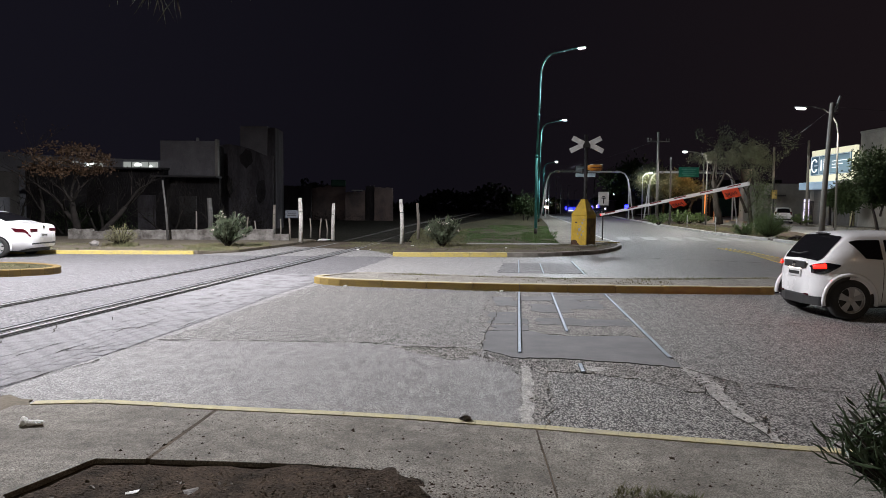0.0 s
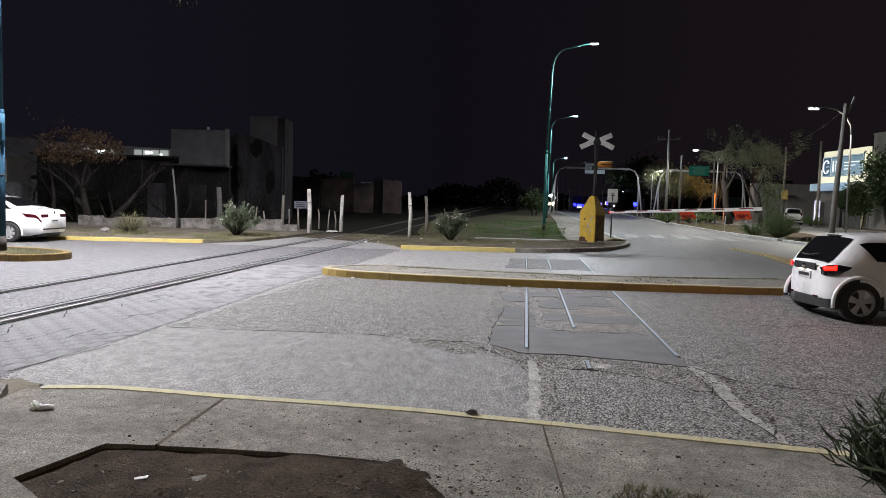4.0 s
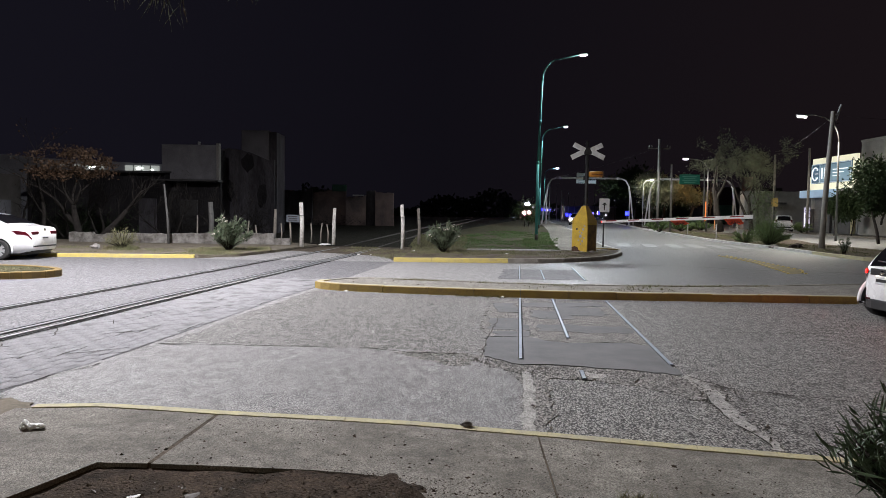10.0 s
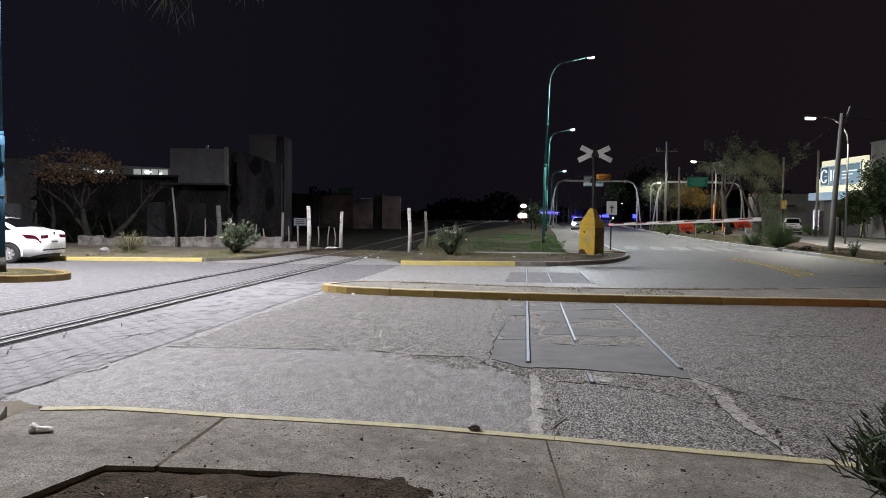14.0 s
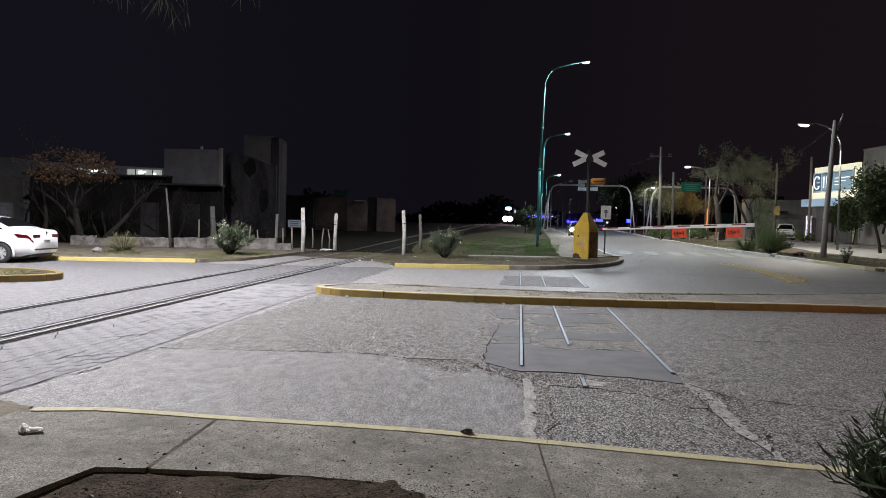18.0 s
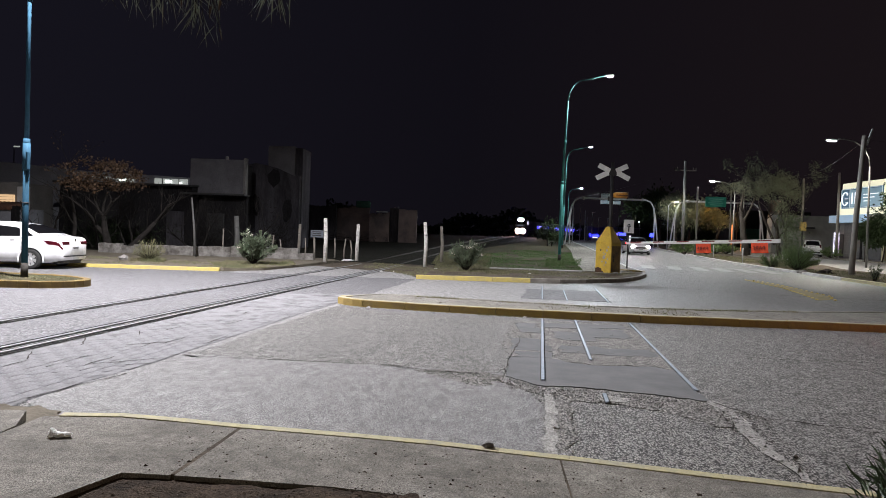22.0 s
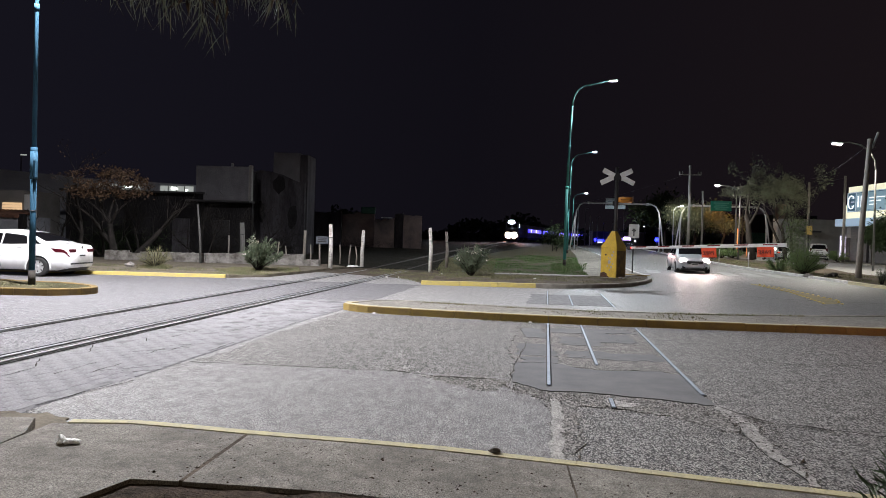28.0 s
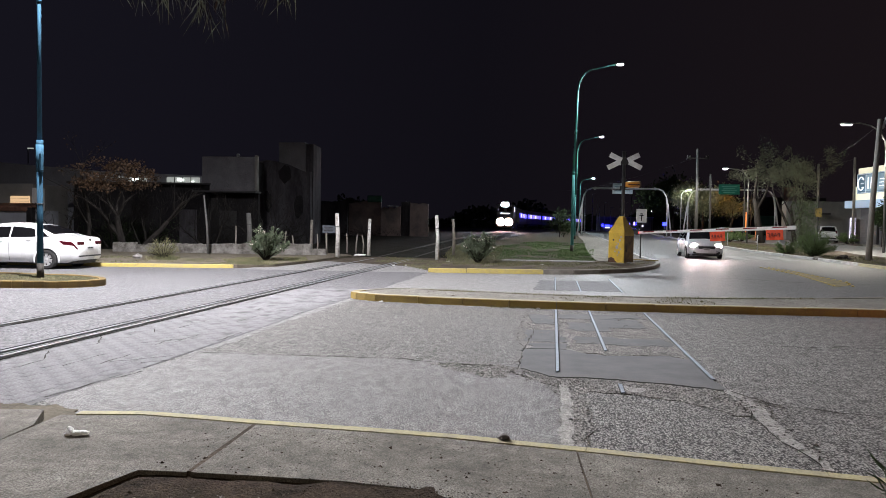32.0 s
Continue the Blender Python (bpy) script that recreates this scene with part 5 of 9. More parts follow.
def lamps():
    post = lamp_post(-10.84, 16.3, 0.15, 10.7, 2.0, TEAL_BLUE, "tall blue-green lamp post on the grassy island", aim=-28, radius=0.074, split=0.31)
    bm = B()
    tube(bm, [(0, 0, 2.62), (0, 0, 3.3)], [0.088, 0.088], 12)
    part("sleeve", bm, TEAL_BLUE, post)
    bm = B()
    box(bm, 0.09, 0.07, 0.42, 0.1, -0.02, 2.66, bevel=0.008)
    part("fuse_box", bm, TEAL_BLUE, post)
    bm = B()
    tube(bm, [(0, 0, 1.82), (0, 0, 1.85)], [0.08, 0.08], 12)
    part("ring", bm, BLACKPAINT, post)
    lamp_post(5.55, 39.2, 0.2, 10.7, 2.3, TEAL, "tall teal lamp post with glowing LED head on the verge", lean=0.25, radius=0.088)
    lamp_post(9.6, 66.0, 0.42, 9.9, 2.2, TEAL, "teal lamp post with glowing LED head further along the verge", lean=0.2, radius=0.085)
    lamp_post(15.2, 100.0, 0.72, 8.0, 1.8, TEAL, "distant teal lamp post with glowing head", radius=0.1)
    # two posts added out of view as carriers for the fill lamps
    lamp_post(-7.1, -9.0, 0.1, 10.6, 2.1, TEAL, "added unseen teal lamp post carrying the near fill light", radius=0.088)
    lamp_post(16.1, -8.0, 0.0, 10.7, 2.1, TEAL, "added unseen teal lamp post carrying the right fill light", aim=180, radius=0.088)
    for x, y, h in ((17.9, 112, 6.4), (20.6, 116, 5.2), (22.1, 122, 4.2), (24.9, 132, 3.8)):
        ob = thing("pole", "thin distant pole beside the bend", "pole", x, y, gz(x, y) + 0.1, group="distant poles")
        bm = B()
        tube(bm, [(0, 0, 0), (0, 0, h)], [0.1, 0.07], 8)
        part("shaft", bm, GALV, ob)
        bm = B()
        tube(bm, [(0, 0, h), (0, 0, h + 0.08)], [0.09, 0.05], 8)
        part("cap", bm, GALV, ob)
    # wooden pole with a lamp arm beside the service road
    ob = thing("utility_pole", "leaning wooden utility pole with a steel bracket at its top", "utility pole", 20.15, 35.6, 0.12)
    bm = B()
    tube(bm, [(0, 0, 0), (0.1, 0.05, 2.5), (0.4, 0.15, 7.25)], [0.155, 0.14, 0.115], 12)
    part("shaft", bm, POLEWOOD, ob)
    bm = B()
    box(bm, 0.1, 0.1, 0.9, 0.5, 0.1, 6.75, Matrix.Rotation(radians(18), 4, "Y"), bevel=0.02)
    part("bracket", bm, GALV, ob)
    for k in range(2):
        bm = B()
        tube(bm, [(0.45, 0.15, 6.8 - k * 0.2), (0.75, 0.2, 6.85 - k * 0.2)], 0.025, 6)
        part("insulator", bm, DARKMETAL, ob)
    # slim lamp post behind it
    ob = thing("street_lamp", "slim grey lamp post with long arm and glowing head", "street lamp", 26.4, 45.0, 0.25, group="street lamps")
    bm = B()
    tube(bm, [(0, 0, 0), (-0.05, 0, 4.4), (-0.08, 0, 6.6)], [0.075, 0.06, 0.05], 10)
    part("pole", bm, POLEGREY, ob)
    bm = B()
    tube(bm, [(-0.08, 0, 6.6), (-0.16, 0, 7.2), (-0.5, 0, 7.8), (-1.1, 0, 8.2), (-1.8, 0, 8.36), (-2.35, 0, 8.32)], [0.05, 0.048, 0.045, 0.043, 0.041, 0.04], 10)
    part("arm", bm, POLEGREY, ob)
    bm = B()
    box(bm, 0.74, 0.3, 0.1, -2.62, 0.0, 8.24, Matrix.Rotation(radians(4), 4, "Y"), bevel=0.03)
    head = part("head", bm, GALV, ob)
    bm = B()
    box(bm, 0.5, 0.26, 0.04, -2.62, 0.0, 8.19, Matrix.Rotation(radians(4), 4, "Y"), bevel=0.008)
    part("led_panel", bm, LEDWARM, head, "bright glowing LED panel")
    # second lit lamp on the far verge
    ob = thing("street_lamp", "grey lamp post with a long curved arm and glowing head", "street lamp", 24.4, 62.0, 0.38, group="street lamps")
    bm = B()
    tube(bm, [(0, 0, 0), (0, 0, 5.6)], [0.08, 0.06], 10)
    part("pole", bm, POLEGREY, ob)
    bm = B()
    tube(bm, [(0, 0, 5.6), (-0.15, 0, 6.05), (-0.5, 0, 6.42), (-1.0, 0, 6.62), (-1.9, 0, 6.7)], 0.04, 8)
    part("arm", bm, POLEGREY, ob)
    bm = B()
    box(bm, 0.5, 0.24, 0.08, -2.1, 0, 6.66, bevel=0.03)
    head = part("head", bm, GALV, ob)
    bm = B()
    box(bm, 0.3, 0.2, 0.05, -2.1, 0, 6.62, bevel=0.008)
    part("led_panel", bm, LEDWARM, head, "bright glowing LED panel")
    # poles of the far verge
    for x, y, h, r, m, arms, lab in ((21.15, 66.0, 8.85, 0.15, POLEGREY, True, "pale concrete power pole with a cross-arm"), (20.4, 60.0, 6.0, 0.1, POLEGREY, False, "grey steel pole on the verge"),
                                (28.5, 70.0, 6.6, 0.1, WOODPOST, False, "thin wooden pole beside the service road"), (28.9, 58.7, 6.9, 0.11, WOODPOST, False, "wooden pole by the big tree"),
                                (34.75, 64.0, 8.0, 0.14, WOODPOST, False, "brown wooden pole in front of the shop"), (27.6, 71.0, 6.4, 0.09, POLEGREY, False, "thin grey steel pole on the verge")):
        ob = thing("utility_pole", lab, "utility pole", x, y, gz(x, y) + 0.1)
        bm = B()
        tube(bm, [(0, 0, 0), (0, 0, h * 0.5), (-0.05, 0, h)], [r, r * 0.85, r * 0.7], 10)
        part("shaft", bm, m, ob)
        if arms:
            bm = B()
            box(bm, 2.1, 0.1, 0.1, 0, 0, h - 0.95, bevel=0.01)
            part("cross_arm", bm, m, ob)
            for k in (-1.0, -0.75, 0.75, 1.0):
                bm = B()
                tube(bm, [(k, 0, h - 0.85), (k, 0, h - 0.68), (k, 0, h - 0.6)], [0.04, 0.06, 0.03], 8)
                part("insulator", bm, POLEGREY, ob)


def cables():
    """Sagging power cables from the leaning pole."""
    for a, b, sag in (((20.5, 35.75, 7.1), (28.85, 58.7, 7.5), 0.35), ((20.55, 35.7, 7.15), (47.0, 37.5, 7.6), 0.5), ((21.15, 66.0, 8.5), (15.6, 140.0, 8.9), 0.9), ((28.85, 58.7, 7.4), (34.75, 64.0, 8.3), 0.2)):
        p, q = Vector(a), Vector(b)
        bm = B()
        tube(bm, [p.lerp(q, t) - Vector((0, 0, 4 * sag * t * (1 - t))) for t in np.linspace(0, 1, 14)], 0.007, 5)
        solid("power_cable", bm, BLACKPAINT, "thin black power cable sagging between poles", "cable", group="power cables")


def gantry(x0, x1, y, z, height, label, panels):
    ob = thing("sign_gantry", label, "sign gantry", x0, y, z, group="sign gantries")
    w = x1 - x0
    for n, s in ((0, 1), (w, -1)):
        for k in (0, 1):
            bm = B()
            foot = (n - s * 0.55 * k, 0, 0)
            tube(bm, [foot, (n - s * 0.1 * k, 0, height * 0.62), (n + s * 0.15, 0, height * 0.84), (n + s * 0.55, 0, height * 0.96), (n + s * 1.15, 0, height)], 0.085, 10)
            part("leg", bm, GANTRYPAINT, ob, "pale grey tubular leg")
            bm = B()
            box(bm, 0.4, 0.4, 0.14, foot[0], 0, -0.02, bevel=0.02)
            part("foot_plate", bm, KERB, ob)
    bm = B()
    tube(bm, [(1.1, 0, height), (w - 1.1, 0, height)], 0.11, 10)
    part("beam", bm, GANTRYPAINT, ob)
    for k in (1.5, w - 1.5):
        bm = B()
        tube(bm, [(k - 0.12, 0, height), (k + 0.12, 0, height)], 0.16, 10)
        part("flange", bm, GANTRYPAINT, ob)
    for px, pz, pw, ph, m, bars in panels:
        bm = B()
        box(bm, pw, 0.05, ph, px, -0.17, pz, bevel=0.012)
        panel = part("sign_panel", bm, m, ob)
        for k in range(bars):
            bm = B()
            box(bm, pw * (0.72 if k % 2 == 0 else 0.55), 0.012, ph * 0.1, px, -0.201, pz + ph * (0.74 - 0.6 * k / max(1, bars - 1)))
            part("lettering", bm, SIGNBLEACH if m is SIGNGREEN else SHOPBLUE, panel)


def gantries():
    gantry(12.75, 22.85, 82.0, 0.55, 5.75, "pale tubular sign gantry over the avenue", ((4.1, 5.85, 1.1, 0.5, SIGNBLUE, 2), (4.1, 5.1, 1.15, 0.48, SIGNBLUE, 2), (5.45, 5.1, 0.95, 0.45, SIGNBLUE, 1)))
    gantry(24.65, 34.6, 80.0, 0.55, 5.65, "pale tubular gantry with a green road sign", ((4.6, 5.1, 2.4, 1.15, SIGNGREEN, 4),))


def crossing_box():
    """The yellow housing of the crossing gate, with its peaked top."""
    ob = thing("gate_housing", "yellow steel crossing gate housing with peaked top, rust and peeled paint", "gate housing", 6.17, 29.0, 0.1, -40)
    w, d, h = 0.72, 0.86, 1.3
    bm = B()
    box(bm, w, d, h, 0, 0, 0, bevel=0.015)
    part("body", bm, BOX_YELLOW, ob)
    bm = B()
    lo = [bm.verts.new(v) for v in ((-w / 2 - 0.02, -d / 2 - 0.02, h), (w / 2 + 0.02, -d / 2 - 0.02, h), (w / 2 + 0.02, d / 2 + 0.02, h), (-w / 2 - 0.02, d / 2 + 0.02, h))]
    hi = [bm.verts.new(v) for v in ((-0.09, -0.1, h + 0.7), (0.09, -0.1, h + 0.7), (0.09, 0.1, h + 0.7), (-0.09, 0.1, h + 0.7))]
    for k in range(4):
        bm.faces.new((lo[k], lo[(k + 1) % 4], hi[(k + 1) % 4], hi[k]))
    bm.faces.new(hi), bm.faces.new(lo[::-1])
    bmesh.ops.recalc_face_normals(bm, faces=bm.faces[:])
    bmesh.ops.bevel(bm, geom=bm.edges[:], offset=0.012, segments=1, affect="EDGES")
    part("peaked_top", bm, BOX_YELLOW, ob)
    bm = B()
    box(bm, 0.03, 0.02, 0.6, 0.0, -d / 2 - 0.004, h + 0.02, Matrix.Rotation(radians(-27), 4, "X"))
    part("seam", bm, BOX_YELLOW, ob)
    # rusted foot
    bm = B()
    prof = [(-w / 2, 0.0), (w * 0.12, 0.0), (w * 0.02, 0.1), (-w * 0.06, 0.13), (-w * 0.1, 0.22), (-w * 0.3, 0.27), (-w / 2, 0.22)]
    vs = [bm.verts.new((x, -d / 2 - 0.005, z)) for x, z in prof]
    bm.faces.new(vs)
    part("rust_patch", bm, RUST, ob, "dark rusted hole at the foot")
    for x, z, s in ((0.16, 0.98, 0.06), (0.04, 0.7, 0.07), (0.13, 0.48, 0.05), (-0.05, 0.52, 0.035), (0.22, 1.13, 0.045), (0.1, 0.84, 0.04), (0.0, 0.88, 0.03), (0.2, 0.62, 0.035), (0.06, 0.36, 0.035)):
        bm = B()
        pts = [(x + s * math.cos(a) * random.uniform(0.6, 1.2), z + s * 1.2 * math.sin(a) * random.uniform(0.6, 1.2)) for a in np.linspace(0, 5.6, 8)]
        bm.faces.new([bm.verts.new((px, -d / 2 - 0.006, pz)) for px, pz in pts])
        part("peeled_paint", bm, CONC_LIGHT, ob, "pale patch of peeled paint")
    bm = B()
    tube(bm, [(-0.13, -d / 2 - 0.012, 1.0), (-0.13, -d / 2 + 0.01, 1.0)], 0.04, 10)
    part("lock_hole", bm, BLACKPAINT, ob)
    # side of the housing painted darker to stand for its shade
    bm = B()
    box(bm, 0.006, d * 0.9, h * 0.86, w / 2 + 0.006, 0, 0.06)
    part("side_door", bm, BOX_SHADED, ob, "yellow side door, blotched and darkened for its shaded side")
    bm = B()
    box(bm, 0.012, 0.05, 0.3, w / 2 + 0.012, -0.2, 0.5)
    part("hinge", bm, DARKMETAL, ob)
    bm = B()
    box(bm, w + 0.14, d + 0.14, 0.1, 0, 0, -0.05, bevel=0.02)
    part("plinth", bm, KERB, ob)
    bm = B()
    blob(bm, 0, 0, 0.05, 0.09, (1.2, 0.9, 0.7), 0.4, 2, 4)
    solid("stone", bm, ROCK, "pale stone at the foot of the gate housing", "stone", 6.35, 28.25, 0.11)
    # post with the crossing sign
    ob = thing("crossing_sign", "black post with white crossing boards and an amber lamp housing", "crossing sign", 6.42, 30.0, 0.1)
    bm = B()
    tube(bm, [(0, 0, 0), (0, 0, 4.85)], [0.085, 0.075], 12)
    part("post", bm, BLACKPAINT, ob)
    for s in (-1, 1):
        for v in (-1, 1):
            bm = B()
            rot = Matrix.Rotation(radians(s * v * -26), 4, "Y")
            box(bm, 0.56, 0.03, 0.22, s * 0.43, -0.12, 4.42 + v * 0.165 - 0.11, rot, bevel=0.006)
            part("board", bm, SIGNWHITE, ob, "white crossing board")
        bm = B()
        box(bm, 0.09, 0.03, 0.34, s * 0.2, -0.115, 4.25, bevel=0.005)
        part("board_link", bm, SIGNWHITE, ob)
    bm = B()
    box(bm, 0.36, 0.06, 0.3, 0, -0.1, 4.27, bevel=0.01)
    part("centre_plate", bm, BLACKPAINT, ob)
    bm = B()
    tube(bm, [(0.08, -0.06, 3.41), (0.2, -0.06, 3.41), (0.66, -0.06, 3.41)], [0.1, 0.135, 0.135], 14)
    hous = part("lamp_housing", bm, ORANGE, ob, "amber tubular lamp housing")
    bm = B()
    tube(bm, [(0.66, -0.06, 3.41), (0.72, -0.06, 3.41)], [0.155, 0.155], 14)
    part("rim", bm, RUST, hous)
    bm = B()
    box(bm, 0.5, 0.01, 0.03, 0.42, -0.2, 3.39)
    part("lettering", bm, DARKTEXT, hous)
    bm = B()
    box(bm, 0.24, 0.05, 0.2, -0.02, 0.05, 3.15, bevel=0.01)
    part("junction_box", bm, BLACKPAINT, ob)
    # small arrow sign
    ob = thing("road_sign", "white arrow sign on a dark blue post", "road sign", 7.95, 33.0, 0.15)
    bm = B()
    tube(bm, [(0, 0, 0), (0, 0, 2.1)], 0.035, 8)
    part("post", bm, DARKMETAL, ob)
    bm = B()
    box(bm, 0.5, 0.02, 0.66, 0, -0.05, 1.72, bevel=0.02)
    panel = part("panel", bm, SIGNWHITE, ob)
    bm = B()
    box(bm, 0.05, 0.006, 0.3, 0, -0.065, 1.8)
    box(bm, 0.2, 0.006, 0.05, 0, -0.065, 2.05)
    box(bm, 0.12, 0.006, 0.05, 0, -0.065, 2.12)
    part("arrow", bm, BLACKPAINT, panel)


def letters(text, height, material, parent, m, name="lettering"):
    """Flat lettering from the built-in font, as a mesh."""
    cu = bpy.data.curves.new(name, "FONT")
    cu.body, cu.size, cu.align_x, cu.align_y, cu.extrude = text, height, "CENTER", "CENTER", 0.004
    tmp = bpy.data.objects.new(name, cu)
    scene.collection.objects.link(tmp)
    me = bpy.data.meshes.new_from_object(tmp.evaluated_get(bpy.context.evaluated_depsgraph_get()))
    bpy.data.objects.remove(tmp)
    me.materials.clear()
    me.materials.append(material)
    ob = new(name, me)
    ob.parent = parent
    ob.matrix_basis = m
    return ob


BOOM = {}


def gate_boom():
    """The gate's boom, lying along +x from its pivot, with two warning cloths seen from behind."""
    ob = thing("gate_boom", "white crossing gate boom with red bars and two orange warning cloths", "gate boom", 6.75, 28.6, 1.42)
    length = 6.35
    bm = B()
    vs = []
    for x, h in ((0, 0.05), (length, 0.068)):
        vs.append([bm.verts.new((x, s * 0.03, t * h)) for s, t in ((-1, -1), (1, -1), (1, 1), (-1, 1))])
    for k in range(4):
        bm.faces.new((vs[0][k], vs[0][(k + 1) % 4], vs[1][(k + 1) % 4], vs[1][k]))
    bm.faces.new(vs[0][::-1]), bm.faces.new(vs[1])
    bmesh.ops.recalc_face_normals(bm, faces=bm.faces[:])
    bmesh.ops.bevel(bm, geom=bm.edges[:], offset=0.008, segments=1, affect="EDGES")
    part("beam", bm, SIGNWHITE, ob, "white painted beam")
    for k in range(6):
        bm = B()
        box(bm, 0.5, 0.066, 0.045, 0.55 + k * 1.05, 0, 0.005, Matrix.Rotation(radians(-0.3), 4, "Y"))
        part("red_bar", bm, REDPAINT, ob, "dark red painted bar")
    BOOM["cloths"] = []
    for x in (3.5, 5.62):
        bm = B()
        n = 8
        rows = [[bm.verts.new((-0.3 + 0.6 * i / n, 0.012 * math.sin(i * 1.3 + j) * j, -0.36 * j / 3)) for i in range(n + 1)] for j in range(4)]
        for j in range(3):
            for i in range(n):
                bm.faces.new((rows[j][i], rows[j][i + 1], rows[j + 1][i + 1], rows[j + 1][i]))
        geom = bmesh.ops.extrude_face_region(bm, geom=bm.faces[:])
        bmesh.ops.translate(bm, verts=[v for v in geom["geom"] if isinstance(v, bmesh.types.BMVert)], vec=(0, 0.012, 0))
        bmesh.ops.recalc_face_normals(bm, faces=bm.faces[:])
        cloth = part("warning_cloth", bm, BANNER, ob, "orange-red cloth with dark letters showing through reversed")
        BOOM["cloths"].append(cloth)
        cloth.matrix_basis = pose(x, -0.04, -0.06)
        letters("PARE", 0.2, DARKTEXT, cloth, Matrix.Translation((0, -0.05, -0.19)) @ Matrix.Rotation(radians(90), 4, "X") @ Matrix.Diagonal((-1.0, 1, 1, 1)))
    bm = B()
    tube(bm, [(-0.02, -0.07, 0.0), (0.1, -0.07, 0.0)], 0.03, 10)
    part("red_lamp", bm, REDLIGHT, ob, "small glowing red lamp at the pivot")
    bm = B()
    tube(bm, [(0, -0.12, 0), (0, 0.12, 0)], 0.09, 12)
    part("pivot", bm, DARKMETAL, ob)
    BOOM["boom"] = ob


# ---- plants ----
def branches(seed, start, way, length, radius, depth, spread=0.55, lift=0.15, shrink=0.72, kids=3):
    """Limbs as (points, radii) and the places of the twigs."""
    rng = random.Random(seed)
    limbs, tips = [], []

    def grow(p, d, l, r, n):
        pts, rad = [p], [r]
        steps = 4
        for k in range(steps):
            d = (d + Vector((rng.uniform(-1, 1), rng.uniform(-1, 1), rng.uniform(-0.6, 1) + lift)) * 0.16).normalized()
            p = p + d * l / steps
            pts.append(p)
            rad.append(r * (1 - 0.45 * (k + 1) / steps))
        limbs.append((pts, rad))
        if n == 0:
            tips.extend(pts[1:])
            return
        for k in range(kids if n > 1 else kids + 1):
            q = pts[rng.choice((2, 3, 4)) if k else 4]
            e = (d + Vector((rng.uniform(-1, 1), rng.uniform(-1, 1), rng.uniform(-0.5, 0.8))) * spread * 1.6).normalized()
            grow(q, e, l * shrink * rng.uniform(0.7, 1.15), rad[-1] * 0.72, n - 1)

    grow(Vector(start), Vector(way).normalized(), length, radius, depth)
    return limbs, tips


def crown_points(tips, per, size, seed, clump=0.0):
    rng = np.random.default_rng(seed)
    t = np.array([tuple(p) for p in tips])
    if clump:
        t = t[rng.random(len(t)) > clump]
    return (t[:, None, :] + rng.normal(0, size, (len(t), per, 3))).reshape(-1, 3)


def tree(x, y, z, name, label, stems, leaf, per, size, seed, depth=3, ll=0.14, lw=0.06, clump=0.0, kids=3, spread=0.55, droop=0.1, limb_mat=None, leaf_label="", bare=0, floor=0.0):
    ob = thing(name, label, "tree", x, y, z)
    tips = []
    bm_t, bm_l = B(), B()
    for k, (start, way, length, radius) in enumerate(stems):
        limbs, tp = branches(seed + k, start, way, length, radius, depth, spread=spread, kids=kids)
        tube(bm_t, limbs[0][0], limbs[0][1], 10)
        for pts, rad in limbs[1:]:
            tube(bm_l, pts, [max(r, 0.006) for r in rad], 5, cap=False)
        tips += [p for p in tp if p.z > floor] if k < len(stems) - bare else []
        part("trunk", bm_t, limb_mat or BARK, ob, smooth=True)
        part("branchwork", bm_l, limb_mat or BARK, ob)
        bm_t, bm_l = B(), B()
    if per:
        leaves("crown", crown_points(tips, per, size, seed, clump), leaf, ob, leaf_label, length=ll, width=lw, seed=seed, droop=droop)
    return ob


def bush(x, y, z, label, height, width, seed, leaf, ll, lw, stems=16, per=40, name="bush", flowers=0, thin=0.0, flare=0.5):
    """Upright stems from one base, each clothed with narrow leaves."""
    ob = thing(name, label, "bush", x, y, z, group="bushes")
    rng = random.Random(seed)
    bm = B()
    cs, ws = [], []
    fl = []
    for k in range(stems):
        a, out = rng.uniform(0, 6.283), math.sqrt(rng.uniform(0.02, 1.0))
        h = height * rng.uniform(0.72, 1.0) * math.sqrt(max(0.07, 1 - (0.94 * out) ** 2))
        tip = Vector((math.cos(a) * out * width, math.sin(a) * out * width, h))
        pts = [Vector((0.04 * math.cos(a), 0.04 * math.sin(a), 0)), tip * 0.5 + Vector((0, 0, 0.05 * height)), tip]
        tube(bm, pts, [0.016 * height + 0.004, 0.011 * height + 0.003, 0.004], 5)
        for j in range(per):
            s = rng.uniform(0.22 + thin, 1)
            p = pts[0].lerp(pts[1], s * 2) if s < 0.5 else pts[1].lerp(pts[2], s * 2 - 1)
            cs.append(tuple(p + Vector((rng.gauss(0, 1), rng.gauss(0, 1), rng.gauss(0, 1))) * 0.035 * height))
            b = rng.uniform(0, 6.283) if flare > 0.5 else a
            ws.append((math.cos(b) * flare, math.sin(b) * flare, 0.75))
        if k < flowers:
            fl.append(tuple(tip))
    part("branchwork", bm, BARK, ob)
    leaves("foliage", cs, leaf, ob, length=ll, width=lw, seed=seed, ways=ws)
    if fl:
        leaves("blossom", crown_points(fl, 7, 0.03, seed), FLOWER, ob, "pale pink and white blossom", length=0.05, width=0.045, seed=seed + 1)
    return ob


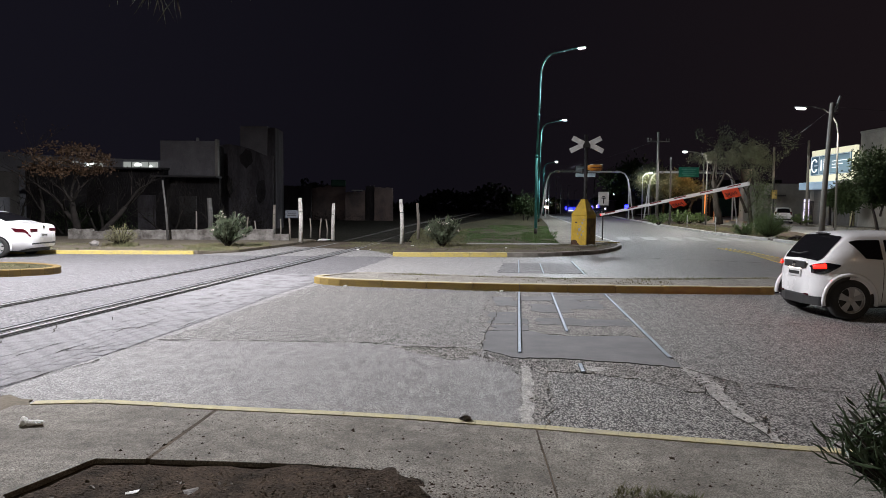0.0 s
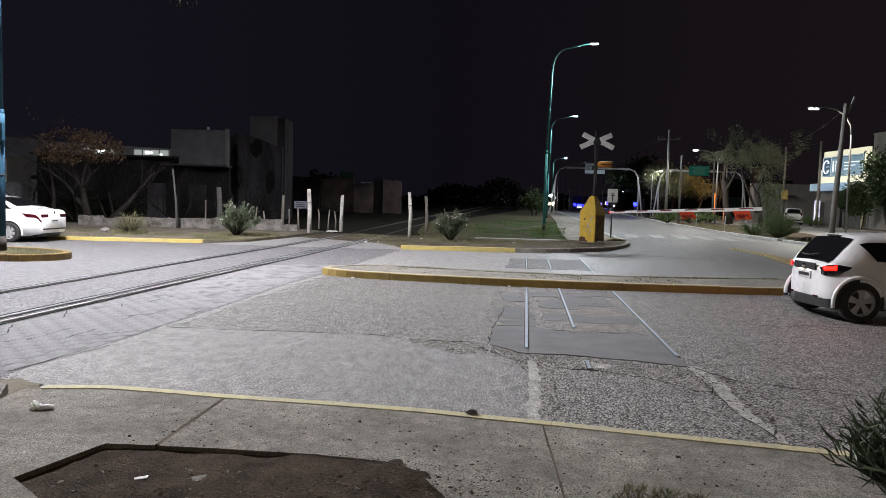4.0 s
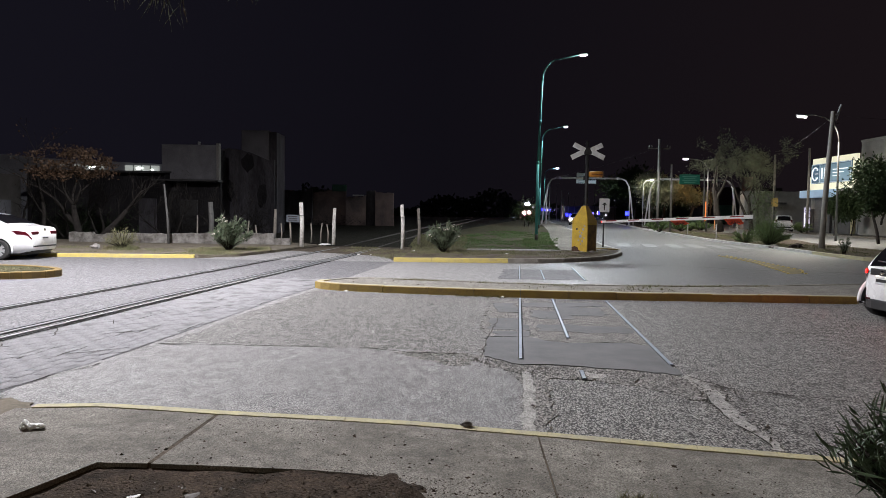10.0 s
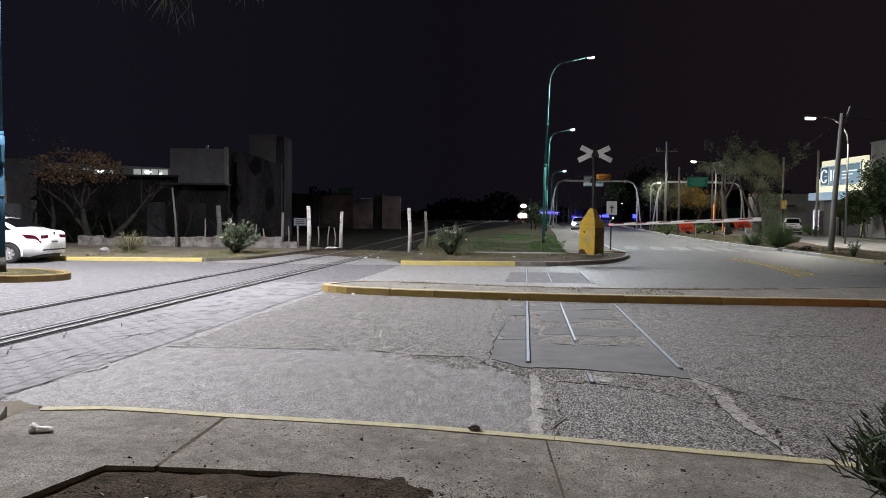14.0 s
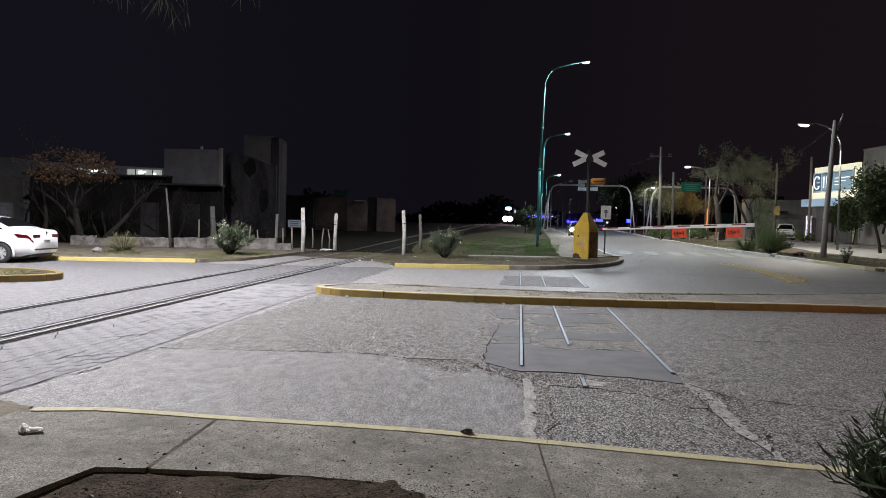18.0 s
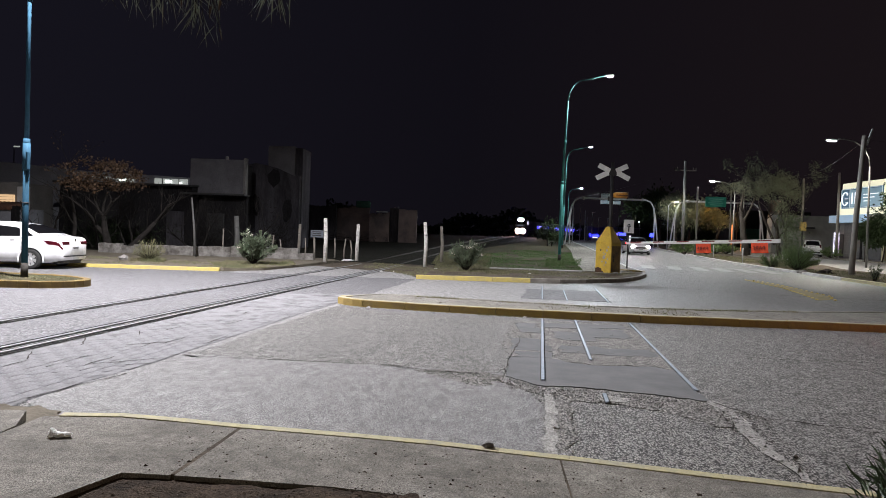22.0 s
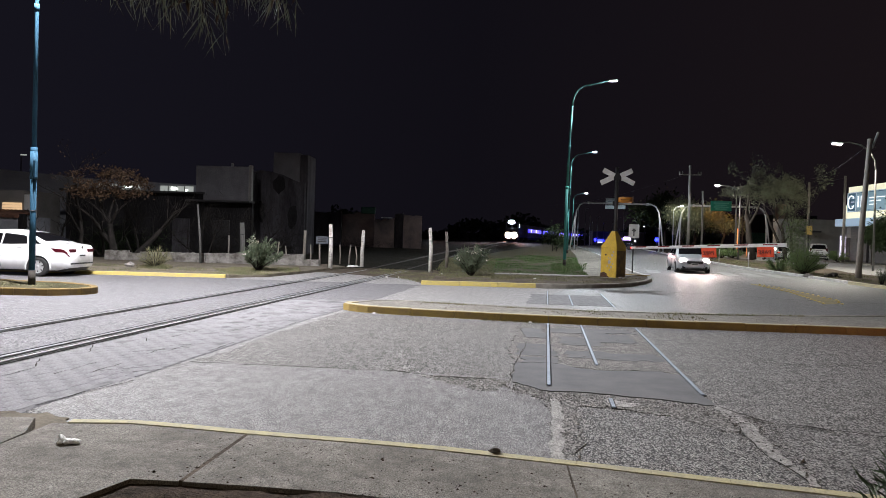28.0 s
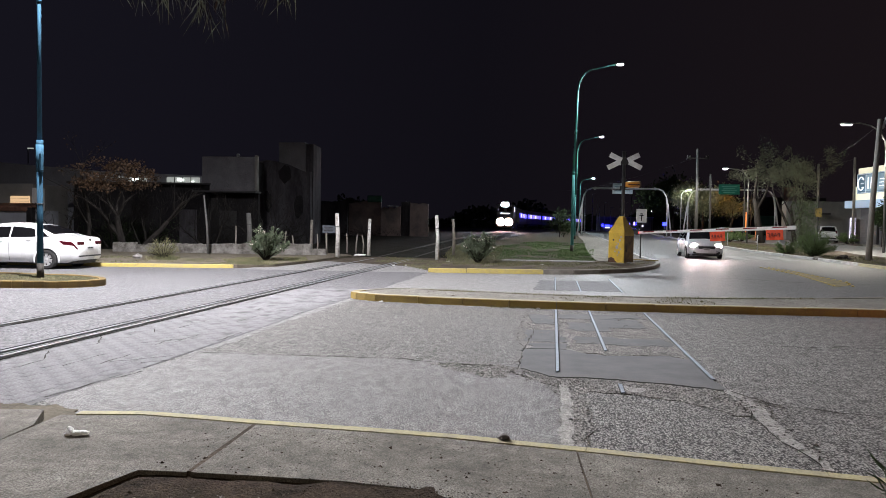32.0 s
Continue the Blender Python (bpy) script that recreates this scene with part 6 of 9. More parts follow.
def plants():
    bush(-8.2, 26.0, 0.11, "rounded grey-green oleander bush on the verge", 1.35, 1.0, 3, LEAF_GREY, 0.15, 0.04, 48, 64, flowers=14)
    bush(0.1, 26.9, 0.11, "grey-green oleander bush on the dirt behind the yellow kerb", 1.3, 0.85, 5, LEAF_GREY, 0.15, 0.038, 36, 56, flowers=12)
    bush(-12.1, 25.6, 0.11, "dry scraggly shrub with a skirt of dead grass", 0.9, 0.6, 8, DRY, 0.14, 0.012, 40, 44, name="shrub")
    tufts("dead_grass", [(-12.7, 25.3), (-11.5, 25.3), (-11.6, 26.0), (-12.6, 26.0)], 1500, 0.13, 81, DRY, "dead yellow grass round the shrub", 0.11, lean=0.35)
    bm = B()
    blob(bm, 0, 0, 0.1, 0.15, (1.1, 0.9, 0.8), 0.3, 2, 7)
    solid("stone", bm, ROCK, "pale rough stone on the verge", "stone", -13.15, 25.7, 0.1)
    # oleander close to the camera, standing in the pavement
    bush(2.42, 3.22, 0.1, "dark green oleander with long narrow leaves beside the pavement", 0.82, 0.46, 13, LEAF_NEAR, 0.125, 0.014, 46, 40, name="oleander", thin=0.08, flare=0.95)
    bush(18.85, 38.6, 0.12, "feathery green bush on the verge", 1.55, 1.1, 17, LEAF, 0.17, 0.022, 60, 80)
    bush(18.6, 41.2, 0.12, "low spreading green weed on the verge", 0.9, 0.95, 18, LEAF, 0.16, 0.03, 22, 50)
    bush(18.35, 30.6, 0.1, "small grey-green shrub on the verge", 0.95, 0.3, 19, LEAF_GREY, 0.1, 0.03, 10, 36, name="shrub")
    bush(34.0, 63.5, 0.45, "low green shrub in front of the shop", 1.1, 1.0, 21, LEAF, 0.18, 0.05, 20, 50, name="shrub")
    for x, y, h, s in ((19.6, 60.5, 1.2, 31), (22.6, 63.5, 1.4, 32), (24.4, 66.0, 1.5, 33), (26.2, 68.0, 0.9, 34), (27.4, 75.0, 0.8, 35)):
        bush(x, y, gz(x, y) + 0.1, "leafy green shrub along the service road", h, 1.3, s, LEAF, 0.26, 0.1, 16, 34, name="shrub")
    # uprooted stump on the verge
    bm = B()
    blob(bm, 0, 0, 0.1, 0.3, (1.3, 0.7, 0.5), 0.5, 3, 11)
    for k in range(7):
        a = k * 0.9
        tube(bm, [(0.2 * math.cos(a), 0.13 * math.sin(a), 0.12), (0.5 * math.cos(a), 0.35 * math.sin(a), 0.05 + 0.04 * (k % 3)), (0.75 * math.cos(a), 0.5 * math.sin(a), 0.01)], [0.05, 0.035, 0.015], 6)
    solid("tree_stump", bm, BARK, "weathered brown tree stump with roots", "tree stump", 18.95, 35.8, 0.1)
    bm = B()
    blob(bm, 0, 0, 0.08, 0.2, (1.2, 0.9, 0.6), 0.4, 2, 12)
    solid("stone", bm, ROCK, "brown stone on the verge", "stone", 17.95, 36.2, 0.1)
    # autumn tree with two leaning trunks
    autumn = tree(-16.2, 31.9, 0.1, "tree", "spreading tree with two leaning trunks and sparse orange autumn leaves",
         [((-0.75, 0, 0), (-0.3, 0, 1.0), 1.75, 0.2), ((-0.95, 0.1, 0.6), (-0.7, 0.2, 0.7), 1.9, 0.12), ((-0.1, 0, 0), (0.85, 0.1, 0.72), 2.0, 0.17)], LEAF_ORANGE, 0, 0.27, 41, depth=3, kids=3, spread=0.62, limb_mat=TWIG)
    rng = np.random.default_rng(12)
    spot_x = rng.uniform(-2.65, 0.25, 56)
    middle = np.stack([spot_x, rng.uniform(-1.2, 1.2, 56), 3.62 + 0.9 * np.sqrt(np.maximum(0.05, 1 - ((spot_x + 1.2) / 1.6) ** 2)) * rng.uniform(-0.75, 1.0, 56)], 1)
    clumps = (middle[:, None, :] + rng.normal(0, 1, (56, 58, 3)) * (0.2, 0.2, 0.09)).reshape(-1, 3)
    leaves("crown", clumps, LEAF_ORANGE, autumn, "flat clumps of orange-brown leaves", length=0.11, width=0.075, seed=42, droop=0.2)
    tree(-19.5, 33.0, 0.1, "tree", "bare thin tree with a few orange leaves", [((0, 0, 0), (0.2, 0, 1.0), 2.4, 0.12)], LEAF_ORANGE, 1, 0.14, 47, depth=3, ll=0.1, lw=0.06, clump=0.4, limb_mat=TWIG)
    for x, y, s in ((-14.3, 35.5, 43), (-17.6, 35.2, 44), (-19.8, 35.8, 45), (-21.9, 35.0, 46), (-12.0, 37.0, 48)):
        tree(x, y, 0.12, "tree", "bare grey-brown thicket tree", [((0, 0, 0), (0.1, 0, 1.0), 1.5, 0.08), ((0.2, 0, 0), (0.6, 0, 0.8), 1.4, 0.06), ((-0.2, 0, 0), (-0.6, 0, 0.8), 1.4, 0.06)], LEAF_ORANGE, 0, 0.12, s, depth=3, kids=3, spread=0.7, limb_mat=TWIG)
    # big half-bare tree on the right
    tree(26.6, 58.0, 0.35, "tree", "large half-bare tree with pale drooping leaves", [((0.2, 0, 0), (-0.15, 0, 1.0), 3.3, 0.2), ((-0.1, 0.4, 1.2), (-0.55, 0.1, 0.9), 3.0, 0.13), ((0.9, 0.3, 0), (0.1, 0, 0.9), 3.2, 0.15)], LEAF_PALE, 15, 0.16, 53, depth=4, ll=0.14, lw=0.05, clump=0.5, kids=3, spread=1.0, droop=0.5)
    tree(26.3, 63.5, 0.4, "tree", "thick grey tree trunk with a thin crown", [((0, 0, 0), (0, 0, 1.0), 4.2, 0.36)], LEAF_PALE, 4, 0.25, 57, depth=3, ll=0.22, lw=0.08, clump=0.4)
    # climbers at the feet of the big trees
    ob = thing("ivy", "hanging green climber on the tree trunks", "climbing plant", 27.2, 57.3, 0.4)
    rng = np.random.default_rng(5)
    c = np.stack([rng.normal(0, 0.5, 1500), rng.normal(0, 0.35, 1500), rng.uniform(0.1, 3.7, 1500)], 1)
    leaves("foliage", c, LEAF_IVY, ob, length=0.2, width=0.08, seed=6, droop=1.0)
    # round street trees in front of the shop
    tree(33.8, 57.0, 0.35, "tree", "small round green tree in front of the shop", [((-0.5, 0, 0), (0.02, 0, 1), 1.75, 0.06), ((1.1, 0.3, 0), (0.05, 0, 1), 1.7, 0.06)], LEAF_DARK, 48, 0.24, 61, depth=2, ll=0.2, lw=0.12, kids=4, spread=0.8)
    tree(27.0, 41.5, 0.22, "tree", "dense dark green street tree", [((0, 0, 0), (0, 0, 1), 2.6, 0.1), ((0.1, 0, 1.2), (0.3, 0.2, 1), 1.2, 0.07)], LEAF_DARK, 62, 0.22, 67, depth=2, ll=0.19, lw=0.11, kids=4, spread=0.8)
    # small tree on the middle verge and trees further off
    tree(8.9, 72.0, 0.45, "tree", "small dark tree on the verge", [((0, 0, 0), (0, 0, 1), 1.25, 0.07), ((0.4, 0, 0), (0.3, 0, 1), 1.1, 0.05)], LEAF_DARK, 8, 0.26, 71, depth=2, ll=0.2, lw=0.12, kids=4, spread=0.9)
    tree(26.6, 85.5, 0.55, "tree", "street tree lit pale from above", [((0, 0, 0), (0, 0, 1), 3.0, 0.2)], LEAF_PALE, 44, 0.45, 73, depth=3, ll=0.26, lw=0.11, kids=3, spread=0.8)
    tree(29.3, 89.0, 0.55, "tree", "street tree lit pale from above", [((0, 0, 0), (0, 0, 1), 3.0, 0.2)], LEAF_PALE, 44, 0.45, 75, depth=3, ll=0.26, lw=0.11, kids=3, spread=0.8)
    tree(31.9, 87.0, 0.6, "tree", "street tree glowing orange under a sodium lamp", [((0, 0, 0), (0, 0, 1), 2.4, 0.2)], LEAF_PALE, 20, 0.4, 77, depth=3, ll=0.26, lw=0.09, kids=3, spread=0.7, floor=3.3)
    for x, y, s, h in ((33, 118, 85, 3.6), (38, 112, 86, 3.6), (30.0, 104, 87, 3.4)):
        tree(x, y, gz(x, y), "tree", "dark street tree along the far avenue", [((0, 0, 0), (0, 0, 1), h, 0.25)], LEAF_DARK, 16, 0.6, s, depth=3, ll=0.5, lw=0.3, kids=3, spread=0.8)
    # branch hanging into the top of the picture
    ob = thing("overhanging_tree", "tree whose drooping twigs with long thin leaves hang overhead", "tree", -1.86, 3.9, 2.95)
    bm = B()
    tube(bm, [(-0.4, -5.6, -2.9), (-0.3, -5.5, -0.5), (0.1, -4.2, 1.1), (0.6, -2.4, 1.25)], [0.2, 0.17, 0.11, 0.06], 10)
    part("trunk", bm, BARK, ob)
    bm = B()
    rng = random.Random(9)
    cs, ws, old = [], [], []
    tube(bm, [(0.6, -2.4, 1.2), (0.3, -1.2, 0.75), (-0.1, 0, 0.42), (-0.5, 0.6, 0.3)], [0.05, 0.04, 0.025, 0.012], 6)
    for k in range(40):
        x, y = rng.uniform(-0.5, 0.75), rng.uniform(-0.35, 0.45)
        low = rng.uniform(-0.1, 0.06) - 0.3 * max(0, 1 - abs(x - 0.28) / 0.35) * rng.uniform(0.4, 1)
        p0 = Vector((x * 0.5, y * 0.5, 0.45))
        p1 = Vector((x, y, low + 0.18))
        tube(bm, [p0, (p0 + p1) / 2 + Vector((0, 0, 0.05)), p1], [0.007, 0.005, 0.003], 4)
        for j in range(13):
            s = rng.uniform(0.5, 1)
            (cs if rng.random() > 0.12 else old).append(tuple(p0.lerp(p1, s)))
        for j in range(13):
            ws.append(None)
    leaves("foliage", cs, LEAF_HANG, ob, length=0.2, width=0.006, seed=4, droop=2.6)
    leaves("withered_foliage", old, LEAF_ORANGE, ob, "a few withered orange leaves", length=0.11, width=0.03, seed=5, droop=2.2)
    part("branchwork", bm, BARK, ob)


# ---- fences and ruins on the left ----
def fence_and_wall():
    for x, y, h, r, m, lab in ((-6.2, 30.0, 1.98, 0.1, POSTWHITE, "tall whitewashed timber post by the track"), (-5.1, 32.0, 1.75, 0.09, POSTWHITE, "whitewashed timber post by the track"),
                          (-1.68, 29.5, 1.95, 0.09, POSTWHITE, "tall whitewashed timber post by the track"), (-1.08, 33.0, 1.8, 0.08, WOODPOST, "weathered timber post by the track"),
                          (-8.38, 34.0, 1.65, 0.08, WOODPOST, "weathered timber post with a knob"), (-11.1, 32.6, 1.95, 0.13, POLEGREY, "square grey concrete gate post"),
                          (0.28, 36.0, 1.1, 0.06, WOODPOST, "short weathered timber post")):
        ob = thing("fence_post", lab, "fence post", x, y, gz(x, y) + 0.08, random.uniform(-20, 20), group="fence posts")
        bm = B()
        tube(bm, [(0, 0, 0), (0.015, 0.01, h * 0.5), (random.uniform(-0.05, 0.05), 0, h)], [r, r * 0.95, r * 0.85], 7)
        part("shaft", bm, m, ob)
        bm = B()
        tube(bm, [(0, 0, h * 0.7), (0, 0, h * 0.7 + 0.02)], r * 1.02, 7)
        part("wire_tie", bm, DARKMETAL, ob)
    for k, (x, y, h) in enumerate(((-5.6, 33.4, 0.95), (-6.0, 33.6, 1.0), (-6.5, 33.8, 1.0), (-8.0, 33.8, 0.95), (-9.2, 33.6, 0.85), (-9.6, 33.5, 1.05), (-10.2, 33.4, 1.3), (-12.0, 33.2, 1.3))):
        bm = B()
        tube(bm, [(0, 0, 0), (0.02, 0, h * 0.5), (random.uniform(-0.08, 0.08), 0, h)], [0.045, 0.04, 0.035], 6)
        solid("fence_stake", bm, WOODPOST, "thin weathered fence stake", "fence stake", x, y, gz(x, y) + 0.08, group="fence stakes")
    ob = thing("notice_board", "small faded notice board on a stake", "notice board", -7.25, 32.6, 0.12)
    bm = B()
    tube(bm, [(0, 0, 0), (-0.04, 0, 1.05)], 0.05, 6)
    part("stake", bm, WOODPOST, ob)
    bm = B()
    box(bm, 0.62, 0.03, 0.36, 0.1, -0.06, 1.02, bevel=0.006)
    panel = part("panel", bm, FADEDBLUE, ob)
    for k in range(3):
        bm = B()
        box(bm, 0.44 - 0.06 * (k % 2), 0.008, 0.04, 0.1, -0.078, 1.1 + 0.09 * k)
        part("lettering", bm, BLACKPAINT, panel)
    ob = thing("leaning_pole", "tall thin leaning timber pole", "pole", -12.3, 30.5, 0.1)
    bm = B()
    tube(bm, [(0, 0, 0), (-0.06, 0, 1.2), (-0.2, 0, 2.7)], [0.06, 0.05, 0.04], 7)
    part("shaft", bm, POLEGREY, ob)
    # low wall in broken lengths
    ob = thing("low_wall", "low masonry wall with flaking white plaster", "wall", kind="structure")
    for k, (x0, x1, h) in enumerate(((-17.2, -16.11, 0.45), (-16.1, -15.51, 0.36), (-15.5, -13.86, 0.44), (-13.85, -12.36, 0.44), (-12.35, -10.91, 0.47), (-10.9, -9.36, 0.5), (-9.35, -7.71, 0.52), (-7.7, -7.0, 0.3))):
        bm = B()
        n = max(2, int((x1 - x0) / 0.16))
        top = [(x0 + (x1 - x0) * i / n, h + random.uniform(-0.025, 0.025)) for i in range(n + 1)]
        f = [bm.verts.new((x, 31.2, 0.06)) for x in (x0, x1)] + [bm.verts.new((x, 31.2, z + 0.1)) for x, z in top[::-1]]
        face = bm.faces.new(f)
        geom = bmesh.ops.extrude_face_region(bm, geom=[face])
        bmesh.ops.translate(bm, verts=[v for v in geom["geom"] if isinstance(v, bmesh.types.BMVert)], vec=(0, 0.26, 0))
        bmesh.ops.recalc_face_normals(bm, faces=bm.faces[:])
        part("wall_length", bm, LOWWALL, ob)


def wall_block(parent, name, x0, x1, y0, y1, z0, z1, material, label="", bev=0.02):
    bm = B()
    box(bm, x1 - x0, y1 - y0, z1 - z0, (x0 + x1) / 2, (y0 + y1) / 2, z0, bevel=bev)
    return part(name, bm, material, parent, label)


def rough_wall(parent, name, x0, x1, y, thick, heights, material, label="", seed=1):
    """A ruined wall with an uneven top."""
    rng = random.Random(seed)
    n = max(6, int((x1 - x0) / 0.35))
    top = [(x0 + (x1 - x0) * i / n, float(np.interp(i / n, np.linspace(0, 1, len(heights)), heights)) + rng.uniform(-0.09, 0.09)) for i in range(n + 1)]
    bm = B()
    face = bm.faces.new([bm.verts.new((x, y, 0.0)) for x in (x0, x1)] + [bm.verts.new((x, y, z)) for x, z in top[::-1]])
    geom = bmesh.ops.extrude_face_region(bm, geom=[face])
    bmesh.ops.translate(bm, verts=[v for v in geom["geom"] if isinstance(v, bmesh.types.BMVert)], vec=(0, thick, 0))
    bmesh.ops.recalc_face_normals(bm, faces=bm.faces[:])
    return part(name, bm, material, parent, label)


def left_buildings():
    # long low hall with a lit strip of roof windows
    ob = thing("hall", "long pale hall with a sloping roof edge and lit window strips", "building", -24, 46, 0.1)
    bm = B()
    v = [(-16, 0, 0), (6.2, 0, 0), (6.2, 0, 4.6), (-2.5, 0, 4.9), (-16, 0, 5.9)]
    face = bm.faces.new([bm.verts.new(p) for p in v])
    geom = bmesh.ops.extrude_face_region(bm, geom=[face])
    bmesh.ops.translate(bm, verts=[q for q in geom["geom"] if isinstance(q, bmesh.types.BMVert)], vec=(0, 12, 0))
    bmesh.ops.recalc_face_normals(bm, faces=bm.faces[:])
    part("wall", bm, WALLWHITE, ob, "dim whitish wall")
    for x0, x1 in ((-0.15, 1.1), (2.55, 4.85)):
        bm = B()
        box(bm, x1 - x0, 0.1, 0.36, (x0 + x1) / 2, -0.05, 4.16, bevel=0.01)
        win = part("window", bm, WINDOWDIM, ob, "dimly lit window strip")
        for k in range(1, 4):
            bm = B()
            box(bm, 0.05, 0.04, 0.36, x0 + (x1 - x0) * k / 4, -0.12, 4.16)
            part("mullion", bm, DARKMETAL, win)
    for k in range(9):
        bm = B()
        box(bm, 0.1, 0.06, 0.1, -2.3 + 0.24 * k, -0.04, 4.42, bevel=0.01)
        part("window", bm, WINDOWDIM, ob, "small lit opening in the lattice strip")
    for x in (0.35, 3.55, 4.4):
        bm = B()
        box(bm, 0.42 if x < 4 else 0.16, 0.06, 0.12 if x < 4 else 0.06, x, -0.14, 4.28 if x < 4 else 4.2, bevel=0.02)
        part("ceiling_lamp", bm, WINDOWCOOL, ob, "bright white lamp behind the window")
    # dark lean-to roof below it
    ob = thing("shed", "dark sheet-metal shed with a long low roof", "shed", -21.05, 41.0, 0.1)
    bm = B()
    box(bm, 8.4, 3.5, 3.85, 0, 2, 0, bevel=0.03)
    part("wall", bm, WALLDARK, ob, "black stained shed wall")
    bm = B()
    box(bm, 8.6, 4.3, 0.12, 0, 1.8, 3.85, Matrix.Rotation(radians(3), 4, "X"), bevel=0.02)
    part("roof", bm, DARKMETAL, ob)
    for x in (-3.0, -1.1, 0.8, 3.15):
        bm = B()
        box(bm, 1.1, 0.08, 2.2, x, 0.24, 0.02, bevel=0.02)
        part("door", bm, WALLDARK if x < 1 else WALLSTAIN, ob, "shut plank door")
    # white panel building with dark sides
    ob = thing("house", "derelict house with a big pale gable panel and dark walls", "building", -15.6, 42.0, 0.1)
    wall_block(ob, "upper_wall", -1.75, 1.62, 0, 0.45, 3.45, 5.6, WALLGABLE, "pale plain upper wall")
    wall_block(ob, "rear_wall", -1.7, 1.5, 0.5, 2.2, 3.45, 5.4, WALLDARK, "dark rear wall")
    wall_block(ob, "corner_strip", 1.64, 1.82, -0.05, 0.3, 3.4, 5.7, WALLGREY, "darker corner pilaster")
    wall_block(ob, "lower_wall", -1.7, 1.8, 0.25, 0.6, 0, 3.4, WALLDARK, "dark lower wall below the canopy")
    wall_block(ob, "canopy", -2.0, 2.0, -0.9, 0.2, 3.3, 3.42, DARKMETAL, "sagging dark canopy")
    wall_block(ob, "door", -0.7, 0.4, 0.15, 0.24, 0.05, 2.2, DARKMETAL, "dark doorway")
    wall_block(ob, "vent_pipe", -0.25, -0.1, 2, 2.2, 5.6, 6.0, GALV, "short vent pipe")
    ob = thing("tower", "square rendered tower rising over a stained derelict wall", "building", -12.9, 47.0, 0.1)
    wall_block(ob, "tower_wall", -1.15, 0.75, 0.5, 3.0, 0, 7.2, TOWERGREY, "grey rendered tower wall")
    # the side's shade is put into its colour with the darker streaked render
    wall_block(ob, "tower_side", 0.77, 1.3, 0.62, 3.0, 0, 7.1, WALLSTAIN, "tower side in a darker render for its shade")
    rough_wall(ob, "dark_streaked_wall", -2.2, 1.55, -1.2, 0.4, (5.75, 5.8, 5.75, 5.4, 5.1, 5.0), WALLSTAIN, "sooty stained wall with dark streaks", 4)
    for x, z, w, h in ((-0.2, 4.85, 0.55, 0.75), (0.75, 2.6, 0.4, 1.1), (-1.4, 2.9, 0.35, 0.9)):
        bm = B()
        pts = [(x + w * math.cos(a) * random.uniform(0.6, 1), z + h * math.sin(a) * random.uniform(0.6, 1)) for a in np.linspace(0, 5.9, 15)]
        bm.faces.new([bm.verts.new((px, -1.206, pz)) for px, pz in pts])
        part("soot_stain", bm, WALLDARK, ob, "black soot stain")
    # ruined boundary wall towards the track
    ob = thing("ruined_wall", "ruined plaster wall with peeling reddish patches", "wall", 0, 70.0, 0.36, kind="structure")
    for n, (x0, x1, back, heights) in enumerate(((-16.8, -13.4, 0, (3.5, 3.6, 3.4, 3.7)), (-13.35, -9.95, 0.4, (3.4, 3.5, 3.8, 3.85)), (-9.9, -7.85, 0.1, (2.9, 3.0, 3.05)), (-7.8, -6.9, 0.3, (3.6, 3.65)), (-6.85, -4.95, 0, (3.5, 3.45, 3.4, 3.35)))):
        rough_wall(ob, "wall_length", x0, x1, back, 0.4, heights, WALLRED if n % 3 else WALLSTAIN, "", 6 + n)
    bm = B()
    box(bm, 1.2, 0.14, 0.12, -8.6, -0.05, 3.06, bevel=0.02)
    part("ledge", bm, GALV, ob, "pale metal ledge")
    bm = B()
    box(bm, 1.5, 0.3, 0.7, -10.6, 0.2, 3.5, bevel=0.08)
    part("tarpaulin", bm, SHOPGREEN, ob, "dull green sheet thrown over the wall")
    # overgrowth of dry vines before the walls
    for k, (x, y, w, h, n, m, lab) in enumerate(((-15.6, 40.5, 1.8, 2.6, 2200, TWIG, "dry grey vines over the derelict porch"), (-12.6, 45.0, 1.5, 2.2, 1800, TWIG, "dead creeper on the stained wall"), (-20.5, 38.5, 3.0, 1.6, 2400, LEAF_DARK, "dark overgrowth before the shed"), (-11.5, 69.0, 4.0, 0.9, 1200, TWIG, "dead weeds at the ruined wall"))):
        ob = thing("overgrowth", lab, "overgrowth", x, y, gz(x, y))
        rng = np.random.default_rng(90 + k)
        c = np.stack([rng.normal(0, w * 0.5, n), rng.normal(0, 0.3, n), np.abs(rng.normal(0, 0.5, n)) * h], 1)
        leaves("foliage", c, m, ob, length=0.3, width=0.02, seed=90 + k, droop=0.3)
    # small house at the edge with a lit window
    ob = thing("house", "small blue-white house with a tiled porch and a warm lit window", "building", -27.3, 38.0, 0.1)
    wall_block(ob, "porch_wall", -2.5, 1.25, 0, 3, 0, 2.0, WALLWHITE, "bluish white porch wall")
    wall_block(ob, "upper_wall", -3.2, 0.6, 1.5, 5, 0, 3.6, WALLGREY)
    wall_block(ob, "pillar", 1.28, 1.6, -0.1, 0.25, 0, 2.15, WALLDARK, "dark corner pillar")
    wall_block(ob, "chimney", 0.62, 1.1, 1.4, 1.9, 0, 3.35, SIGNWHITE, "white chimney stack")
    win = wall_block(ob, "window", -0.75, 0.45, 1.42, 1.49, 2.2, 2.85, HOUSEWINDOW, "warm lit window")
    for k in range(3):
        wall_block(win, "glazing_bar", -0.75, 0.45, 1.39, 1.41, 2.36 + 0.17 * k, 2.375 + 0.17 * k, WOODPOST, bev=0.0)
